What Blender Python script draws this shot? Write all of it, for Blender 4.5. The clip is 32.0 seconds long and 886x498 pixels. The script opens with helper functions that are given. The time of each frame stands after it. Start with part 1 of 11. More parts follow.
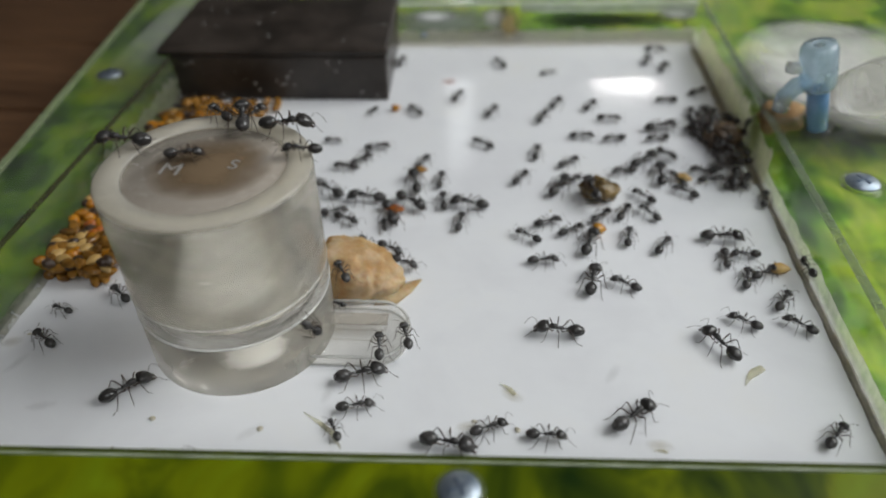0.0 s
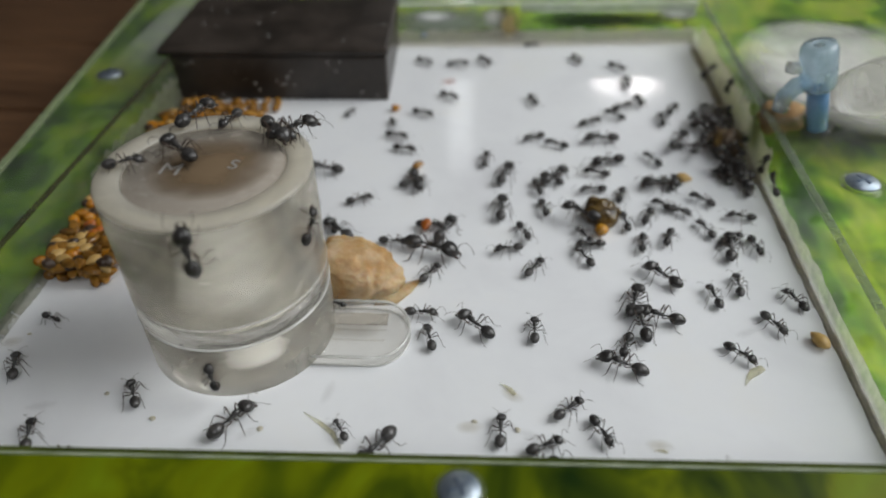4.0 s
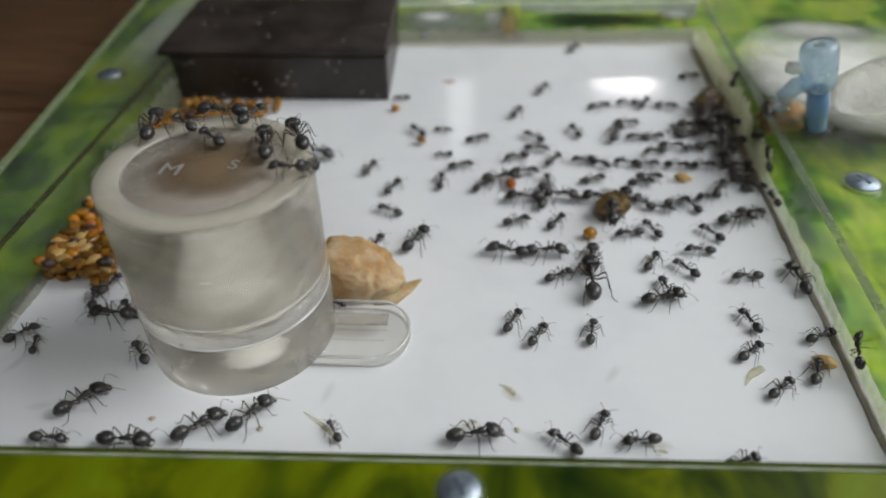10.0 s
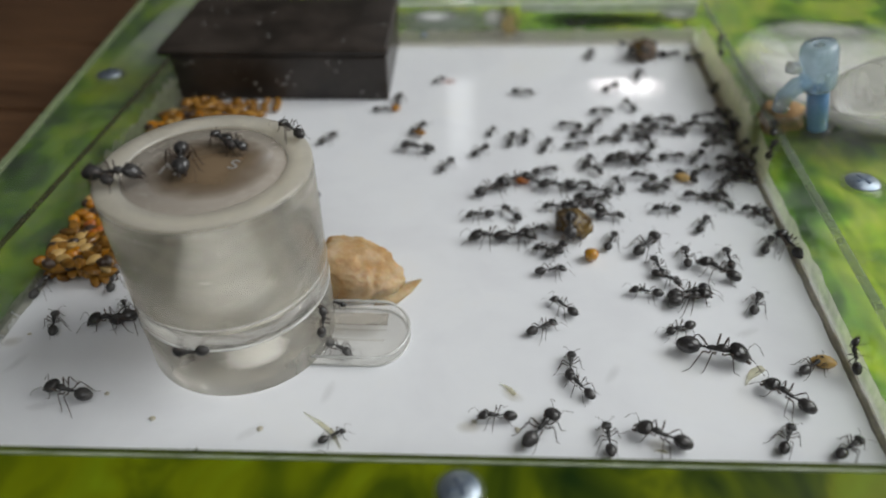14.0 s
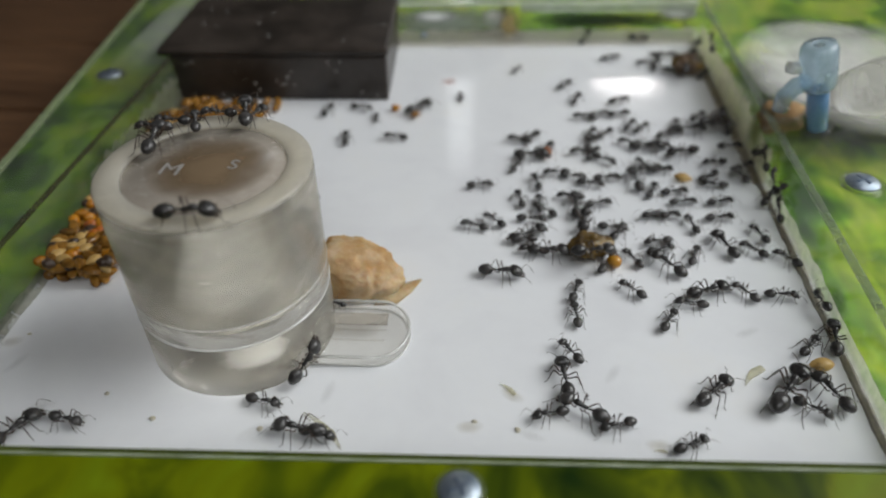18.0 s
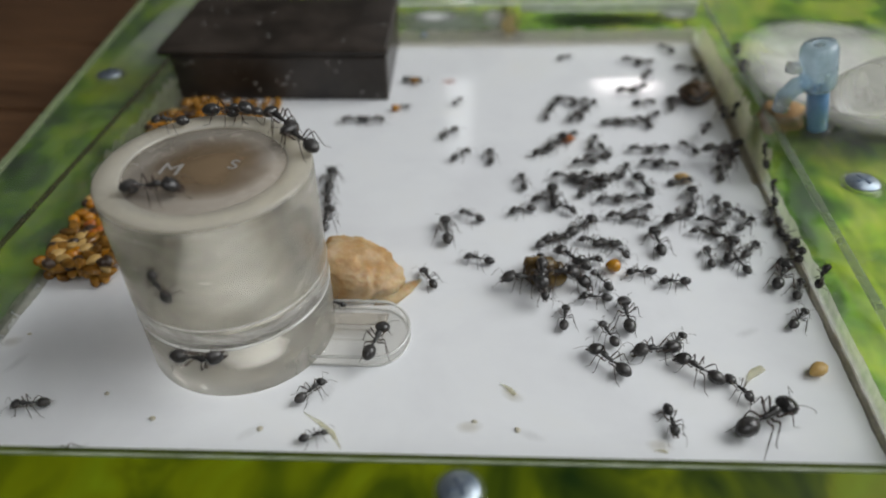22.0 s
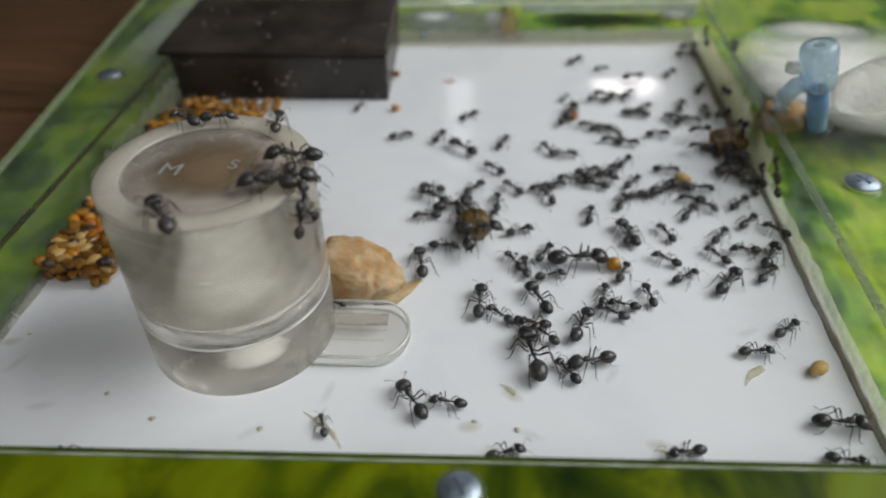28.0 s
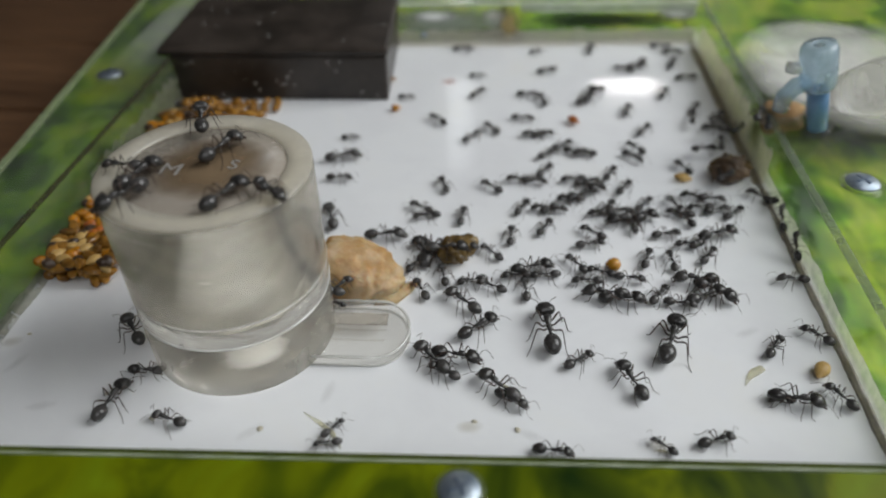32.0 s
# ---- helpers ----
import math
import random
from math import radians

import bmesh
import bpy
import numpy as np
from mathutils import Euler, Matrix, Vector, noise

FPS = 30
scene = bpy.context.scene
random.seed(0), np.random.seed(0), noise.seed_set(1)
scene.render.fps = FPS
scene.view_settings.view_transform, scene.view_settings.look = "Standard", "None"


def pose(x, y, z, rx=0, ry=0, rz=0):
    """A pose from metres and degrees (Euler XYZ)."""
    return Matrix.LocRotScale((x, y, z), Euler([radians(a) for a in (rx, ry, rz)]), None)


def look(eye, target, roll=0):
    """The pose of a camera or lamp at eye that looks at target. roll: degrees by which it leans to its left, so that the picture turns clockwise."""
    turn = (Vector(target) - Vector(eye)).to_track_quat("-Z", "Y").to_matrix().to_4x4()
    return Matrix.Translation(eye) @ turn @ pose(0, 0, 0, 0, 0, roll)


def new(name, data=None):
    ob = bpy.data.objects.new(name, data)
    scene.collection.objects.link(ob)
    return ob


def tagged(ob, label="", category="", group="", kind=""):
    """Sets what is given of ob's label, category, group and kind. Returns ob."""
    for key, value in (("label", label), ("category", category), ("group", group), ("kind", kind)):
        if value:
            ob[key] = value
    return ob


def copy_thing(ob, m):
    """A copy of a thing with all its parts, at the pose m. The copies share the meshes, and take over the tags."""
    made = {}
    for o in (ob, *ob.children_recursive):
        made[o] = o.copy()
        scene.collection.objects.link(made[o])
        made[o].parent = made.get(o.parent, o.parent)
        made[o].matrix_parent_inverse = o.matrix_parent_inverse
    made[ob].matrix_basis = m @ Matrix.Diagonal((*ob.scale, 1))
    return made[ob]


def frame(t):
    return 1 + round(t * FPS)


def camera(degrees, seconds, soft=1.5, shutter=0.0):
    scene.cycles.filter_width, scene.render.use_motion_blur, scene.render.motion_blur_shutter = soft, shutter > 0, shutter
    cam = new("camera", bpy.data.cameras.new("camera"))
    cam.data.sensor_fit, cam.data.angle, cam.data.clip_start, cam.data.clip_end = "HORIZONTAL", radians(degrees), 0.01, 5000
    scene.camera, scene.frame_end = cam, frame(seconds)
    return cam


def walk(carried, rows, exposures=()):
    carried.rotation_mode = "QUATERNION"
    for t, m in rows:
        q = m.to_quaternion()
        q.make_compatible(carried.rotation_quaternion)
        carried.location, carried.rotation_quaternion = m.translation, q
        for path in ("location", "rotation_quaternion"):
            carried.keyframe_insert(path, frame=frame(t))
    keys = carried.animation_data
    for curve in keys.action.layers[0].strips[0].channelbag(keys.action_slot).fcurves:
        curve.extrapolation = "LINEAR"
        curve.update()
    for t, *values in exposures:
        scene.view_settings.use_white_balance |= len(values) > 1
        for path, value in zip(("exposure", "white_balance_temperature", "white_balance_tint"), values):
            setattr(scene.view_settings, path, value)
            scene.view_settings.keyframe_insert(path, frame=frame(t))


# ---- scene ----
MM = 0.001
CAM_EYE = (0.0, 0.0, 0.095)
CAM_AIM = (-0.0696, 0.7735, -0.535)
cam = camera(64.4, 32.0, soft=2.0)
cam.data.dof.use_dof = True
cam.data.dof.focus_distance = 0.126
cam.data.dof.aperture_fstop = 11
STAND = look(CAM_EYE, CAM_AIM, -0.78)
walk(cam, [(0, STAND), (32, STAND)])

# ---- light: a mirrored ceiling lamp and window, a key lamp and an added fill ----
scene.view_settings.exposure = -1.12
world = bpy.data.worlds.new("room_air")
scene.world = world
world.use_nodes = True
world.node_tree.nodes["Background"].inputs[0].default_value = (0.84, 0.86, 0.90, 1)
world.node_tree.nodes["Background"].inputs[1].default_value = 0.30


def lamp(name, shape, size, size_y, energy, color, m):
    data = bpy.data.lights.new(name, "AREA")
    data.shape, data.size, data.size_y, data.energy, data.color = shape, size, size_y, energy, color
    ob = new(name, data)
    ob.matrix_basis = m
    return ob


# ceiling lamp that mirrors in the floor
lamp("offscreen_lamp", "ELLIPSE", 0.33, 0.05, 4.0, (1.0, 0.98, 0.96), pose(0.585, 3.05, 1.37))
# unseen key lamp at the right, set low so its light falls off
lamp("offscreen_lamp", "DISK", 0.66, 0.66, 14.4, (0.95, 0.975, 0.978), look((0.63, 0.24, 0.60), (0, 0.12, 0)))
# unseen fill lamp, added to brighten the front
lamp("offscreen_lamp", "DISK", 0.55, 0.55, 4.2, (0.95, 0.98, 1.0), look((0.12, -0.46, 0.80), (0, 0.12, 0)))
lamp("window_light", "RECTANGLE", 0.09, 0.62, 1.0, (0.93, 0.97, 1.0), look((-0.14, 2.35, 1.05), (0, 0.15, 0)))

# ---- materials ----


def shader(name, base, rough=0.5, metal=0.0):
    m = bpy.data.materials.new(name)
    m.use_nodes = True
    b = m.node_tree.nodes["Principled BSDF"]
    b.inputs["Base Color"].default_value = (*base, 1)
    b.inputs["Roughness"].default_value = rough
    b.inputs["Metallic"].default_value = metal
    return m, m.node_tree, b


def node(nt, kind, **values):
    n = nt.nodes.new(kind)
    for key, value in values.items():
        n.inputs[key.replace("_", " ")].default_value = value
    return n


def coords(nt, stretch=(1, 1, 1), turn=0.0, offset_by_object=False):
    tex = nt.nodes.new("ShaderNodeTexCoord")
    mp = nt.nodes.new("ShaderNodeMapping")
    mp.inputs["Scale"].default_value = stretch
    mp.inputs["Rotation"].default_value = (0, 0, turn)
    nt.links.new(tex.outputs["Object"], mp.inputs["Vector"])
    if offset_by_object:
        info = nt.nodes.new("ShaderNodeObjectInfo")
        nt.links.new(info.outputs["Random"], mp.inputs["Location"])
    return mp.outputs["Vector"]


def ramp(nt, source, stops):
    r = nt.nodes.new("ShaderNodeValToRGB")
    e = r.color_ramp.elements
    while len(e) < len(stops):
        e.new(0.5)
    for i, (at, col) in enumerate(stops):
        e[i].position, e[i].color = at, (*col, 1)
    nt.links.new(source, r.inputs["Fac"])
    return r.outputs["Color"]


def noise_tex(nt, vec, scale, detail=4.0, rough=0.55, distort=0.0):
    n = nt.nodes.new("ShaderNodeTexNoise")
    n.inputs["Scale"].default_value = scale
    n.inputs["Detail"].default_value = detail
    n.inputs["Roughness"].default_value = rough
    n.inputs["Distortion"].default_value = distort
    nt.links.new(vec, n.inputs["Vector"])
    return n.outputs["Fac"]


def blend(nt, fac, a, b, mode="MIX"):
    n = nt.nodes.new("ShaderNodeMixRGB")
    n.blend_type = mode
    for sock, v in (("Fac", fac), ("Color1", a), ("Color2", b)):
        if isinstance(v, (int, float)):
            n.inputs[sock].default_value = v
        elif isinstance(v, tuple):
            n.inputs[sock].default_value = (*v, 1)
        else:
            nt.links.new(v, n.inputs[sock])
    return n.outputs["Color"]


def relief(nt, b, height, strength, distance):
    n = nt.nodes.new("ShaderNodeBump")
    n.inputs["Strength"].default_value = strength
    n.inputs["Distance"].default_value = distance
    nt.links.new(height, n.inputs["Height"])
    nt.links.new(n.outputs["Normal"], b.inputs["Normal"])


def mottled(name, a, b_col, scale, rough=0.5, bump=0.3, depth=0.0002, lo=0.35, hi=0.65, metal=0.0, vary=0.0, coat=0.0, spec=0.5):
    """Two-tone surface with coarse stains, fine grain and a little relief."""
    m, nt, b = shader(name, a, rough, metal)
    v = coords(nt)
    coarse = noise_tex(nt, v, scale, 3.0)
    fine = noise_tex(nt, v, scale * 9, 4.0)
    col = ramp(nt, coarse, [(lo, a), (hi, b_col)])
    col = blend(nt, 0.25, col, ramp(nt, fine, [(0.3, (0.25, 0.25, 0.25)), (0.7, (0.8, 0.8, 0.8))]), "SOFT_LIGHT")
    if vary:
        info = nt.nodes.new("ShaderNodeObjectInfo")
        hsv = nt.nodes.new("ShaderNodeHueSaturation")
        mr = nt.nodes.new("ShaderNodeMapRange")
        mr.inputs["To Min"].default_value, mr.inputs["To Max"].default_value = 1 - vary, 1 + vary
        nt.links.new(info.outputs["Random"], mr.inputs["Value"])
        nt.links.new(mr.outputs["Result"], hsv.inputs["Value"])
        nt.links.new(col, hsv.inputs["Color"])
        col = hsv.outputs["Color"]
    nt.links.new(col, b.inputs["Base Color"])
    relief(nt, b, fine, bump, depth)
    b.inputs["Coat Weight"].default_value = coat
    b.inputs["Coat Roughness"].default_value = 0.08
    b.inputs["Specular IOR Level"].default_value = spec
    return m


def make_floor():
    m, nt, b = shader("white_acrylic", (0.78, 0.78, 0.79), 0.13)
    v = coords(nt)
    stain = noise_tex(nt, v, 38, 5.0, 0.6, 0.4)
    smear = noise_tex(nt, coords(nt, (1, 3.0, 1), 0.5), 120, 4.0)
    col = ramp(nt, stain, [(0.30, (0.785, 0.79, 0.815)), (0.55, (0.84, 0.85, 0.87)), (0.74, (0.845, 0.845, 0.84)), (0.86, (0.78, 0.75, 0.66))])
    col = blend(nt, 0.10, col, ramp(nt, smear, [(0.3, (0.35, 0.35, 0.34)), (0.7, (0.65, 0.65, 0.65))]), "OVERLAY")
    nt.links.new(col, b.inputs["Base Color"])
    nt.links.new(ramp(nt, smear, [(0.3, (0.06, 0.06, 0.06)), (0.8, (0.11, 0.11, 0.11))]), b.inputs["Roughness"])
    b.inputs["Specular IOR Level"].default_value = 0.22
    relief(nt, b, noise_tex(nt, v, 60, 2.0), 0.02, 0.0003)
    return m


def make_moss(name, tones, shift=0.0, strokes=1.0):
    """Printed meadow: leaf green with yellow lights, dark gaps and soft blade strokes."""
    m, nt, b = shader(name, tones[1], 0.35)
    big = noise_tex(nt, coords(nt, (1, 0.75, 1), 0.4 + shift), 62, 3.0, 0.55, 0.7)
    patch = noise_tex(nt, coords(nt, (1, 1, 1), 1.1 + shift), 17, 2.0)
    blades = noise_tex(nt, coords(nt, (1, 0.22, 0.22), 0.35 + shift), 300, 3.0, 0.55, 0.8)
    blades2 = noise_tex(nt, coords(nt, (0.25, 1, 0.25), 0.9), 240, 3.0, 0.55, 0.8)
    col = ramp(nt, blend(nt, 0.4, big, patch), [(0.37, tones[0]), (0.45, tones[1]), (0.53, tones[2]), (0.64, tones[3])])
    col = blend(nt, 0.34 * strokes, col, ramp(nt, blades, [(0.35, (0.14, 0.18, 0.10)), (0.62, (0.86, 0.90, 0.60))]), "OVERLAY")
    col = blend(nt, 0.20 * strokes, col, ramp(nt, blades2, [(0.38, (0.15, 0.20, 0.10)), (0.64, (0.80, 0.88, 0.60))]), "OVERLAY")
    nt.links.new(col, b.inputs["Base Color"])
    b.inputs["Coat Weight"].default_value = 0.1
    b.inputs["Coat Roughness"].default_value = 0.3
    b.inputs["Specular IOR Level"].default_value = 0.25
    relief(nt, b, big, 0.05, 0.0005)
    return m


def make_wood():
    m, nt, b = shader("dark_wood", (0.07, 0.035, 0.02), 0.3)
    grain = noise_tex(nt, coords(nt, (0.12, 1, 1)), 260, 6.0, 0.65, 0.5)
    wide = noise_tex(nt, coords(nt, (0.3, 1, 1)), 22, 3.0)
    col = ramp(nt, grain, [(0.3, (0.066, 0.033, 0.017)), (0.7, (0.168, 0.090, 0.046))])
    col = blend(nt, 0.5, col, ramp(nt, wide, [(0.35, (0.3, 0.28, 0.27)), (0.7, (0.75, 0.72, 0.7))]), "OVERLAY")
    nt.links.new(col, b.inputs["Base Color"])
    relief(nt, b, grain, 0.2, 0.0004)
    return m


def make_clear(name, tint, rough, clear, haze=0.0, milk=0.0):
    """Clear plastic: light goes straight through, and a cloudy, glossy skin is laid over it."""
    m, nt, b = shader(name, tint, rough)
    v = coords(nt, (1, 1, 1), 0.5)
    cloud = noise_tex(nt, v, 90, 4.0, 0.6, 0.8)
    fine = noise_tex(nt, v, 420, 3.0)
    nt.links.new(ramp(nt, fine, [(0.3, (rough * 0.6,) * 3), (0.75, (min(1, rough * 1.8),) * 3)]), b.inputs["Roughness"])
    relief(nt, b, cloud, 0.05, 0.0004)
    through_it = nt.nodes.new("ShaderNodeBsdfTransparent")
    through_it.inputs["Color"].default_value = (*tint, 1)
    mix = nt.nodes.new("ShaderNodeMixShader")
    lo, hi = clear + haze, clear - haze
    nt.links.new(ramp(nt, cloud, [(0.3, (lo,) * 3), (0.72, (hi,) * 3)]), mix.inputs["Fac"])
    skin = b.outputs["BSDF"]
    if milk:
        glow = nt.nodes.new("ShaderNodeBsdfTranslucent")
        glow.inputs["Color"].default_value = (*tint, 1)
        both = nt.nodes.new("ShaderNodeMixShader")
        both.inputs["Fac"].default_value = milk
        nt.links.new(skin, both.inputs[1])
        nt.links.new(glow.outputs["BSDF"], both.inputs[2])
        skin = both.outputs["Shader"]
    nt.links.new(skin, mix.inputs[1])
    nt.links.new(through_it.outputs[0], mix.inputs[2])
    out = nt.nodes["Material Output"]
    gloss = nt.nodes.new("ShaderNodeBsdfGlossy")
    gloss.inputs["Roughness"].default_value = rough
    facing = nt.nodes.new("ShaderNodeLayerWeight")
    power = nt.nodes.new("ShaderNodeMath")
    power.operation, power.inputs[1].default_value = "POWER", 4.0
    nt.links.new(facing.outputs["Facing"], power.inputs[0])
    fres = nt.nodes.new("ShaderNodeMapRange")
    fres.inputs["To Min"].default_value, fres.inputs["To Max"].default_value = 0.04, 0.75
    nt.links.new(power.outputs["Value"], fres.inputs["Value"])
    top = nt.nodes.new("ShaderNodeMixShader")
    nt.links.new(fres.outputs["Result"], top.inputs["Fac"])
    nt.links.new(mix.outputs["Shader"], top.inputs[1])
    nt.links.new(gloss.outputs["BSDF"], top.inputs[2])
    nt.links.new(top.outputs["Shader"], out.inputs["Surface"])
    return m


def make_glass(name, tint, rough, milk, wave=0.0, depth=0.0006):
    """Solid acrylic that bends light; milk: how much of it is clouded."""
    m, nt, b = shader(name, tint, 0.5)
    glass = nt.nodes.new("ShaderNodeBsdfGlass")
    glass.inputs["Color"].default_value = (*tint, 1)
    glass.inputs["IOR"].default_value = 1.49
    glass.inputs["Roughness"].default_value = rough
    if wave:
        swirl = nt.nodes.new("ShaderNodeBump")
        swirl.inputs["Strength"].default_value, swirl.inputs["Distance"].default_value = wave, depth
        nt.links.new(noise_tex(nt, coords(nt, (1, 1, 2.4), 0.4), 110, 3.0, 0.5, 1.2), swirl.inputs["Height"])
        nt.links.new(swirl.outputs["Normal"], glass.inputs["Normal"])
    cloud = nt.nodes.new("ShaderNodeBsdfTranslucent")
    cloud.inputs["Color"].default_value = (*tint, 1)
    both = nt.nodes.new("ShaderNodeMixShader")
    both.inputs["Fac"].default_value = 0.55
    nt.links.new(b.outputs["BSDF"], both.inputs[1])
    nt.links.new(cloud.outputs["BSDF"], both.inputs[2])
    mix = nt.nodes.new("ShaderNodeMixShader")
    patches = noise_tex(nt, coords(nt, (1, 1, 1.6), 0.5), 85, 4.0, 0.6, 1.0)
    nt.links.new(ramp(nt, patches, [(0.3, (milk * 0.4,) * 3), (0.75, (min(1.0, milk * 1.6),) * 3)]), mix.inputs["Fac"])
    nt.links.new(glass.outputs["BSDF"], mix.inputs[1])
    nt.links.new(both.outputs["Shader"], mix.inputs[2])
    nt.links.new(mix.outputs["Shader"], nt.nodes["Material Output"].inputs["Surface"])
    return m


def make_film(name, tint, clear, spread):
    """A thin patchy deposit that lets what is under it show through."""
    m, nt, b = shader(name, tint, 0.8)
    v = coords(nt)
    patch = noise_tex(nt, v, 260, 5.0, 0.65, 0.6)
    wide = noise_tex(nt, v, 45, 3.0)
    both = blend(nt, 0.5, patch, wide)
    nt.links.new(ramp(nt, patch, [(0.3, tuple(c * 0.75 for c in tint)), (0.7, tuple(min(1, c * 1.15) for c in tint))]), b.inputs["Base Color"])
    see = nt.nodes.new("ShaderNodeBsdfTransparent")
    mix = nt.nodes.new("ShaderNodeMixShader")
    nt.links.new(ramp(nt, both, [(0.36, (clear - spread,) * 3), (0.64, (clear + spread,) * 3)]), mix.inputs["Fac"])
    back = nt.nodes.new("ShaderNodeBsdfTranslucent")
    back.inputs["Color"].default_value = (*tint, 1)
    skin = nt.nodes.new("ShaderNodeMixShader")
    skin.inputs["Fac"].default_value = 0.72
    nt.links.new(b.outputs["BSDF"], skin.inputs[1])
    nt.links.new(back.outputs["BSDF"], skin.inputs[2])
    nt.links.new(skin.outputs["Shader"], mix.inputs[1])
    nt.links.new(see.outputs["BSDF"], mix.inputs[2])
    nt.links.new(mix.outputs["Shader"], nt.nodes["Material Output"].inputs["Surface"])
    return m


def make_stain(name, tint, at_x, at_y, rx, ry, most):
    """A blot round (at_x, at_y) that thins out from its middle; lengths in mm."""
    m, nt, b = shader(name, tint, 0.7)
    v = coords(nt)
    tex = nt.nodes.new("ShaderNodeTexCoord")
    mp = nt.nodes.new("ShaderNodeMapping")
    mp.inputs["Location"].default_value = (-at_x / rx, -at_y / ry, 0)
    mp.inputs["Scale"].default_value = (1000 / rx, 1000 / ry, 0)
    nt.links.new(tex.outputs["Object"], mp.inputs["Vector"])
    grad = nt.nodes.new("ShaderNodeTexGradient")
    grad.gradient_type = "SPHERICAL"
    nt.links.new(mp.outputs["Vector"], grad.inputs["Vector"])
    uneven = blend(nt, 0.7, grad.outputs["Fac"], noise_tex(nt, v, 900 / rx + 60, 4.0, 0.6, 0.8), "OVERLAY")
    see = nt.nodes.new("ShaderNodeBsdfTransparent")
    mix = nt.nodes.new("ShaderNodeMixShader")
    nt.links.new(ramp(nt, uneven, [(0.05, (0, 0, 0)), (0.75, (most,) * 3)]), mix.inputs["Fac"])
    nt.links.new(see.outputs["BSDF"], mix.inputs[1])
    nt.links.new(b.outputs["BSDF"], mix.inputs[2])
    nt.links.new(mix.outputs["Shader"], nt.nodes["Material Output"].inputs["Surface"])
    return m


FLOOR = make_floor()
MOSS = make_moss("moss_print", ((0.025, 0.09, 0.008), (0.18, 0.36, 0.016), (0.40, 0.53, 0.03), (0.60, 0.63, 0.12)))
# the MOSS print darkened in tone for the left wall
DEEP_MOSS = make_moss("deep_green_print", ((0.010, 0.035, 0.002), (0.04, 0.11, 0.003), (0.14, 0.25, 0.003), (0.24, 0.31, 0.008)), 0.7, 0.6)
# the MOSS print in darker, more olive tones for the front wall
OLIVE_MOSS = make_moss("olive_print", ((0.010, 0.026, 0.003), (0.055, 0.080, 0.003), (0.14, 0.17, 0.003), (0.17, 0.25, 0.008)), 1.9, 0.2)
OLIVE_MOSS.node_tree.nodes["Principled BSDF"].inputs["Coat Weight"].default_value = 0.0
OLIVE_MOSS.node_tree.nodes["Principled BSDF"].inputs["Specular IOR Level"].default_value = 0.12
WOOD = make_wood()
ACRYLIC = make_clear("clear_acrylic", (0.98, 0.99, 0.98), 0.07, 0.97, 0.025)
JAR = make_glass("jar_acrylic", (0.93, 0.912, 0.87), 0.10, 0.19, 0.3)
LINING = make_clear("milky_lining", (0.98, 0.965, 0.93), 0.3, 0.26, 0.18, 0.6)
BORE_END = make_clear("milled_bore_end", (0.97, 0.96, 0.94), 0.35, 0.58, 0.2, 0.4)
TRAY = make_clear("clear_tray", (0.985, 0.98, 0.965), 0.05, 0.92, 0.04, 0.5)
RIM = make_clear("ground_acrylic_rim", (0.92, 0.885, 0.80), 0.4, 0.32, 0.10, 0.5)
MEMBRANE = make_clear("smoky_membrane", (0.56, 0.50, 0.43), 0.2, 0.30, 0.12)
# whitened plastic: edge glints and refraction lines are put into its colour
GLINT_RING = make_clear("glint_ring", (0.95, 0.95, 0.93), 0.08, 0.45, 0.25)
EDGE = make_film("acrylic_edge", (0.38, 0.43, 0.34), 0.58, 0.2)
DARK_EDGE = make_film("dark_brown_edge", (0.16, 0.15, 0.09), 0.35, 0.2)
# pale film puts the lit look of the left outer edge into colour
LIT_EDGE = make_film("lit_edge", (0.62, 0.70, 0.48), 0.42, 0.2)
# near-white colour carries the glint of the clear far wall's edges
GLINT_EDGE = mottled("glint_edge", (0.62, 0.68, 0.56), (0.84, 0.88, 0.80), 250, 0.15)
# pale colour carries the bright line on the clear front edge
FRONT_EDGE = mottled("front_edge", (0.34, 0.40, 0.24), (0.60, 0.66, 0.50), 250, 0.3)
DARK_OLIVE = mottled("olive_edge", (0.030, 0.045, 0.006), (0.065, 0.085, 0.012), 90, 0.8, spec=0.1)
# whitish film that puts refraction in the far wall into colour
REFRACTION_BAND = make_film("refraction_film", (0.88, 0.92, 0.88), 0.28, 0.26)
BACK_GUNK = make_film("beige_grime", (0.97, 0.95, 0.89), 0.14, 0.12)
GUNK = make_film("dried_grime", (0.36, 0.28, 0.15), 0.56, 0.36)
# grime film, lightened so that its colour carries whitish haze too
HAZY_GUNK = make_film("hazy_grime", (0.80, 0.75, 0.62), 0.3, 0.24)
GREY_FOG = make_film("grey_fog", (0.58, 0.58, 0.48), 0.50, 0.25)
PALE_GUNK = make_film("pale_grime", (0.97, 0.95, 0.86), 0.4, 0.24)
STAIN = make_stain("brown_stain", (0.22, 0.15, 0.085), 0.6, 0.4, 10.8, 10.0, 0.85)
BLACK = mottled("black_plastic", (0.019, 0.015, 0.012), (0.052, 0.041, 0.034), 70, 0.33, 0.25, 0.0003)
SPECK = mottled("pale_speck", (0.35, 0.34, 0.32), (0.55, 0.54, 0.52), 900, 0.6)
STEEL = mottled("screw_steel", (0.24, 0.30, 0.37), (0.46, 0.52, 0.58), 300, 0.42, 0.4, 0.0002, metal=0.85)
SLOT = mottled("worn_slot", (0.16, 0.22, 0.32), (0.34, 0.40, 0.48), 400, 0.4, metal=1.0)
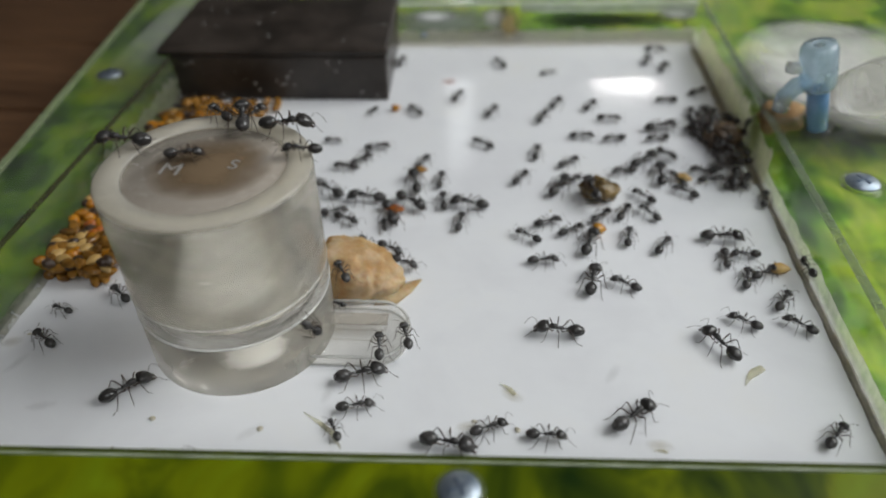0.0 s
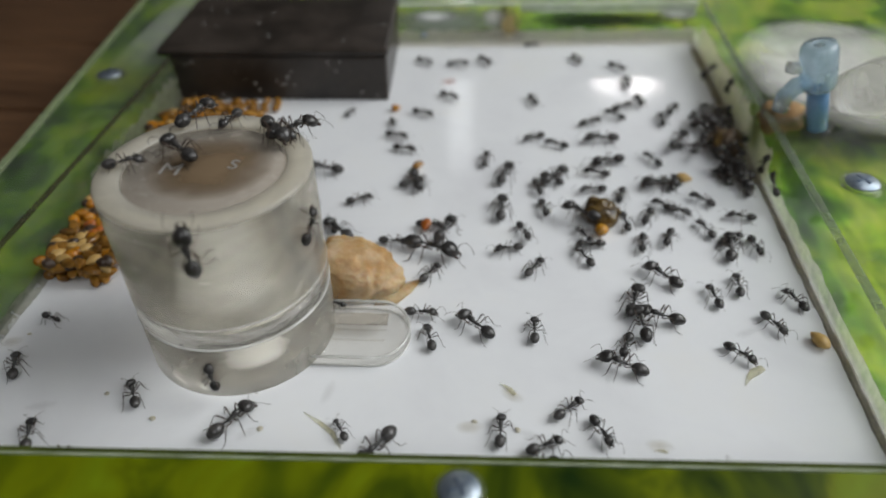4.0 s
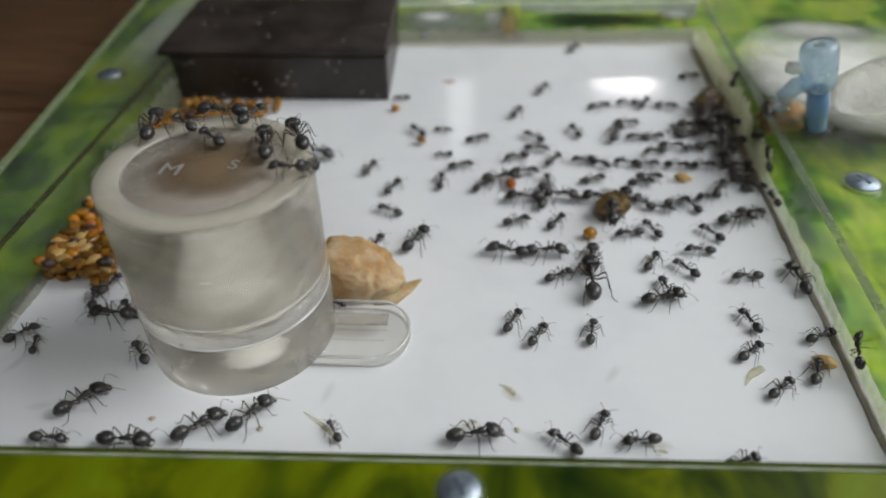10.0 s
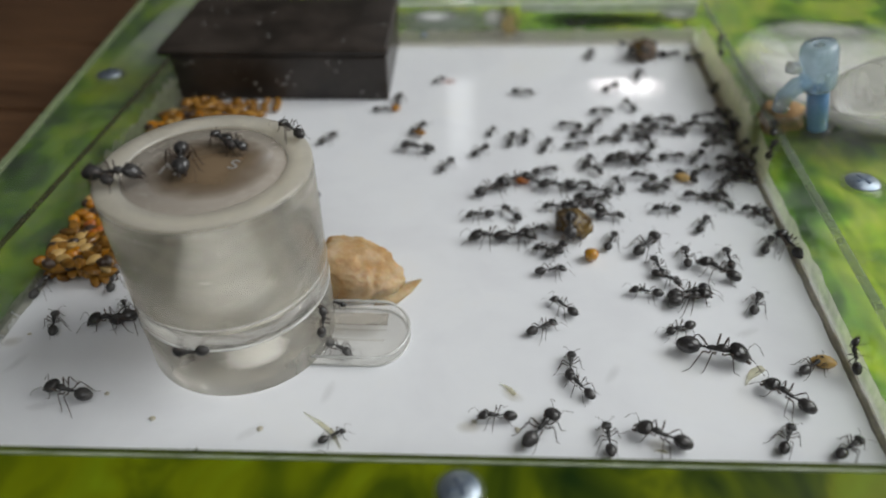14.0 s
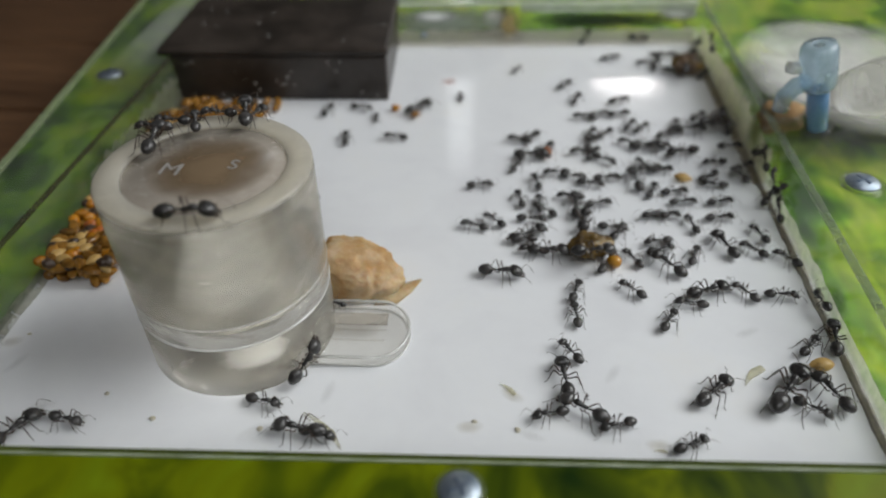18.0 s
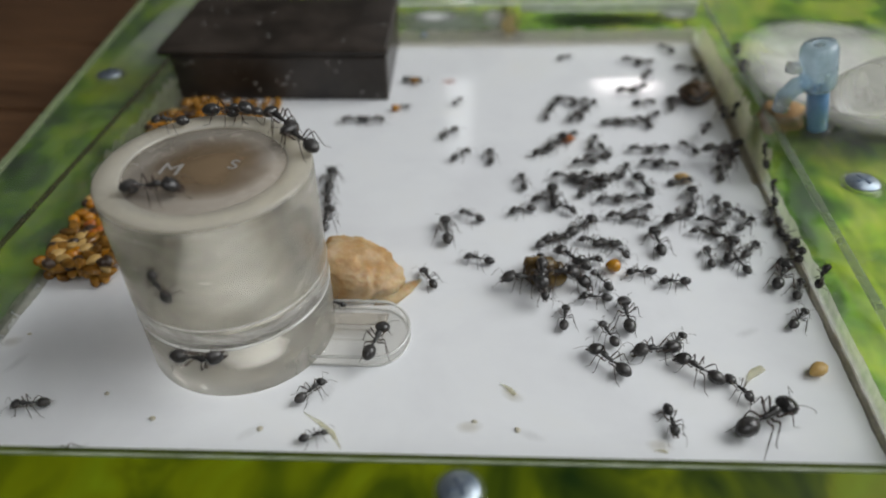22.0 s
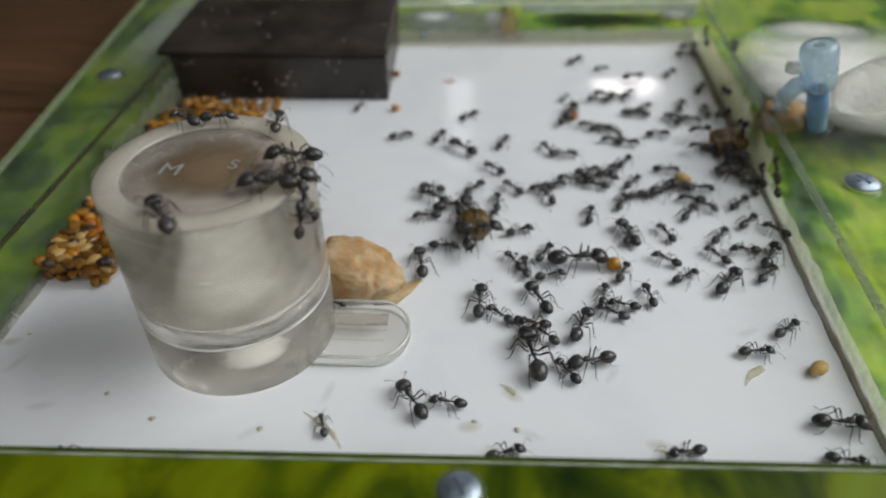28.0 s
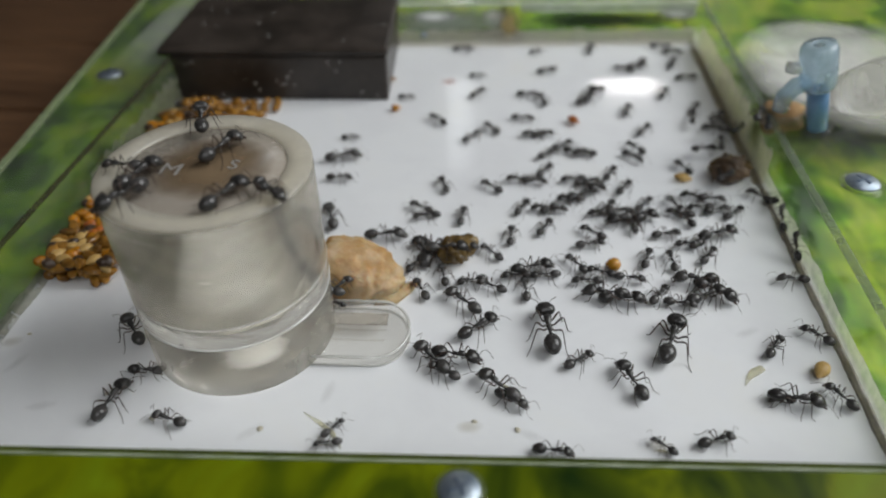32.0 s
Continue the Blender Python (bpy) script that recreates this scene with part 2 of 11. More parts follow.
GLINT_STUB = make_clear("white_glint", (0.97, 0.98, 0.96), 0.05, 0.3, 0.1, 0.3)
BLUE = mottled("blue_plastic", (0.14, 0.28, 0.50), (0.20, 0.36, 0.60), 200, 0.2, coat=0.6)
SMOKY = make_clear("smoky_ridge", (0.80, 0.77, 0.72), 0.2, 0.72, 0.1)
# frosted material of the tube that was added for whitish haze
FROST = make_clear("haze_tube", (0.985, 0.98, 0.96), 0.6, 0.78, 0.08, 0.85)
PALE_BLUE = make_clear("pale_blue_plastic", (0.72, 0.83, 0.90), 0.06, 0.66, 0.14, 0.4)
ANT = mottled("ant_shell", (0.029, 0.028, 0.028), (0.062, 0.058, 0.056), 900, 0.25, 0.3, 0.00005, spec=0.5, coat=0.15, vary=0.3)
ANT_LEG = mottled("ant_leg", (0.030, 0.017, 0.012), (0.060, 0.036, 0.024), 1200, 0.34, 0.3, 0.00004)
SEED = mottled("husked_seed", (0.13, 0.055, 0.008), (0.32, 0.16, 0.030), 300, 0.18, 0.4, 0.0001, vary=0.42)
AMBER_SEED = mottled("amber_seed", (0.46, 0.20, 0.012), (0.56, 0.28, 0.03), 400, 0.12, 0.1, 0.0001, coat=0.5)
GOLD_SEED = mottled("golden_seed", (0.34, 0.12, 0.006), (0.46, 0.20, 0.014), 400, 0.15, 0.2, 0.0001, vary=0.2)
RED_SEED = mottled("red_seed", (0.34, 0.085, 0.012), (0.44, 0.14, 0.02), 400, 0.3, 0.2, 0.0001, vary=0.2)
DARK_SEED = mottled("dark_seed", (0.030, 0.018, 0.012), (0.06, 0.035, 0.02), 400, 0.35, 0.3, 0.0001, vary=0.3)
PALE_SEED = mottled("pale_grain", (0.46, 0.28, 0.085), (0.56, 0.38, 0.14), 350, 0.4, 0.3, 0.0001, vary=0.15)
FOOD = mottled("moist_food", (0.43, 0.255, 0.10), (0.58, 0.43, 0.265), 200, 0.45, 0.15, 0.0002, 0.34, 0.62, spec=0.35)
PLUG = mottled("packed_dirt", (0.36, 0.20, 0.08), (0.50, 0.33, 0.16), 160, 0.8, 0.5, 0.0004)
PREY = mottled("amber_prey", (0.030, 0.017, 0.008), (0.27, 0.175, 0.055), 170, 0.16, 0.6, 0.0003)
DARK_PREY = mottled("brown_prey", (0.045, 0.028, 0.016), (0.17, 0.105, 0.055), 220, 0.4, 0.6, 0.0003)
PREY_PALE = mottled("torn_shell", (0.16, 0.09, 0.04), (0.46, 0.36, 0.22), 260, 0.4, 0.5, 0.0002)
HUSK = make_film("pale_husk", (0.80, 0.77, 0.55), 0.68, 0.2)
CRUMB = mottled("crumb", (0.42, 0.38, 0.27), (0.60, 0.57, 0.48), 500, 0.7)
LETTER = mottled("etched_letter", (0.27, 0.26, 0.245), (0.36, 0.35, 0.33), 500, 0.6)
PAINT = mottled("room_paint", (0.62, 0.61, 0.58), (0.68, 0.67, 0.65), 3, 0.9)
wet = FOOD.node_tree.nodes["Principled BSDF"]
wet.inputs["Subsurface Weight"].default_value = 0.9
wet.inputs["Subsurface Scale"].default_value = 1.0
wet.inputs["Subsurface Radius"].default_value = (0.0036, 0.0024, 0.0014)

# ---- mesh helpers; lengths in millimetres ----


def part(name, bm, material, parent=None, label="", smooth=True):
    me = bpy.data.meshes.new(name)
    for v in bm.verts:
        v.co *= MM
    bm.to_mesh(me)
    bm.free()
    me.materials.append(material)
    if smooth:
        me.polygons.foreach_set("use_smooth", [True] * len(me.polygons))
    ob = new(name, me)
    if parent is not None:
        ob.parent = parent
    if label:
        ob["label"] = label
    return ob


def at(ob, x, y, z, rx=0, ry=0, rz=0):
    ob.matrix_basis = pose(x * MM, y * MM, z * MM, rx, ry, rz)
    return ob


def box(bm, x0, x1, y0, y1, z0, z1, bevel=0.0, segs=2):
    made = bmesh.ops.create_cube(bm, size=1)["verts"]
    for v in made:
        v.co = Vector((x0 if v.co.x < 0 else x1, y0 if v.co.y < 0 else y1, z0 if v.co.z < 0 else z1))
    if bevel:
        edges = list({e for v in made for e in v.link_edges})
        bmesh.ops.bevel(bm, geom=edges, offset=bevel, segments=segs, affect="EDGES", profile=0.5)
    return bm


def ball(bm, c, r, u=12, v=8, turn=None):
    made = bmesh.ops.create_uvsphere(bm, u_segments=u, v_segments=v, radius=1)["verts"]
    for w in made:
        p = Vector((w.co.z * r[0], w.co.x * r[1], w.co.y * r[2]))
        w.co = (turn @ p if turn else p) + Vector(c)
    return made


def tube(bm, pts, radii, sides=6):
    """A tapered limb through the points, capped at both ends."""
    rings = []
    n = len(pts)
    for i, (p, r) in enumerate(zip(pts, radii)):
        d = (Vector(pts[min(i + 1, n - 1)]) - Vector(pts[max(i - 1, 0)])).normalized()
        side = d.cross(Vector((0, 0, 1)))
        side = side.normalized() if side.length > 1e-4 else Vector((1, 0, 0))
        up = side.cross(d)
        rings.append([bm.verts.new(Vector(p) + r * (side * math.cos(a) + up * math.sin(a))) for a in (2 * math.pi * k / sides for k in range(sides))])
    for a, b in zip(rings, rings[1:]):
        for k in range(sides):
            bm.faces.new((a[k], a[(k + 1) % sides], b[(k + 1) % sides], b[k]))
    bm.faces.new(rings[0][::-1])
    bm.faces.new(rings[-1])
    return bm


def lathe(bm, profile, steps=64):
    """Turns a closed profile of (radius, height) about z."""
    rings = [[bm.verts.new((r * math.cos(a), r * math.sin(a), z)) for a in (2 * math.pi * k / steps for k in range(steps))] for r, z in profile]
    n = len(rings)
    for i in range(n):
        a, b = rings[i], rings[(i + 1) % n]
        for k in range(steps):
            bm.faces.new((a[k], a[(k + 1) % steps], b[(k + 1) % steps], b[k]))
    return bm


def disc(bm, r, z0, z1, bevel=0.3, steps=48):
    prof = [(r - bevel, z0), (r, z0 + bevel), (r, z1 - bevel), (r - bevel, z1)]
    rings = [[bm.verts.new((q * math.cos(a), q * math.sin(a), z)) for a in (2 * math.pi * k / steps for k in range(steps))] for q, z in prof]
    for a, b in zip(rings, rings[1:]):
        for k in range(steps):
            bm.faces.new((a[k], a[(k + 1) % steps], b[(k + 1) % steps], b[k]))
    bm.faces.new(rings[0][::-1])
    bm.faces.new(rings[-1])
    return bm


def roughen(bm, amount, scale, seed=0.0):
    bm.normal_update()
    for v in bm.verts:
        v.co += v.normal * amount * noise.fractal(v.co * scale + Vector((seed, seed * 1.7, 0)), 0.6, 2.0, 4)
    return bm


# ---- setting ----
LEFT, RIGHT, FRONT, BACK, TOP = -92.0, 64.0, 56.3, 228.0, 13.0


def setting(name, bm, material, label, category, smooth=False):
    return tagged(part(name, bm, material, smooth=smooth), label, category, kind="structure")


def wedge(outer, inner, z0, z1):
    """A slab from y = 6 to 290 whose outer side runs between two x values; without an inner side it is a thin lath."""
    bm = bmesh.new()
    box(bm, -1, 1, 6, 290, z0, z1)
    for v in bm.verts:
        far = v.co.y > 100
        side = outer[1] if far else outer[0]
        v.co.x = side if v.co.x < 0 else side + 1.6 if inner is None else inner
    return bm


def build_setting():
    table = setting("table", box(bmesh.new(), -1400, 1400, -700, 2200, -40, -16.6), WOOD, "dark brown wooden table top under the acrylic nest", "table")
    for i, x in enumerate((93.4, 146.7, 200, 253.4, 306.8, 360)):
        part("plank", box(bmesh.new(), -700, 120, x, x + 52.6, -16.6, -15 - 0.2 * (i % 2), 1.3), WOOD, table, smooth=False)
    setting("floor", box(bmesh.new(), LEFT - 1, RIGHT + 1, FRONT - 10, BACK + 8, -3, 0), FLOOR, "glossy white acrylic arena floor with faint stains", "floor")
    setting("base_plate", box(bmesh.new(), -124, 170, 6, 300, -15, -3.01), MOSS, "green base slab under the white arena floor", "base")
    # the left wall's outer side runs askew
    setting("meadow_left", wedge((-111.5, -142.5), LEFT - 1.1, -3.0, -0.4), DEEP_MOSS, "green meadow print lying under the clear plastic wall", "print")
    setting("meadow_right", box(bmesh.new(), RIGHT + 1.1, 170, 6, 300, -3.0, -0.4), MOSS, "green meadow print lying under the clear plastic wall", "print")
    setting("wall_left", wedge((-96.0, -127.0), LEFT, 0.0, TOP), ACRYLIC, "thick clear acrylic side wall over a green meadow print", "wall")
    setting("trim_left_outer", wedge((-96.1, -127.1), None, TOP - 0.6, TOP + 0.22), LIT_EDGE, "outer edge of the clear acrylic wall, painted pale as if lit", "trim")
    setting("wall_right", box(bmesh.new(), RIGHT, 150, 6, 290, 0.0, TOP, 0.3), ACRYLIC, "thick clear acrylic side wall over a bright green print", "wall")
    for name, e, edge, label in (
        ("trim_left", (LEFT - 0.9, LEFT + 0.1, FRONT, BACK, TOP - 0.4, TOP + 0.25), DARK_EDGE, "dark brownish edge of the clear acrylic wall"),
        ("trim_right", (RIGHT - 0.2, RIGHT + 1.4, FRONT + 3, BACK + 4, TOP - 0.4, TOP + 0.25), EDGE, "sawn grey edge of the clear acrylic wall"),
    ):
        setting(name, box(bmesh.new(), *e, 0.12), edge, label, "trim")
    # the front and far walls stand a little askew
    front = pose(-5.4 * MM, 56.2 * MM, 0, 0, 0, 2.8)
    back = pose(0, 227.3 * MM, 0, 0, 0, 4.4)
    for turn, name, bb, material, label, kind in (
        (front, "wall_front", (-86.2, 69.2, -52, -1.1, 0.02, TOP - 0.04), OLIVE_MOSS, "front wall covered with a dark green meadow print", "wall"),
        (front, "trim_front", (-86.2, 69.2, -1.0, -0.72, TOP - 0.85, TOP + 0.12), FRONT_EDGE, "sawn edge of the clear front wall, painted pale as a bright line", "trim"),
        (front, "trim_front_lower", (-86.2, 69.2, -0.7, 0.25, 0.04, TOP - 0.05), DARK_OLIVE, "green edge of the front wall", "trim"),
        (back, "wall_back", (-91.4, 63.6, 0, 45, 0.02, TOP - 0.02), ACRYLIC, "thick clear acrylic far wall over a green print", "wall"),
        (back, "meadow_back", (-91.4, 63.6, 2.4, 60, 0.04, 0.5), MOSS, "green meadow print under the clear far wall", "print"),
        (back, "trim_back", (-91.4, 63.6, -0.1, 1.2, TOP - 0.4, TOP + 0.25), GLINT_EDGE, "sawn edge of the far wall, painted whitish for its glint", "trim"),
        (back, "trim_back_outer", (-91.4, 63.6, 5.0, 5.8, TOP - 0.4, TOP + 0.25), GLINT_EDGE, "second edge of the far wall, painted whitish for its glint", "trim"),
    ):
        setting(name, box(bmesh.new(), *bb, 0.1), material, label, kind).matrix_basis = turn
    # room
    room = bmesh.new()
    box(room, -2400, 2400, -2200, 3200, -760, 1500)
    bmesh.ops.reverse_faces(room, faces=room.faces[:])
    setting("room_wall", room, PAINT, "plain pale painted room walls and ceiling", "wall")


def strip(x0, y0, x1, y1, wide, high, material, name, label, seed, n=150):
    """A crust of dirt along the foot of a wall, uneven in width and height."""
    bm = bmesh.new()
    a, b = Vector((x0, y0, 0)), Vector((x1, y1, 0))
    d = (b - a).normalized()
    inward = Vector((-d.y, d.x, 0))
    rows = []
    for i in range(n + 1):
        p = a.lerp(b, i / n)
        w = wide * (0.8 + 0.4 * abs(noise.noise(Vector((i * 0.11, seed, 0)))) + 0.12 * random.random())
        h = high * (0.75 + 0.4 * abs(noise.noise(Vector((i * 0.15, seed + 9, 0)))) + 0.03 * random.random())
        rows.append([bm.verts.new(p + inward * u * w + Vector((0, 0, 0.02 + v * h))) for u, v in ((0.0, 1), (0.008, 0.55), (0.02, 0.1), (0.12, 0.03), (0.6, 0.015), (1.0, 0.0))])
    for r, s in zip(rows, rows[1:]):
        for k in range(5):
            bm.faces.new((r[k], r[k + 1], s[k + 1], s[k]))
    bmesh.ops.solidify(bm, geom=bm.faces[:], thickness=0.01)
    bmesh.ops.recalc_face_normals(bm, faces=bm.faces[:])
    return tagged(part(name, bm, material), label, "dirt", kind="structure")


def build_haze():
    """Whitish patches on top of the clear walls: fogging plus painted haze and reflections."""
    for x, y, rx, ry, most in ((92, 183, 30, 38, 0.9), (93, 210, 16, 8, 0.75), (110, 190, 30, 30, 0.2), (-101, 206, 14, 40, 0.10), (-22, 250, 55, 20, 0.25)):
        bm = bmesh.new()
        side = (RIGHT + 1.6, 149) if x > 60 else (-108, LEFT - 1) if x < -80 else (-88, 60)
        box(bm, max(side[0], x - rx), min(side[1], x + rx), y - ry, y + ry, TOP + 0.02, TOP + 0.05)
        # whitish colour stands in for glare and reflections on the plastic
        setting("scuffs", bm, make_stain("haze_patch", (0.90, 0.90, 0.86), x, y, rx, ry, most), "whitish fogging and painted haze on the clear wall", "scuffs")


def build_back_blots():
    """Blots, pale patches and a painted refraction band on the face of the far wall; u along the wall, heights in mm.
    """
    back = pose(0, 227.3 * MM, 0, 0, 0, 4.4)
    # refraction in the wall's top, painted as a whitish band with a bright line
    lip = setting("trim_back_band", box(bmesh.new(), 6, 63, -0.5, -0.12, 10.5, 12.55, 0.08), REFRACTION_BAND, "whitish band painted for refraction in the far wall's top", "trim")
    ledge = setting("trim_back_ledge", box(bmesh.new(), 12, 56, -0.75, -0.52, 10.4, 10.8, 0.06), GLINT_EDGE, "pale line painted along the refraction band's lower edge", "trim")
    lip.matrix_basis = ledge.matrix_basis = back
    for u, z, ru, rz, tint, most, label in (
        (-22, 9.2, 8, 2.2, (0.93, 0.96, 0.93), 1.0, "whitish patch on the far wall"),
        (-3, 8.4, 4.5, 4.0, (0.95, 0.94, 0.90), 1.0, "whitish patch on the far wall"),
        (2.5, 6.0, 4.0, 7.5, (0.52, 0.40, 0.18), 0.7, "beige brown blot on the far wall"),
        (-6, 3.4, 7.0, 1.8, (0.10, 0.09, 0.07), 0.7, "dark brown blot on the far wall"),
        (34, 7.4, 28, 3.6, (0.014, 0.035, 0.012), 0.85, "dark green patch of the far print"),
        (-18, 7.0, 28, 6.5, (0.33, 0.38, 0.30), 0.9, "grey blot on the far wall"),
        (57, 9.4, 8, 2.2, (0.93, 0.95, 0.93), 1.0, "whitish patch on the far wall"),
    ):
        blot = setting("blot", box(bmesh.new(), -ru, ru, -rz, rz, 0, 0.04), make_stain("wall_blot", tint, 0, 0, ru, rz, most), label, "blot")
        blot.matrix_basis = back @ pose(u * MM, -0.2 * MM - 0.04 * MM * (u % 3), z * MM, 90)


def build_grime():
    build_haze()
    build_back_blots()
    strip(RIGHT - 0.02, FRONT + 3, RIGHT - 0.02, BACK + 5, 1.6, 5.0, PALE_GUNK, "grime", "pale beige film of grime on the foot of the wall", 3)
    strip(RIGHT - 0.1, FRONT + 3, RIGHT - 0.1, BACK + 4, 1.5, 0.6, GUNK, "grime", "brown dried grime line along the wall", 13)
    strip(LEFT + 0.02, BACK, LEFT + 0.02, FRONT - 2, 1.8, 2.2, GREY_FOG, "grime", "pale grey film of grime along the foot of the wall", 5)
    strip(RIGHT - 0.1, 146, RIGHT - 0.1, 226, 2.4, 10.5, HAZY_GUNK, "grime", "beige smear of grime and painted haze round the tube port", 21)
    strip(LEFT + 0.1, 226, LEFT + 0.1, 128, 1.2, 10.0, GREY_FOG, "grime", "grey fog of grime on the inner side of the wall", 33)
    strip(RIGHT, 231.9, LEFT, 219.9, 3.0, 5.4, BACK_GUNK, "grime", "beige film of grime along the foot of the far wall", 7)


build_setting()
build_grime()

# ---- jar ----
JX, JY, JH, JR, JI = -45.5, 90.5, 36.1, 16.8, 12.75


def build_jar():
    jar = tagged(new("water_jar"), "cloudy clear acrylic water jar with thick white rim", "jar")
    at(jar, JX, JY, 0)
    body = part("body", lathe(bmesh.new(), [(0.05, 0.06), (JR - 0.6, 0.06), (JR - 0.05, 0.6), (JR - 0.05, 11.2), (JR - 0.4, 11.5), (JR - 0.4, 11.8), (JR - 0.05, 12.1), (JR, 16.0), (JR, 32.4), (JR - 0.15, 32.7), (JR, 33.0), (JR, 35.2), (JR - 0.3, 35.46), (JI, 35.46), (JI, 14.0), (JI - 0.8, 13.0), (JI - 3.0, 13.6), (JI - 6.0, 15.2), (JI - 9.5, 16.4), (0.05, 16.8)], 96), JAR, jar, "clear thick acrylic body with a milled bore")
    # the shell casts no shadow, so lamp light reaches the bore directly
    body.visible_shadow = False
    part("lining", lathe(bmesh.new(), [(JI - 0.05, 14.1), (JI - 0.05, 34.4), (JI - 0.2, 34.4), (JI - 0.2, 14.2)], 96), LINING, jar, "milky film on the wall of the bore")
    part("bore_end", lathe(bmesh.new(), [(0.05, 17.0), (JI - 9.5, 16.6), (JI - 6.0, 15.4), (JI - 3.0, 13.8), (JI - 0.9, 13.3), (JI - 0.9, 13.5), (JI - 3.0, 14.1), (JI - 6.0, 15.7), (JI - 9.5, 16.9), (0.05, 17.3)], 64), BORE_END, jar, "frosted white domed end of the bore")
    # milling rings whitened to carry the bright swirl in the bore
    for r, z, wide in ((2.2, 17.3, 0.35), (5.2, 16.4, 0.5), (7.6, 15.4, 0.3), (9.9, 14.3, 0.6)):
        part("milling_mark", lathe(bmesh.new(), [(r - wide, z), (r, z + 0.25), (r + wide, z), (r, z - 0.1)], 64), GLINT_RING, jar, "pale curved milling mark on the end of the bore")
    part("rim", lathe(bmesh.new(), [(JI, 35.5), (JR - 0.02, 35.5), (JR, 35.75), (JR - 0.35, JH), (JI + 0.3, JH), (JI, JH - 0.3)], 96), RIM, jar, "matt whitish ground acrylic rim")
    part("membrane", disc(bmesh.new(), JI - 0.02, 34.6, 35.6, 0.15, 64), MEMBRANE, jar, "smoky brownish grey disc set into the rim")
    part("stain", disc(bmesh.new(), JI - 1.2, 35.62, 35.66, 0.02, 64), STAIN, jar, "brown dried stain on the disc")
    # bright refraction lines round the jar, made as whitish rings
    for z in (11.7, 16.2):
        part("ring", lathe(bmesh.new(), [(JR - 0.35, z - 0.16), (JR + 0.05, z - 0.10), (JR + 0.05, z + 0.10), (JR - 0.35, z + 0.16)], 96), GLINT_RING, jar, "whitish ring round the jar, painted for its bright line")
    for ch, x, y, s in (("M", -5.3, -1.2, 4.7), ("S", 4.2, 1.1, 3.7)):
        cu = bpy.data.curves.new("letter", "FONT")
        cu.body, cu.size, cu.extrude, cu.align_x = ch, s * MM, 0.00006, "CENTER"
        cu.materials.append(LETTER)
        ob = new("letter", cu)
        ob.parent = jar
        ob["label"] = "faint white engraved letter"
        at(ob, x, y - 1.2, 35.72, 0, 0, -4)


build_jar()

# ---- black box in the corner ----


def build_box():
    b = tagged(new("nest_box"), "black plastic nest box with pale specks", "box")
    at(b, -63.0, 207.0, 0, 0, 0, 3.2)
    part("body", roughen(box(bmesh.new(), -31.0, 30.0, -25.0, 16, 0, 13.6, 0.8), 0.08, 0.3), BLACK, b, smooth=False)
    part("lid", box(bmesh.new(), -34.6, 30.6, -25.3, 17, 13.6, 15.4, 1.0), BLACK, b, "black lid with worn edge", smooth=False)
    rnd = random.Random(5)
    for i in range(46):
        bm = bmesh.new()
        s = rnd.uniform(0.12, 0.42)
        ball(bm, (0, 0, 0), (s, s * rnd.uniform(0.6, 1.2), 0.16), 6, 4)
        o = part("speck", bm, SPECK, b)
        if i % 2:
            at(o, rnd.uniform(-28, 29), rnd.uniform(-24, 14), 15.42)
        else:
            at(o, rnd.uniform(-27, 28), -25.02, rnd.uniform(1.5, 12.5), 90)


build_box()

# ---- screws ----


def build_screw(x, y, z, r, label):
    s = tagged(new("screw"), label, "screw", "plate screws")
    at(s, x, y, z, 0, 0, 28)
    part("washer", lathe(bmesh.new(), [(r * 0.45, 0), (r, 0), (r, 0.5), (r * 0.9, 0.8), (r * 0.5, 0.8)], 40), ACRYLIC, s, "clear plastic washer")
    head = bmesh.new()
    ball(head, (0, 0, 0.6), (r * 0.78, r * 0.78, r * 0.2), 24, 12)
    head_ob = part("head", head, STEEL, s, "domed steel screw head")
    part("slot", box(bmesh.new(), -r * 0.4, r * 0.4, -r * 0.07, r * 0.07, 0.6 + r * 0.15, 0.6 + r * 0.215, 0.03), SLOT, head_ob, smooth=False)
    part("slot", box(bmesh.new(), -r * 0.07, r * 0.07, -r * 0.4, r * 0.4, 0.6 + r * 0.152, 0.6 + r * 0.218, 0.03), SLOT, head_ob, smooth=False)
    return s


build_screw(-104.2, 168.0, TOP, 4.0, "steel screw with clear washer on the green wall")
build_screw(75.4, 127.5, TOP, 4.4, "steel screw with clear washer on the green wall")
build_screw(-2.9, 51.3, TOP - 0.6, 3.7, "steel screw with clear washer in the front wall")

# ---- blue valve and port in the right wall ----


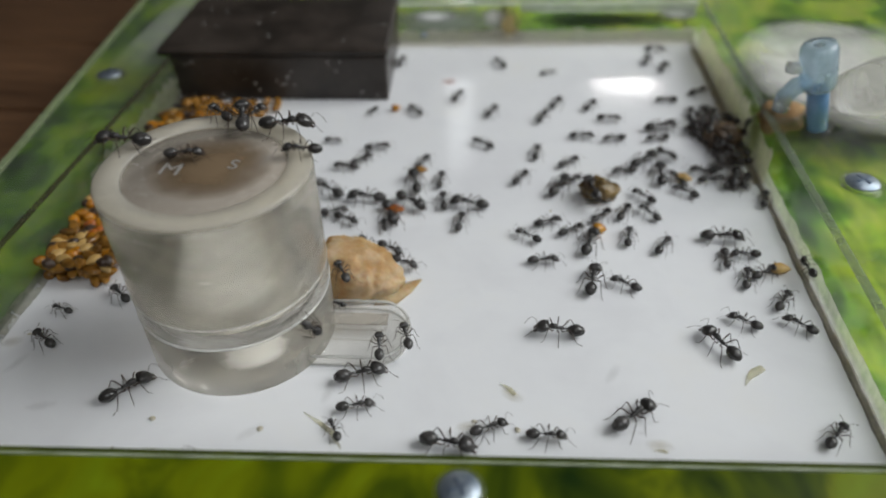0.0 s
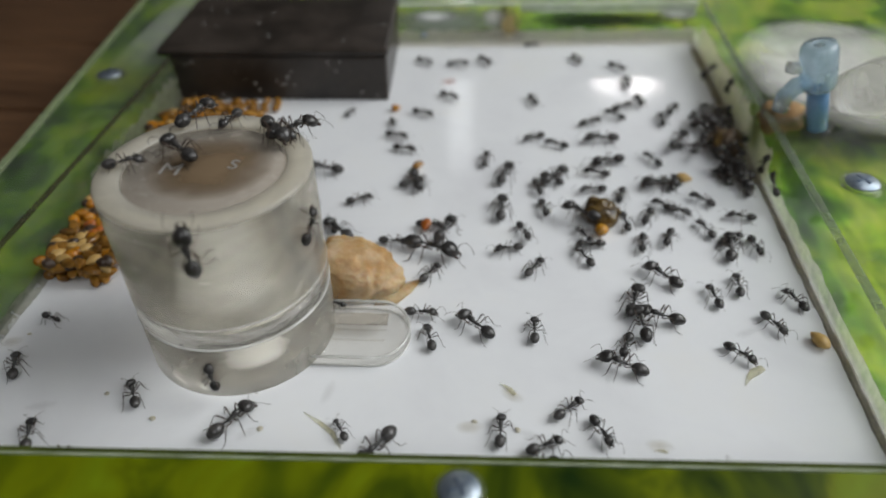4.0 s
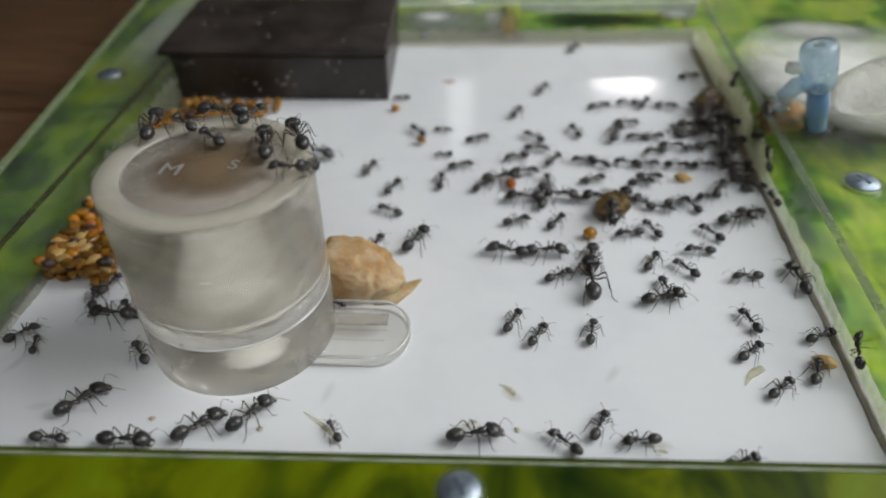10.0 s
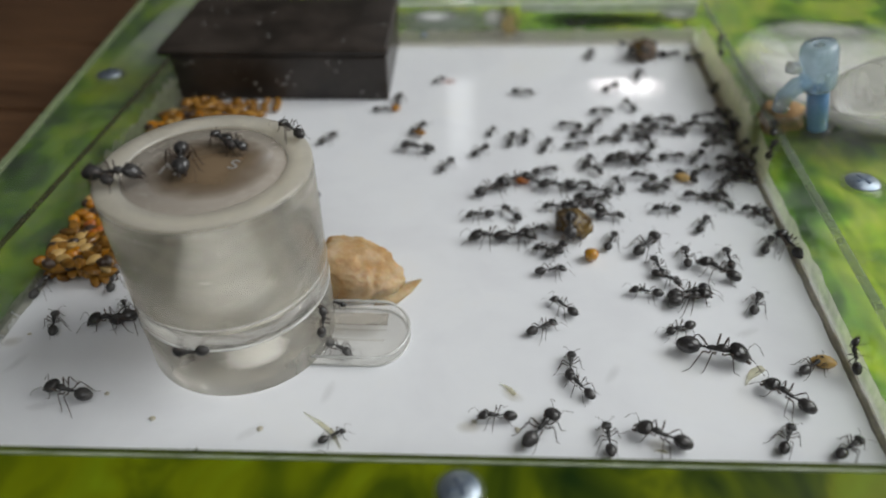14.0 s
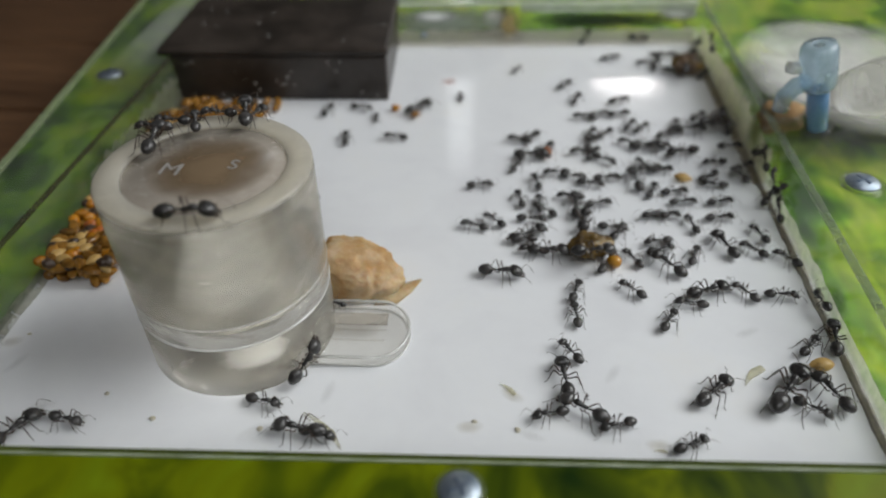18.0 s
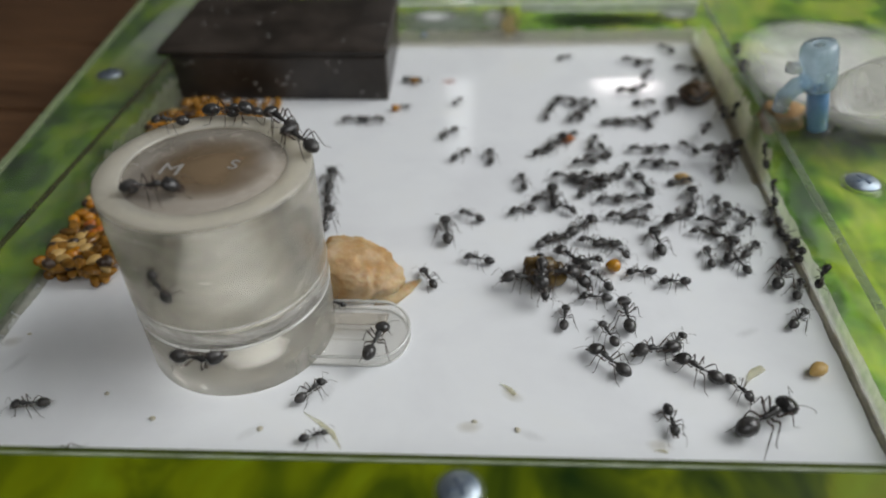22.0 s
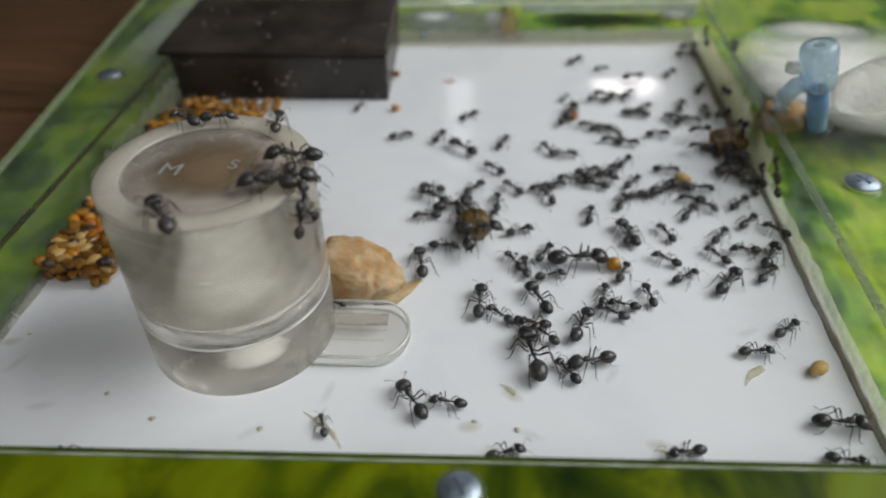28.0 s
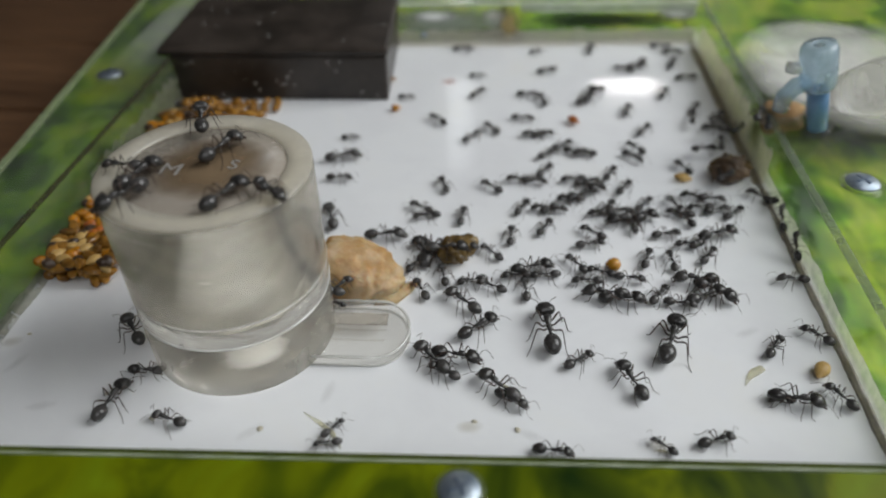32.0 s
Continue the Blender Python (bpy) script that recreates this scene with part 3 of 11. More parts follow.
def build_valve():
    v = tagged(new("tube_valve"), "blue and clear plastic tube valve on the green wall", "valve")
    at(v, 73.6, 150.0, TOP, 0, -16, 0)
    part("stem", disc(bmesh.new(), 2.3, 0.3, 11.0, 0.4, 32), BLUE, v, "blue plastic stem")
    part("cap", lathe(bmesh.new(), [(0.05, 11.0), (3.3, 11.0), (3.8, 12.0), (3.9, 20.0), (3.4, 21.4), (0.05, 21.6)], 40), PALE_BLUE, v, "pale blue translucent cap")
    part("foot", disc(bmesh.new(), 3.2, -0.5, 0.9, 0.3, 32), ACRYLIC, v, "clear foot ring")
    arm = bmesh.new()
    tube(arm, [(-1.5, 0, 13), (-4.5, 0, 12.6), (-7.0, 0, 10.5), (-8.0, 0, 7.3)], [2.0, 2.0, 1.9, 1.8], 16)
    part("arm", arm, PALE_BLUE, v, "pale blue side arm")
    # small white stub, added to stand for a bright glint beside the cap
    glint_stub = tube(bmesh.new(), [(-3.4, 0, 16.6), (-4.6, 0, 17.0), (-6.4, 0, 17.6)], [1.2, 1.5, 1.2], 16)
    part("glint_stub", glint_stub, GLINT_STUB, v, "small white stub added as a glint on the valve")
    # pale tube added in place of a whitish reflection above the wall
    hose = bmesh.new()
    tube(hose, [(77.5, 151, 22), (86, 154, 22), (98, 158, 21.6), (112, 166, 21.3), (140, 182, 21.3)], [4.6, 7.0, 8.2, 8.2, 8.2], 24)
    tagged(part("hose", hose, FROST), "frosted pale tube added on the wall for whitish haze", "hose")
    p = tagged(new("tube_port"), "clear tube port through the wall, packed with orange dirt", "tube")
    at(p, RIGHT + 5.0, 160, 6.0)
    part("tube", lathe(bmesh.new(), [(4.2, 5.4), (5.2, 5.4), (5.2, 7.2), (4.2, 7.2)], 32), ACRYLIC, p)
    plug = bmesh.new()
    ball(plug, (0, 0, 5.0), (5.0, 4.6, 4.2), 20, 14)
    part("plug", roughen(plug, 1.2, 0.35), PLUG, p, "orange brown packed dirt")


build_valve()

# ---- food, tray, seeds, crumbs ----


def build_tray():
    t = tagged(new("feeding_tray"), "clear plastic feeding tray with rounded end", "tray")
    at(t, -22.6, 89.8, 0, 0, 0, 2)
    outline = [(-9, -7.3), (2, -7.3)] + [(2 + 6.2 * math.sin(a), -7.3 * math.cos(a)) for a in (math.pi * k / 16 for k in range(1, 16))] + [(2, 7.3), (-9, 7.3)]

    def slab(shrink, z0, z1):
        bm = bmesh.new()
        low = [bm.verts.new((x * shrink, y * shrink, z0)) for x, y in outline]
        high = [bm.verts.new((x * shrink * 0.985, y * shrink * 0.985, z1)) for x, y in outline]
        bm.faces.new(low[::-1]), bm.faces.new(high)
        for k in range(len(low)):
            bm.faces.new((low[k], low[(k + 1) % len(low)], high[(k + 1) % len(low)], high[k]))
        return bm

    part("base", slab(1.0, 0.06, 2.38), TRAY, t, smooth=False)
    # tray edges whitened so that their glints sit in the colour
    for z, thick, label in ((2.3, 0.28, "rounded lip of the tray, whitened for its glints"), (0.25, 0.2, "bottom edge of the tray")):
        part("lip", tube(bmesh.new(), [(x * 0.99, y * 0.99, z) for x, y in outline], [thick] * len(outline), 8), GLINT_RING, t, label)
    for y0, y1 in ((-3.4, -3.1), (-0.9, -0.6), (0.6, 3.6)):
        part("ridge", box(bmesh.new(), -8.5, 4.0, y0, y1, 2.42, 2.8, 0.12), TRAY if y1 - y0 < 1 else SMOKY, t, smooth=False)


def build_food():
    bm = bmesh.new()
    bmesh.ops.create_icosphere(bm, subdivisions=5, radius=1)
    for v in bm.verts:
        p = v.co.copy()
        x, z = math.copysign(abs(p.x) ** 0.8, p.x), math.copysign(abs(p.z) ** 0.75, p.z)
        v.co = Vector((x * 8.6 + max(0, p.x) ** 14 * 1.5, p.y * 7.4 - max(0, p.x) ** 2 * 1.4, max(z, -0.3) * 6.6 * (1.0 - 0.30 * x - 0.20 * max(0, x) ** 2) + 1.9))
    roughen(bm, 0.7, 0.2, 4.0)
    roughen(bm, 0.22, 0.36, 6.0)
    roughen(bm, 0.24, 0.75, 2.0)
    roughen(bm, 0.1, 2.0, 5.0)
    for v in bm.verts:
        v.co.z = max(v.co.z, 0.0)
    rnd = random.Random(8)
    ob = tagged(part("food_lump", bm, FOOD), "moist crumbly beige brown food lump beside the jar", "food")
    at(ob, -27.2, 105.4, 0.0)
    smear = bmesh.new()
    tube(smear, [(4.5, -6.0, 0.5), (8.0, -5.0, 0.8), (10.5, -2.2, 0.6), (13.0, 1.0, 0.2)], [1.2, 2.2, 1.6, 0.3], 10)
    for v in smear.verts:
        v.co.z = max(0.0, v.co.z * 0.45)
    part("smear", roughen(smear, 0.25, 0.8, 3.0), FOOD, ob, "thin translucent smear of food on the floor")
    for i in range(18):
        c = bmesh.new()
        bmesh.ops.create_icosphere(c, subdivisions=3, radius=rnd.uniform(0.5, 1.4))
        o = part("crumb", roughen(c, 0.4, 0.9, i), FOOD, ob)
        a = rnd.uniform(0, 6.28)
        at(o, 6.5 * math.cos(a) * rnd.uniform(0.6, 1.15), 5.4 * math.sin(a) * rnd.uniform(0.6, 1.1), rnd.uniform(0.4, 5.4), 0, 0, rnd.uniform(0, 360))


def seed_mesh(name, length, wide, material, groove=True):
    bm = bmesh.new()
    ball(bm, (0, 0, 0), (length / 2, wide / 2, wide * 0.42), 12, 8)
    for v in bm.verts:
        t = v.co.x / (length / 2)
        k = (1 - 0.18 * t) * (1 - 0.42 * t * t) if groove else 1 - 0.22 * t - 0.12 * t * t
        v.co.y *= k
        v.co.z *= k
        if groove and v.co.z > 0 and abs(v.co.y) < wide * 0.1:
            v.co.z -= wide * 0.06
    return part(name, bm, material)


def build_seeds():
    kinds = [
        (seed_mesh("seed", 5.0, 2.3, SEED), "slender tan husked seed in the seed pile", 7),
        (seed_mesh("seed", 3.8, 2.2, PALE_SEED), "pale straw coloured seed in the seed pile", 3),
        (seed_mesh("seed", 3.0, 2.4, GOLD_SEED, False), "round golden seed in the seed pile", 4),
        (seed_mesh("seed", 3.0, 2.5, RED_SEED, False), "glossy reddish orange seed in the pile", 1),
        (seed_mesh("seed", 2.8, 2.3, DARK_SEED, False), "dark brown seed in the seed pile", 4),
    ]
    for ob, label, _ in kinds:
        tagged(ob, label, "seed", "seed pile")
    bag = [k for k in kinds for _ in range(k[2])]
    rnd = random.Random(21)
    used = set()
    spots = []
    # the pile fills the gap between the wall and the jar and thins out behind it
    while len(spots) < 270:
        x, y = rnd.uniform(-90.6, -40), rnd.uniform(101, 180)
        away = math.hypot(x - JX, y - JY)
        wide = 14.5 - 0.03 * max(0, y - 112)
        along_wall = x < LEFT + wide and y < 168
        corner = y > 160 and x < -66 and y < 179
        behind = y > 173 and x < -60 and rnd.random() < 0.2 and y < 179
        if not (along_wall or corner or behind) or away < JR + 1.7:
            continue
        near = [s for s in spots if math.hypot(s[0] - x, s[1] - y) < 1.65]
        limit = 3 if along_wall else 2
        if len(near) >= limit:
            continue
        spots.append((x, y, 0.9 + 1.3 * len(near)))
    while len(spots) < 640:
        x, y = rnd.uniform(-90.8, -72), rnd.uniform(101, 165)
        if math.hypot(x - JX, y - JY) < JR + 1.7 or x > -79 + (y < 112) * 2 - (y - 110) * 0.02:
            continue
        near = [s for s in spots if math.hypot(s[0] - x, s[1] - y) < 1.65]
        if len(near) < 4:
            spots.append((x, y, 0.9 + 1.2 * len(near)))
    spots.sort(key=lambda s: -s[2])
    bed = bmesh.new()
    for i, (x, y, z) in enumerate(spots):
        ob, label, _ = rnd.choice(bag)
        m = pose(x * MM, y * MM, z * MM, rnd.uniform(-20, 20), rnd.uniform(-18, 18), rnd.uniform(0, 360))
        if i >= 290:
            old = len(bed.verts)
            bed.from_mesh(ob.data)
            bed.verts.ensure_lookup_table()
            for v in bed.verts[old:]:
                v.co = (m @ v.co) / MM
        elif id(ob) in used:
            copy_thing(ob, m)
        else:
            used.add(id(ob))
            ob.matrix_basis = m
    tagged(part("seed_bed", bed, SEED), "bottom layer of tan seeds under the pile", "seeds", kind="stuff")


def build_crumbs():
    for x, y, s, turn in ((46.3, 85.4, 1.0, 52), (3.8, 79.2, 0.6, -35), (27.9, 68.4, 0.35, 0)):
        bm = bmesh.new()
        tube(bm, [(-3.2 * s, 0, 0.25), (-1.4 * s, 0.3 * s, 0.45), (0.6 * s, 0.1 * s, 0.5), (2.6 * s, -0.5 * s, 0.3)], [0.12 * s, 0.4 * s, 0.85 * s, 0.7 * s], 8)
        for v in bm.verts:
            v.co.z = max(0.02, v.co.z * 0.5)
        at(tagged(part("husk", bm, HUSK), "small pale yellow husk lying on the floor", "husk", "floor litter"), x, y, 0, 0, 0, turn)
    rnd = random.Random(3)
    for x, y in ((-1.6, 72.0), (-55.0, 68.7), (-64.9, 73.3), (-36.6, 68.0), (5.4, 70.8), (-86.0, 86.0), (13.0, 132.0), (-29.0, 178.0)):
        bm = bmesh.new()
        bmesh.ops.create_icosphere(bm, subdivisions=2, radius=rnd.uniform(0.3, 0.6))
        roughen(bm, 0.25, 2.0, x)
        for v in bm.verts:
            v.co.z *= 0.35
        at(tagged(part("crumb", bm, CRUMB), "tiny brownish crumb on the white floor", "crumb", "floor litter"), x, y, 0.12)
    bm = bmesh.new()
    tube(bm, [(-5, 0.6, 0.12), (-1.5, 0.2, 0.2), (1.5, -0.4, 0.2), (4.6, -2.2, 0.1)], [0.1, 0.42, 0.5, 0.12], 8)
    for v in bm.verts:
        v.co.z = max(0.02, v.co.z * 0.35)
    at(tagged(part("insect_wing", bm, HUSK), "thin pale insect wing lying on the floor", "wing", "floor litter"), -25.9, 69.2, 0, 0, 0, -25)


SMUDGES = ((-88.4, 83.9, 1, 20, "old"), (-84.5, 79.0, 1, 70, "grey"), (4.5, 78.0, 1, -30, "old"), (-2.4, 71.0, 1, 10, "old"), (-38.0, 67.4, 1, 40, "grey"), (-15.1, 197.0, 1, 0, "rosy"), (7.5, 70.0, 1, -20, "grey"),
           (27.9, 69.5, 1, 0, "old"), (-27.0, 76.5, 1, 80, "grey"), (48.0, 96.0, 1, 30, "grey"), (-24.0, 113.0, 1, 10, "old"), (22.0, 84.0, 1, 60, "grey"), (-75.0, 70.0, 1, 15, "grey"))


def build_smudges():
    old = make_stain("yellowed_smudge", (0.46, 0.37, 0.16), 0, 0, 2.6, 1.5, 0.11)
    rosy = make_stain("rosy_smudge", (0.70, 0.30, 0.24), 0, 0, 2.8, 2.0, 0.3)
    grey = make_stain("grey_smudge", (0.40, 0.39, 0.36), 0, 0, 3.2, 1.2, 0.05)
    for x, y, k, turn, stuff in SMUDGES:
        bm = box(bmesh.new(), -3.2 * k, 3.2 * k, -2.2 * k, 2.2 * k, 0.012, 0.018)
        at(setting("smudge", bm, {"old": old, "rosy": rosy, "grey": grey}[stuff], "faint dried smudge on the white floor", "smudge"), x, y, 0, 0, 0, turn)


bolt = bmesh.new()
ball(bolt, (0, 0, 0), (1.1, 1.1, 1.1), 16, 10)
at(tagged(part("bolt", bolt, STEEL), "small shiny steel bolt head in the far wall", "bolt"), -25.7, 224.9, 3.1)
build_smudges()
build_tray()
build_food()
build_seeds()
build_crumbs()

# ---- ants ----


def build_ant(size, head, label):
    """One ant looking along +x, feet at z = 0. size: body length in mm; head: how large its head is."""
    k = size / 7.0
    ant = tagged(new("ant"), label, "ant", "ant colony")
    z = 1.55 * k

    def scaled(bm):
        for v in bm.verts:
            v.co *= k
        return bm

    bm = bmesh.new()
    ball(bm, (0, 0, 0), (1.0 * head, 0.85 * head, 0.64 * head), 16, 10)
    for v in bm.verts:
        t = v.co.x / head
        v.co.y *= 1.06 - 0.18 * t
        if t < -0.6:
            v.co.x += 0.18 * (1 - min(1, abs(v.co.y) / (0.65 * head)))
        v.co.z -= 0.14 * max(0, t)
    h = part("head", scaled(bm), ANT, ant)
    at(h, (1.62 + 0.90 * head) * k, 0, z + 0.10 * k, 0, 24, 0)
    for s in (1, -1):
        bm = bmesh.new()
        tube(bm, [(0.80 * head, 0.36 * head * s, -0.15), (1.12 * head, 0.38 * head * s, -0.2), (1.34 * head, 0.10 * head * s, -0.24)], [0.18 * head, 0.14 * head, 0.04], 6)
        part("mandible", scaled(bm), ANT_LEG, h)
        bm = bmesh.new()
        tube(bm, [(0.55 * head, 0.30 * head * s, 0.25), (0.80, 0.95 * s, 0.80), (0.9 + 0.3 * head, 1.55 * s, 0.95), (1.8 + 0.3 * head, 1.70 * s, 0.55), (2.6 + 0.3 * head, 1.45 * s, 0.05)], [0.045, 0.04, 0.032, 0.036, 0.045], 5)
        part("antenna", scaled(bm), ANT_LEG, h)
    bm = bmesh.new()
    tube(bm, [(1.80, 0, 0.0), (1.58, 0, 0.16), (1.18, 0, 0.30), (0.75, 0, 0.24), (0.44, 0, 0.02), (0.05, 0, 0.06), (-0.32, 0, -0.04), (-0.5, 0, -0.2)], [0.18, 0.34, 0.48, 0.45, 0.28, 0.32, 0.25, 0.12], 12)
    at(part("thorax", scaled(bm), ANT, ant), 0, 0, z)
    bm = bmesh.new()
    tube(bm, [(-0.46, 0, -0.18), (-0.66, 0, -0.05), (-0.80, 0, 0.08), (-0.92, 0, -0.08), (-1.04, 0, -0.08), (-1.20, 0, 0.06), (-1.38, 0, -0.02)], [0.09, 0.12, 0.22, 0.11, 0.15, 0.27, 0.16], 10)
    at(part("waist", scaled(bm), ANT, ant), 0, 0, z)
    bm = bmesh.new()
    ball(bm, (-2.42, 0, 0.0), (1.28, 0.99, 0.92), 18, 12)
    for v in bm.verts:
        t = (v.co.x + 2.42) / 1.24
        v.co.y *= 1 + 0.10 * t
        v.co.z *= 1 + 0.08 * t
        v.co.x += 0.03 * math.sin(t * 9)
    at(part("gaster", scaled(bm), ANT, ant), 0, 0, z, 0, -6, 0)
    feet = ((1.10, 2.95, 2.0, 0.66), (0.45, 0.05, 2.8, 0.78), (-0.10, -3.2, 2.3, 0.70))
    for s in (1, -1):
        for hip, fx, fy, knee in feet:
            dx, dy = fx - hip, fy - 0.32
            bm = bmesh.new()
            zz = -1.55
            tube(bm, [(0, 0, -0.24), (dx * 0.08, s * dy * 0.14, -0.24), (dx * 0.24, s * dy * 0.36, knee * 0.6), (dx * 0.36, s * dy * 0.50, knee), (dx * 0.42, s * dy * 0.56, knee * 0.9), (dx * 0.58, s * dy * 0.70, -0.5), (dx * 0.72, s * dy * 0.82, zz + 0.12), (dx, s * dy, zz + 0.02)], [0.15, 0.095, 0.12, 0.095, 0.06, 0.07, 0.044, 0.03], 5)
            leg = part("leg", scaled(bm), ANT_LEG, ant)
            at(leg, hip * k, s * 0.32 * k, z)
    return ant


KINDS = {
    "s": build_ant(4.8, 0.84, "small shiny black worker ant on the white floor"),
    "m": build_ant(6.3, 1.05, "shiny black worker ant walking in the crowd"),
    "l": build_ant(8.5, 1.24, "large shiny black soldier ant with a broad head"),
    "x": build_ant(11.6, 1.26, "very large glossy black soldier ant among the workers"),
}


# ---- what the ants drag about ----


def lump(name, r, material, label, category, seed, rough=0.35):
    bm = bmesh.new()
    bmesh.ops.create_icosphere(bm, subdivisions=4, radius=1)
    for v in bm.verts:
        v.co = Vector((v.co.x * r[0], v.co.y * r[1], v.co.z * r[2]))
    roughen(bm, rough * r[1], 0.9 / r[1], seed)
    return tagged(part(name, bm, material), label, category)


PREY_CHUNK = lump("prey_chunk", (4.3, 3.3, 2.6), PREY, "glossy amber brown piece of prey dragged by ants", "prey", 3.0)
for side, turn, size in ((-1, 30, 2.6), (-1, -50, 2.0), (1, 140, 1.8), (-1, 220, 2.4)):
    scrap = bmesh.new()
    ball(scrap, (0, 0, 0), (size, size * 0.45, size * 0.5), 14, 10)
    at(part("shell_scrap", roughen(scrap, 0.4, 0.8, turn), PREY_PALE if side > 0 else PREY, PREY_CHUNK, "torn beige scrap of shell"), 2.2 * math.cos(math.radians(turn)), 1.8 * math.sin(math.radians(turn)), 0.3, 0, 15, turn + 40)
CARCASS = lump("insect_carcass", (4.7, 3.6, 2.9), DARK_PREY, "dark brown insect carcass swarmed by ants", "prey", 8.0, 0.3)
for reach, turn, size in ((3.4, 20, 2.6), (3.0, 150, 2.9), (2.8, 250, 2.3), (2.2, 310, 2.0)):
    plate = bmesh.new()
    ball(plate, (0, 0, 0), (size, size * 0.55, size * 0.3), 14, 10)
    at(part("shell_plate", roughen(plate, 0.35, 0.8, turn), PREY if turn < 200 else DARK_PREY, CARCASS, "glossy torn shell plate"), reach * math.cos(math.radians(turn)), reach * 0.8 * math.sin(math.radians(turn)), 1.2, 18, 20, turn + 60)
for turn in (60, 110, 215):
    a = math.radians(turn)
    limb = tube(bmesh.new(), [(2.5 * math.cos(a), 2.2 * math.sin(a), 0.8), (5.0 * math.cos(a), 4.4 * math.sin(a), 1.8), (6.6 * math.cos(a + 0.3), 5.4 * math.sin(a + 0.3), -2.2)], [0.4, 0.3, 0.14], 8)
    part("limb", limb, DARK_PREY, CARCASS, "thin broken insect leg")
BROWN_SEED = tagged(seed_mesh("seed", 4.4, 2.4, RED_SEED), "brown seed carried about by an ant", "seed", "carried seeds")
YELLOW_SEED = tagged(seed_mesh("seed", 3.6, 2.0, SEED), "yellowish seed carried by an ant", "seed", "carried seeds")
GOLD = tagged(seed_mesh("seed", 3.2, 3.1, AMBER_SEED, False), "round golden seed on the white floor", "seed", "carried seeds")
PALE_GRAIN = tagged(seed_mesh("grain", 4.5, 2.7, PALE_SEED), "pale oval grain near the grimy wall", "grain", "carried seeds")
at(tagged(seed_mesh("grain", 4.4, 2.4, PALE_SEED), "pale tan grain lying among the ants", "grain", "loose seeds"), 45.2, 146.6, 1.0, 0, 0, -20)
at(tagged(seed_mesh("seed", 2.6, 2.3, GOLD_SEED, False), "small golden seed beside the black box", "seed", "loose seeds"), -28.8, 177.6, 1.0, 0, 0, 30)
DEAD = tagged(copy_thing(KINDS["s"], pose(-29.0 * MM, 95.6 * MM, 3.4 * MM, 60, 10, -10)), "dead black ant stuck to the food lump", "ant")

# ---- motion ----
COLONY = []


def crawl(kind, *marks):
    COLONY.append((kind, marks))


def release():
    """Makes one ant for each list of marks, then sets them all walking."""
    kinds = [kind for kind, _ in COLONY]
    ants = [KINDS[kind] if kinds.index(kind) == i else copy_thing(KINDS[kind], Matrix()) for i, kind in enumerate(kinds)]
    for ant, (kind, marks) in zip(ants, COLONY):
        set_walking(ant, kind, marks)


def jar_spot(turn, z, up=0, inward=0):
    """A pose at the jar, at an angle round its axis: head up or down on its side, or, level, on the floor before it or on its rim."""
    n = Vector((math.cos(turn), math.sin(turn), 0))
    if up:
        ahead, top, r = Vector((0, 0, up)), n, JR
    else:
        ahead, top, r = n * -inward, Vector((0, 0, 1)), JR + 4 if z < 10 else JR - 2.2
    m = Matrix((ahead, top.cross(ahead), top)).transposed().to_4x4()
    m.translation = (Vector((JX, JY, z)) + n * r) * MM
    return m


def jar_turn(m):
    return math.atan2(m.translation.y - JY * MM, m.translation.x - JX * MM)


def ground(m):
    """Where an ant sits: on the jar's top or side, or on the floor."""
    p, level = m.translation / MM, m.col[2].xyz.normalized().z > 0.9
    near = math.hypot(p.x - JX, p.y - JY) < JR + 2.5
    return "top" if level and near and p.z > 33 else "side" if near and not level and p.z < 40 else "floor"


def round_jar(a, b):
    """Spots on the floor by which a straight way from a to b goes round the jar."""
    c = Vector((JX, JY)) * MM
    p, q = a.translation.xy - c, b.translation.xy - c
    d = q - p
    f = max(0.0, min(1.0, -p.dot(d) / max(d.length_squared, 1e-12)))
    if (p + d * f).length > (JR + 2) * MM:
        return []
    t0, t1 = math.atan2(p.y, p.x), math.atan2(q.y, q.x)
    sweep = (t1 - t0 + math.pi) % (2 * math.pi) - math.pi
    n = max(1, math.ceil(abs(sweep) / 0.6))
    spots = []
    for k in range(1, n):
        turn = t0 + sweep * k / n
        m = Matrix.Rotation(turn + math.copysign(math.pi / 2, sweep), 4, "Z")
        m.translation = (*(c + Vector((math.cos(turn), math.sin(turn))) * (JR + 4) * MM), 0)
        spots.append(m)
    return spots


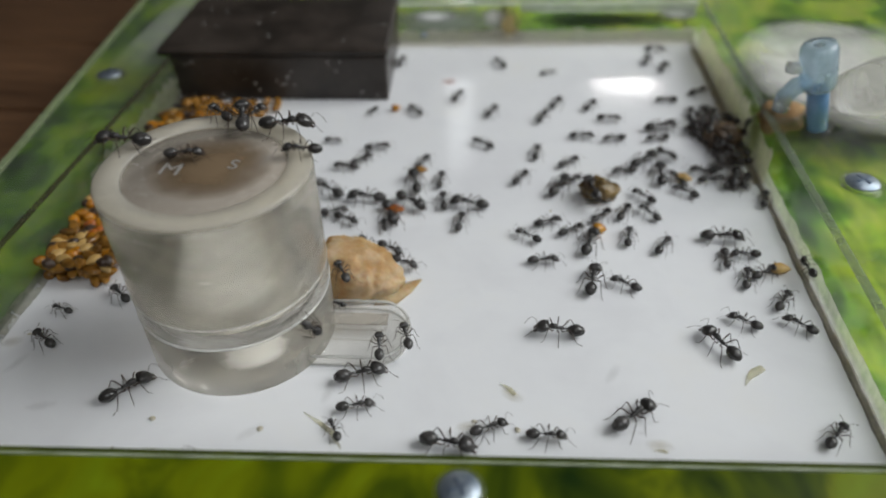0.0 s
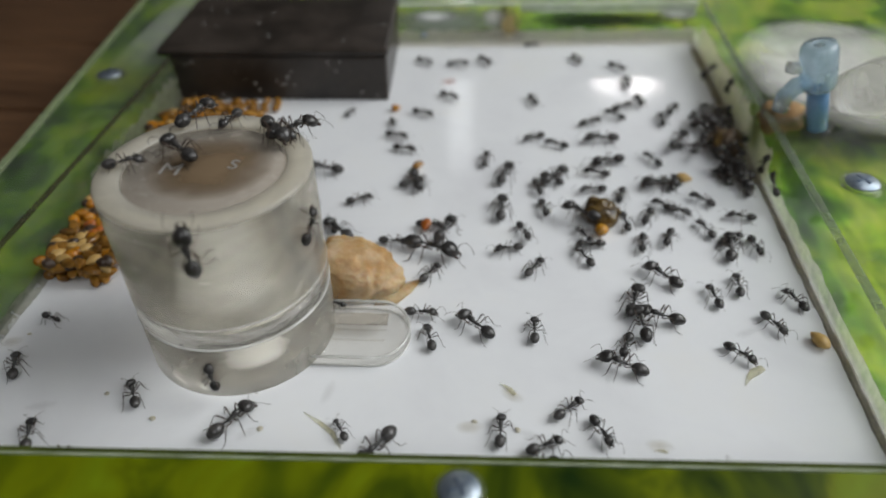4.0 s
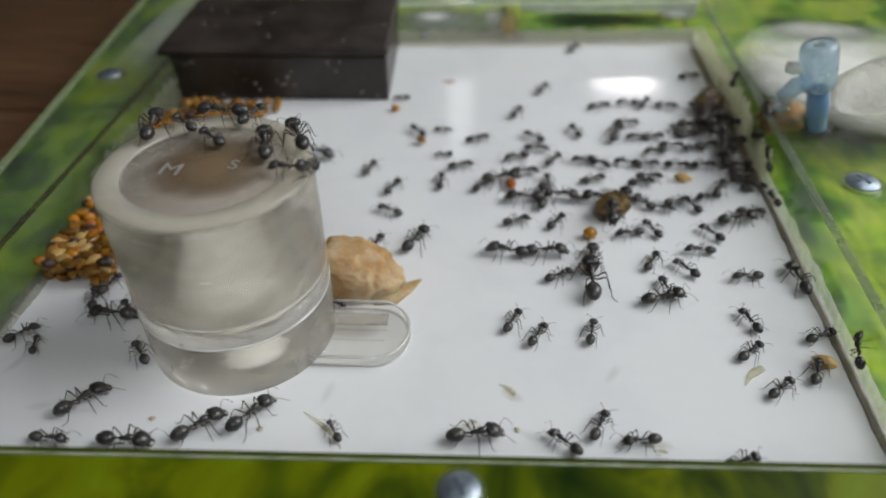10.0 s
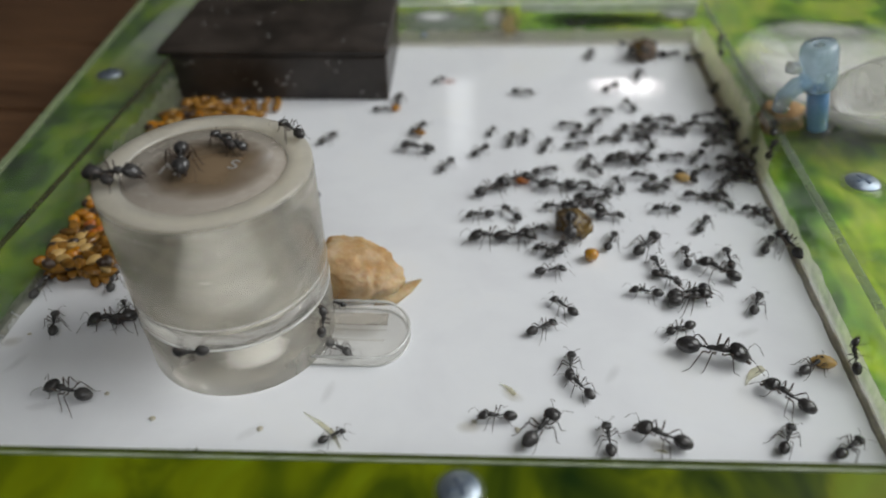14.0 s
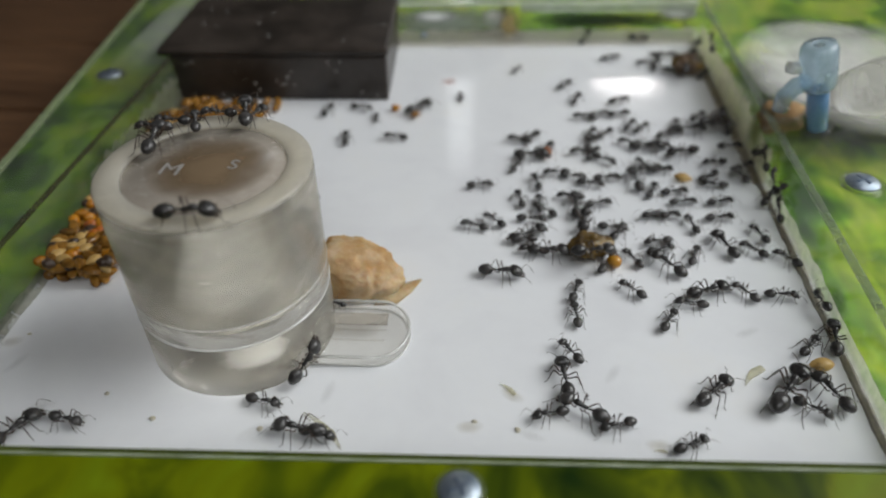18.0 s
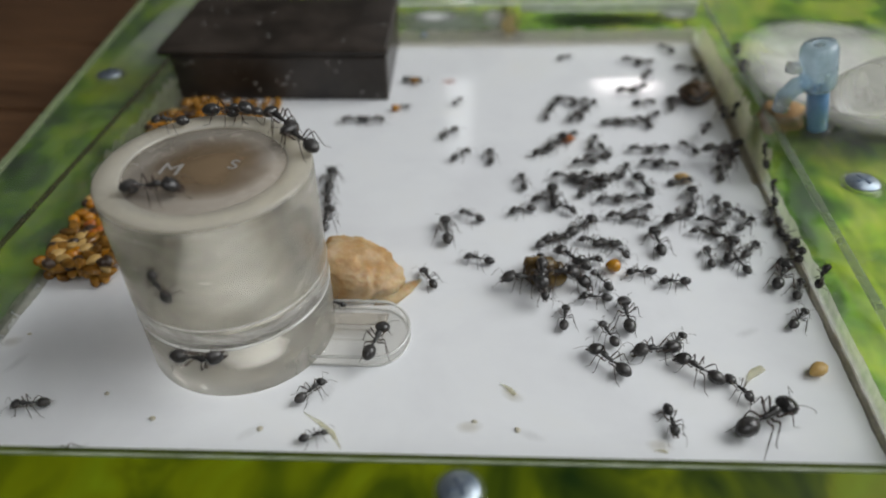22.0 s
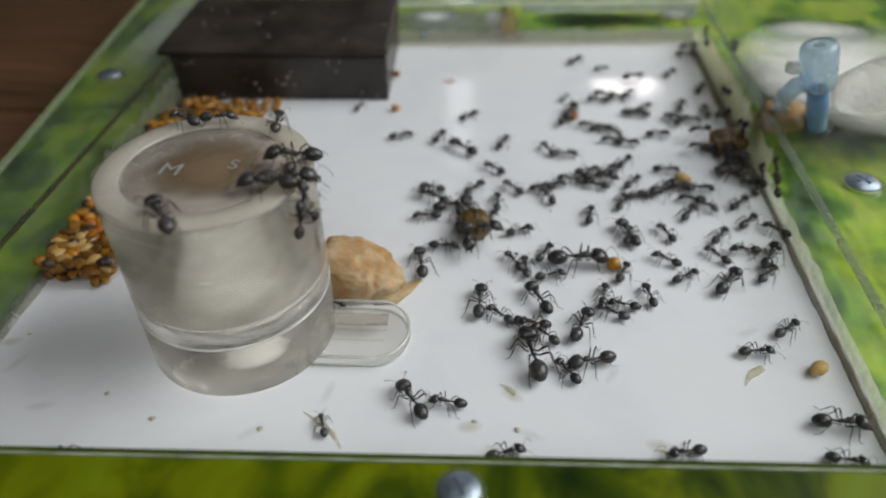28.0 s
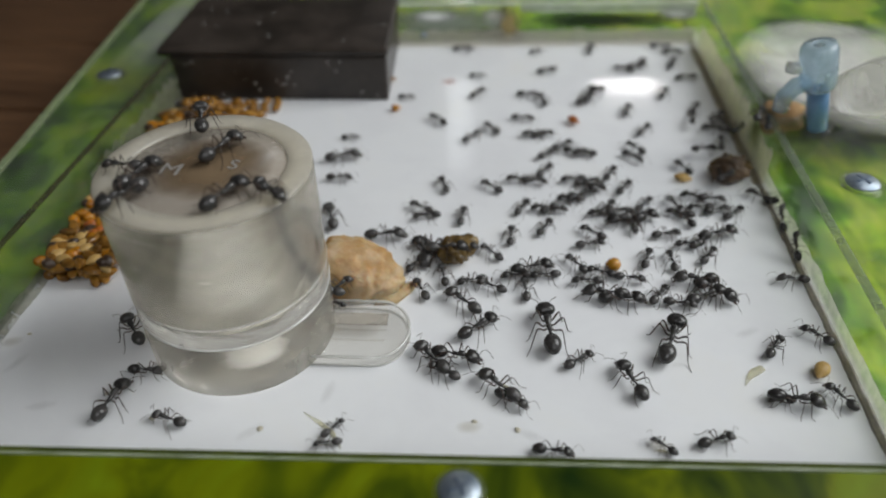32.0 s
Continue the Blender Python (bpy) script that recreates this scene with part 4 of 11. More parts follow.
def way_between(a, b):
    """Spots that keep an ant on the jar's skin, or round its foot, between two marks."""
    ga, gb = ground(a), ground(b)
    if ga == gb == "floor":
        return round_jar(a, b)
    if ga == gb == "side":
        t0, sweep = jar_turn(a), (jar_turn(b) - jar_turn(a) + math.pi) % (2 * math.pi) - math.pi
        spots = []
        for f in (0.25, 0.5, 0.75):
            m = a.to_quaternion().slerp(b.to_quaternion(), f).to_matrix().to_4x4()
            m.translation = (JX * MM + JR * MM * math.cos(t0 + sweep * f), JY * MM + JR * MM * math.sin(t0 + sweep * f), a.translation.z + (b.translation.z - a.translation.z) * f)
            spots.append(m)
        return spots
    if ga == "floor":
        turn = jar_turn(b if gb == "side" else a)
        foot = jar_spot(turn, 0, 0, 1)
        climb = [foot, jar_spot(turn, 4, 1)]
        return round_jar(a, foot) + climb + ([jar_spot(turn, 32, 1), jar_spot(turn, 36.1, 0, 1)] if gb == "top" else [])
    if gb == "floor":
        turn = jar_turn(a if ga == "side" else b)
        foot = jar_spot(turn, 0, 0, -1)
        down = [jar_spot(turn, 36.1, 0, -1), jar_spot(turn, 32, -1)] if ga == "top" else []
        return down + [jar_spot(turn, 4, -1), foot] + round_jar(foot, b)
    if ga == "side" and gb == "top":
        return [jar_spot(jar_turn(a), 33, 1), jar_spot(jar_turn(a), 36.1, 0, 1)]
    if ga == "top" and gb == "side":
        return [jar_spot(jar_turn(b), 36.1, 0, -1), jar_spot(jar_turn(b), 33, -1)]
    return []


def set_walking(ant, kind, marks):
    """Walks one ant along its marks: seconds, x, y, heading and, off the floor, z and two tilts. It turns the way it goes between distant marks."""
    sway = random.Random(int(marks[0][2] * 10))
    still = [(m[0], pose(m[1] * MM, m[2] * MM, (m[4] if len(m) > 4 else 0) * MM, m[5] if len(m) > 5 else 0, m[6] if len(m) > 6 else 0, m[3] + (sway.uniform(-17, 17) if len(m) == 4 and kind != "x" else 0))) for m in marks]
    full = []
    for (t0, a), (t1, b) in zip(still, still[1:]):
        spots = [a, *way_between(a, b), b]
        far = [0.0]
        for p, q in zip(spots, spots[1:]):
            far.append(far[-1] + max(0.0005, (q.translation - p.translation).length))
        full += [(t0 + (t1 - t0) * d / far[-1], m) for d, m in zip(far[:-1], spots)]
    still = full + [still[-1]]
    rows = []
    for (t0, a), (t1, b) in zip(still, still[1:]):
        rows.append((t0, a))
        step = b.translation - a.translation
        qa, qb = a.to_quaternion(), b.to_quaternion()
        n = max(2, math.ceil(qa.rotation_difference(qb).angle / 0.9))
        level = (a.col[2].xyz.normalized().z > 0.9) and (b.col[2].xyz.normalized().z > 0.9)
        if step.length > 0.006 and level:
            way = math.atan2(step.y, step.x)
            ha, hb = math.atan2(a[1][0], a[0][0]), math.atan2(b[1][0], b[0][0])

            def toward(h, w):
                return h + (w - h + math.pi) % (2 * math.pi) - math.pi

            mid = toward(ha, way)
            end = toward(mid, hb)
            for f, h in ((0.12, ha + (mid - ha) * 0.34), (0.24, ha + (mid - ha) * 0.68), (0.38, mid), (0.62, mid), (0.76, mid + (end - mid) * 0.34), (0.88, mid + (end - mid) * 0.68)):
                g = 0.12 * f + 0.88 * f * f * (3 - 2 * f)
                rows.append((t0 + (t1 - t0) * f, Matrix.Translation(a.translation.lerp(b.translation, g)) @ Matrix.Rotation(h, 4, "Z")))
        else:
            for k in range(1, n):
                f = k / n
                rows.append((t0 + (t1 - t0) * f, Matrix.Translation(a.translation.lerp(b.translation, f)) @ qa.slerp(qb, f).to_matrix().to_4x4()))
    rows.append(still[-1])
    walk(ant, rows)
    # tripod gait: the legs swing as far as the body has gone
    legs = [c for c in ant.children if c.name.startswith("leg")]
    size = {"s": 4.8, "m": 6.3, "l": 8.5, "x": 11.6}[kind] * MM
    strides = [(0.0, 0.0)]
    for (t0, a), (t1, b) in zip(still, still[1:]):
        d = (b.translation - a.translation).length
        n = max(1, min(6, math.ceil(d / (size * 0.3))))
        for k in range(1, n + 1):
            strides.append((t0 + (t1 - t0) * k / n, k + len(strides) if d > 0.0004 else strides[-1][1]))
    seed = random.Random(int(marks[0][1] * 10))
    for i, leg in enumerate(legs):
        home = leg.matrix_basis.copy()
        side = 1 if home.translation.y > 0 else -1
        keys = []
        rest = seed.uniform(-9, 9)
        for j, (t, s) in enumerate(strides):
            moving = 0 < j and strides[j][1] != strides[j - 1][1]
            turn = rest + (15 * (1 if (j + i) % 2 else -1) if moving else 0)
            keys.append((t, home @ pose(0, 0, 0, 0, 0, side * turn)))
        walk(leg, keys)


def carry(ob, *marks):
    """Drags a loose thing along its marks: seconds, x, y, turn and height."""
    walk(ob, [(t, pose(x * MM, y * MM, z * MM, 0, 0, h)) for t, x, y, h, z in marks])


def motions():
    crawl("l", (0, -51, 112, 180), (1, -49, 96.9, -116, 35.7), (2, -44.9, 105.1, 121, 36.1), (3, -49.8, 104.8, 94, 36.1), (6, -54.7, 102.8, 3, 36.1), (7, -53.4, 103.6, 3, 36.1), (8, -52.4, 104.1, 95, 36.1), (9, -54.1, 100.6, 111, 36.1), (10, -57.5, 100, 97, 36.1), (11, -59.2, 97.2, -176, 36.1), (12, -57.7, 87.9, -176, 36.1), (13, -53.5, 92.8, -176, 35.7), (14, -57.7, 85, 4, 36.1), (17, -52.7, 91.6, 96, 35.7), (18, -55.5, 95.8, 96, 36.1), (19, -57.6, 99.9, 113, 36.1), (20, -58, 112, 180), (21, -58, 112, 180), (22, -58, 112, 180), (23, -58, 112, 180), (24, -58, 112, 180), (25, -58, 112, 180), (28, -58, 112, 180), (29, -58, 112, 180), (30, -51.5, 82.1, 146, 35.7), (31, -49, 91.8, 94, 35.7), (32, -54, 85.8, 64, 35.7))
    crawl("l", (0, -58, 59.1, 0), (1, -56.7, 80, -82, 36.1), (2, -40.9, 76.2, -89, 36.1), (3, -42.4, 74, 11, 29.1, 90, -77), (6, -47, 75.3, 128, 36.1), (7, -41.3, 78.2, 4, 36.1), (8, -49.3, 92.7, 64, 35.7), (9, -69.2, 92.3, 152), (10, -71.7, 91.2, -176), (11, -67, 87, -176), (12, -64.5, 85, 152), (13, -73.1, 89.7, -176), (14, -70.9, 89.9, -176), (17, -58, 119, 0), (18, -58, 119, 0), (19, -58, 119, 0), (20, -58, 119, 0), (21, -58, 119, 0), (22, -50.8, 82.4, 4, 35.7), (23, -55.3, 81.8, 4, 36.1), (24, -58.3, 83.6, 4, 36.1), (25, -60.5, 91.1, 115, 36.1), (28, -46, 75.2, 128, 36.1), (29, -48, 73.9, -9, 37.5, 90, -34), (30, -51.4, 76.4, 4, 36.1), (31, -56.7, 83.6, -176, 36.1), (32, -53.5, 79.8, -118, 36.1))
    crawl("m", (0, -42, 105.4, 63, 36.1), (1, -47.8, 103, 93, 36.1), (2, -51.6, 104.5, -177, 36.1), (3, -45, 105.8, -177, 36.1), (6, -46.3, 98.1, 109, 35.7), (7, -48.5, 105.5, 65, 36.1), (8, -48.9, 105.4, 3, 36.1), (9, -52.8, 103.9, 110, 36.1), (10, -52.7, 101.7, 143, 36.1), (11, -53.3, 103.6, -177, 36.1), (12, -60.8, 90.2, -176, 36.1), (13, -60.7, 92, -176, 36.1), (14, -59.8, 85.1, 148, 36.1), (17, -58.7, 98.3, 98, 36.1), (18, -57.4, 100.1, -176, 36.1), (19, -47.6, 75.3, 59, 36.1), (20, -48.8, 74, 169, 33.3, -90, -78), (21, -48.1, 73.9, -9, 28.1, 90, -54), (22, -48, 73.9, 171, 26.4, -90, -79), (23, -48.5, 74, -10, 23.8, 90, -38), (24, -59.3, 84, -176, 36.1), (25, -41.7, 83.5, 60, 35.7), (28, -29.8, 84.6, 70, 34.6, 90, -76), (29, -39.7, 86.8, -176, 35.7), (30, -57.2, 83.6, 115, 36.1), (31, -57.3, 80.7, 148, 36.1), (32, -57.4, 88, -176, 36.1))
    crawl("l", (0, -51, 59.3, 0), (1, -31.5, 64.2, -176), (2, -37, 59.7, 0), (3, -37, 59.7, 0), (6, -37, 59.7, 0), (7, -37, 59.7, 0), (8, -37.7, 63.8, -176), (9, -37.6, 68.1, 153), (10, -38.6, 69.8, 44), (11, -37, 59.7, 0), (12, -37, 59.7, 0), (13, -33.4, 65.8, 43), (14, -30, 59.9, 0), (17, -26.2, 66.8, 42), (18, -29.6, 67.6, -176), (19, -24.4, 76.1, 43), (20, -17.4, 85.9, 44, 2.7), (21, -24, 93.5, 100, 6.2), (22, -19.8, 84.9, 75, 2.7), (23, -18.9, 93, 76, 2.7), (24, -20, 99.7, 98), (25, -7.8, 106.5, 143), (28, -44, 112, 0), (29, -44, 112, 0), (30, -36.1, 102.6, 4, 36.1), (31, -51, 112, 0), (32, -50, 102.8, 110, 36.1))
    crawl("l", (0, -39.1, 135.5, 142), (1, -43.8, 148.3, 141), (2, -41.5, 140.2, 119), (3, -41.6, 143.1, 118), (6, -41.7, 147, -62), (7, -46.1, 163.8, 4), (8, -22.7, 172.6, 55), (9, -32.5, 180.4, 3), (10, -45.5, 152.2, -40), (11, -28, 160, 55), (12, -30.5, 161.8, 99), (13, -26.9, 163.5, 4), (14, -20.1, 155.8, -176), (17, -35.6, 127, -176), (18, -51, 126, 180), (19, -51, 126, 180), (20, -51, 126, 180), (21, -51, 126, 180), (22, -37.1, 123.6, 82), (23, -40.3, 137, 102), (24, -37.8, 131.3, -176), (25, -35.8, 131.4, 4), (28, -51, 133, 180), (29, -35.8, 128.1, 143), (30, -37.3, 129.1, -78), (31, -44, 112, 180), (32, -43.9, 94.3, 62, 35.7))
    crawl("l", (0, -60.1, 95, -176, 36.1), (1, -60.4, 86.9, -176, 36.1), (2, -48.6, 80, -119, 35.7), (3, -47.3, 91.1, 94, 35.7), (6, -58.4, 98.7, -176, 36.1), (7, -41.1, 85.8, 124, 35.7), (8, -41.5, 93.2, 122, 35.7), (9, -45.3, 98.3, 123, 35.7), (10, -47.1, 105.7, -177, 36.1), (11, -46, 105.8, -177, 36.1), (12, -54.4, 103, -176, 36.1), (13, -41.3, 101.4, 141, 36.1), (14, -44, 112, 0), (17, -44, 112, 0), (18, -44, 112, 0), (19, -44, 112, 0), (20, -44, 112, 0), (21, -44, 112, 0), (22, -46.4, 105.8, 3, 36.1), (23, -41, 105.1, 3, 36.1), (24, -37.2, 103.4, 4, 36.1), (25, -36, 102.5, 4, 36.1), (28, -31.3, 92.1, -176, 36.1), (30, -30.3, 89.2, 141, 36.1), (31, -32.5, 82.4, 4, 36.1), (32, -39.1, 81.4, 59, 35.7))
    crawl("m", (0, -73, 97, 131), (1, -76.5, 96.1, 94), (2, -66.9, 89.2, 91), (3, -58, 112, 180), (6, -58, 112, 180), (7, -58, 112, 180), (8, -58, 112, 180), (9, -58, 112, 180), (10, -76.2, 99.8, 56), (11, -84.5, 100.9, 4), (12, -80.8, 95.3, 117), (13, -78.4, 94.7, 94), (14, -81.9, 88.2, 96), (17, -60.5, 74.6, 88), (18, -68.7, 66.9, 4), (19, -65.9, 64.3, 90), (20, -51, 59.3, 180), (21, -51, 59.3, 180), (22, -51, 59.3, 180), (23, -51, 59.3, 180), (24, -51, 59.3, 180), (25, -51, 59.3, 180), (28, -51, 59.3, 180), (29, -51, 59.3, 180), (30, -51, 59.3, 180), (31, -51, 59.3, 180), (32, -33.1, 83.4, 144, 36.1))
    crawl("m", (0, -30.8, 94.6, -176, 36.1), (1, -44.7, 103.2, 63, 36.1), (2, -39.9, 79.8, 91, 35.7), (3, -36.5, 100.8, 4, 36.1), (6, -31.3, 96.3, -176, 36.1), (7, -35.1, 91.6, -176, 35.7), (8, -46.6, 105.8, 108, 36.1), (9, -47.3, 105.7, 65, 36.1), (10, -46.8, 98, 142, 35.7), (11, -47.2, 93.4, 4, 35.7), (12, -54.5, 86.6, 4, 35.7), (13, -57.9, 87.2, 4, 36.1), (14, -46.8, 73.8, 175, 12.9, -90, 9), (17, -46.2, 73.7, 177, 3.7, -90, -41), (18, -37.2, 72.9, 4), (19, -36.9, 73.3, 45), (20, -36.9, 72.7, 4), (21, -32.4, 70.9, -176), (22, -30, 59.9, 0), (23, -30, 59.9, 0), (24, -30, 59.9, 0), (25, -30, 59.9, 0), (28, -30, 59.9, 0), (29, -30, 59.9, 0), (30, -30, 59.9, 0), (31, -30, 59.9, 0), (32, -32.5, 82.4, -36, 36.1))
    crawl("m", (0, -81.8, 84.2, 135), (1, -85.5, 95, 118), (2, -88.1, 96.1, 97), (3, -83.3, 76.2, 97), (6, -84.3, 81.2, 120), (7, -85.9, 80.7, -125), (8, -86.1, 80, 98), (9, -87.3, 84.8, 98), (10, -86.7, 85.2, 56), (11, -87.4, 84.1, 56), (12, -86.8, 90.9, 57), (13, -89.1, 97.2, 98), (14, -90, 97.8, 99), (17, -90, 109.5, 98), (18, -90, 120.6, 118), (19, -90, 124.9, 100), (20, -58, 126, 180), (21, -58, 126, 180), (22, -58, 126, 180), (23, -58, 126, 180), (24, -74, 99.9, 151), (25, -90, 101.4, 4), (28, -52.4, 104.1, -176, 36.1), (29, -90, 151.5, 4), (30, -90, 161.5, -176), (31, -90, 144.1, 66), (32, -90, 151, 146))
    crawl("m", (0, -30.8, 156.1, 4), (1, -33.4, 165.6, 56), (2, -33.2, 159.6, 83), (3, -32.4, 164.2, 4), (6, -10.7, 157.3, 4), (7, -23.3, 164.7, 4), (8, -19.3, 155.7, 137), (9, -19.8, 160.5, -176), (10, -21.1, 164.9, 136), (11, -43.3, 165, 85), (12, -46.3, 176.1, 3), (13, -43.3, 143.9, 102), (14, -44.5, 159.5, 57), (17, -52.4, 170.8, 60), (18, -47.7, 174.9, 59), (19, -40.1, 173.2, 4), (20, -31.3, 161.8, -176), (21, -42.5, 165.1, 138), (22, -39.6, 170, -176), (23, -50.1, 167.7, 59), (24, -90, 172.9, 143), (25, -90, 178, 115), (28, -90, 178, 69), (29, -90, 178, 113), (30, -90, 178, 113), (31, -90, 178, 113), (32, -90, 175.9, 3))
    crawl("l", (0, 43.5, 170.9, 4), (1, 19.4, 165.9, -50), (2, 14.1, 164.6, 4), (3, 29.4, 164.1, 48), (6, 22, 162.1, 70), (7, 4.5, 164, 51), (8, 20.1, 179.1, 3), (9, 19.7, 172.6, 72), (10, 31.2, 166.6, 69), (11, 28.5, 162.6, 4), (12, 32.5, 165.7, 47), (13, 33.6, 156.4, 4), (14, 34, 154.5, 4), (17, 42.3, 163.4, 4), (18, 38.3, 160.3, 4), (19, 25.2, 165.3, 48), (20, 28.5, 153.8, 46), (21, 29, 152.9, 68), (22, 22.7, 143.5, 4), (23, 24.1, 144.9, 4), (24, 14.5, 140.6, -176), (25, 17, 127.3, 87), (28, -5.7, 130.1, 93), (29, 3.9, 135.2, -176), (30, 7.9, 139, 47), (31, -6.8, 127.8, 93), (32, -36.4, 124.7, 102))
    crawl("m", (0, -11.7, 133.1, 95), (1, -10, 137.4, -176), (2, -6.7, 145.5, 93), (3, -25.3, 156.4, 54), (6, -19.2, 154, 79), (7, -18.6, 155.7, 137), (8, -5.4, 152.1, -176), (9, -8.4, 150.1, 136), (10, -8.7, 148.7, 4), (11, -5.2, 149, 4), (12, 6.6, 147.1, 73), (13, 3.2, 146.9, -176), (14, -4.1, 155.8, 51), (17, -1, 147.9, 75), (18, -3.5, 140.3, 4), (19, -19, 145.5, 113), (20, -27.4, 143.7, 4), (21, -32.9, 145.1, -176), (22, -38.9, 133.2, -78), (23, -36.5, 134.5, 4), (24, -40.7, 141.5, 102), (25, -39.7, 133.6, -176), (28, -51, 119, 0), (29, -51, 119, 0), (30, -58.5, 98.6, 4, 36.1), (31, -28.3, 98.5, 4), (32, -28.1, 95.4, 48, 6.2))
    crawl("m", (0, -18.2, 149.4, 79), (1, -18.2, 148.7, -101), (2, -24.2, 133, -176), (3, -17.8, 123.6, -176), (6, -3.4, 123.5, 73), (7, -18.3, 145.5, 52), (8, -11, 125.1, -176), (9, -8.2, 134.1, -131), (10, -24.2, 138.2, 52), (11, -31.4, 144.7, 82), (12, -28.4, 148, 54), (13, -35.8, 131.1, 142), (14, -44, 133, 180), (17, -44, 133, 180), (18, -44, 133, 180), (19, -44, 133, 180), (20, -44, 133, 180), (21, -44, 133, 180), (22, -44, 133, 180), (23, -44, 133, 180), (24, -34.5, 127.8, 4), (25, -30.6, 131.4, 4), (28, -44, 119, 180), (29, -44, 119, 180), (30, -39.2, 104.5, -177, 36.1), (31, -27.7, 97.1, 122), (32, -29.9, 93.7, -176, 6.2))
    crawl("l", (0, -43.2, 103.8, 107, 36.1), (1, -37.2, 102.2, 105, 36.1), (2, -39.3, 104.5, 90, 36.1), (3, -38.8, 102.5, -60, 36.1), (6, -30.4, 92.8, 4, 36.1), (7, -34.8, 86.2, 143, 35.7), (8, -37.4, 95.2, 106, 35.7), (9, -40.1, 100.5, 106, 36.1), (10, -37.2, 96.1, 106, 35.7), (11, -38, 99.7, 120, 36.1), (12, -49.7, 101.8, 4, 36.1), (13, -49.2, 93.6, 4, 35.7), (14, -49.1, 90.9, -69, 35.7), (17, -45.5, 103, 108, 36.1), (18, -43.2, 105.6, 106, 36.1), (19, -35.8, 102.4, -176, 36.1), (21, -38.4, 104.1, -176, 36.1), (22, -36.1, 102.6, 139, 36.1), (23, -42.5, 105.5, -177, 36.1), (25, -36.6, 99.7, -176, 36.1), (28, -33.2, 84.3, -176, 36.1), (29, -74.2, 94.1, 4), (30, -67.7, 88.4, -176), (31, -65.9, 87.2, 132), (32, -65.9, 87.2, 132))
    crawl("l", (0, -44, 126, 180), (1, -28.2, 118.1, -176), (2, -44, 126, 180), (3, -37.5, 127.9, 102), (6, -85.5, 93.8, 57), (7, -81.2, 86.2, 55), (8, -66.7, 74.8, 91), (9, -69.1, 76, 134), (10, -67.9, 70.6, 50), (11, -72.5, 70.8, -176), (12, -69.8, 68.5, 136), (13, -60.7, 71.9, 4), (14, -70.7, 72.2, 155), (17, -76.5, 71.7, 4), (18, -75.8, 64.1, 50), (19, -77.3, 64.5, 120), (20, -66.5, 67.7, 49), (21, -68.1, 69.9, 91), (22, -65, 58.9, 180), (23, -58.8, 82.9, -176, 36.1), (24, -70.1, 87, -176), (25, -65, 58.9, 180), (28, -65, 58.9, 180), (29, -77.2, 78.7, 118), (30, -78.6, 79.3, 95), (31, -64.3, 66.2, 4), (32, -62.7, 70.9, 89))
    crawl("m", (0, -33, 124.7, -37), (1, -44, 112, 0), (2, -44, 112, 0), (3, -44, 112, 0), (6, -32.7, 90, -176, 36.1), (7, -33, 92.9, 4, 36.1), (8, -34.2, 87.8, 58, 36.1), (9, -36.8, 82.3, 57, 36.1), (10, -31.6, 89.2, -176, 36.1), (11, -35.6, 102.2, 88, 36.1), (12, -38, 99.7, 106, 36.1), (13, -37.7, 100.6, -39, 36.1), (14, -42.5, 96.4, -38, 35.7), (17, -52.9, 103.9, -177, 36.1), (18, -55.1, 102.4, -176, 36.1), (19, -56.1, 101.5, 4, 36.1), (20, -57.6, 99.9, -176, 36.1), (21, -90, 106.2, -176), (22, -76.2, 69.4, -176), (23, -80.3, 81.1, 95), (24, -79.2, 88.4, 95), (25, -72, 58.6, 0), (28, -72, 58.6, 0), (29, -72, 58.6, 0), (30, -69.4, 63.1, 4), (32, -59.8, 78, 4))
    crawl("m", (0, -30.8, 82.3, -119, 10.1, -90, -57), (1, -30.7, 82.5, 62, 17.7, 90, -79), (2, -30.4, 83.1, 64, 21.4, 90, -29), (3, -29.9, 84.2, 68, 25.8, 90, -24), (6, -29, 87.5, -100, 36.6, -90, -45), (7, -32.8, 87.2, 4, 36.1), (8, -37.4, 75.8, -151, 36.5, -90, -51), (9, -29.5, 85.5, -107, 38.7, -90, -47), (10, -29, 87.3, 79, 39.1, 90, 31), (11, -31.7, 93.4, 58, 36.1), (12, -34.2, 99.9, 119, 36.1), (13, -36.4, 102.8, 4, 36.1), (14, -34, 100.6, 140, 36.1), (17, -45.7, 105.8, 107, 36.1), (18, -48.1, 105.6, -177, 36.1), (19, -52, 104.4, -177, 36.1), (20, -51.6, 104.5, -177, 36.1), (21, -47.1, 105.7, -177, 36.1), (22, -43.4, 105.7, 3, 36.1), (23, -36.5, 102.8, -41, 36.1), (24, -39.7, 104.7, -176, 36.1), (25, -34.2, 100.8, 59, 36.1), (28, -30.2, 90.7, 56, 36.1), (29, -38.3, 87.6, 59, 35.7), (30, -49, 81.6, -34, 35.7), (31, -55.2, 65.6, 46), (32, -51.7, 68.1, 154))
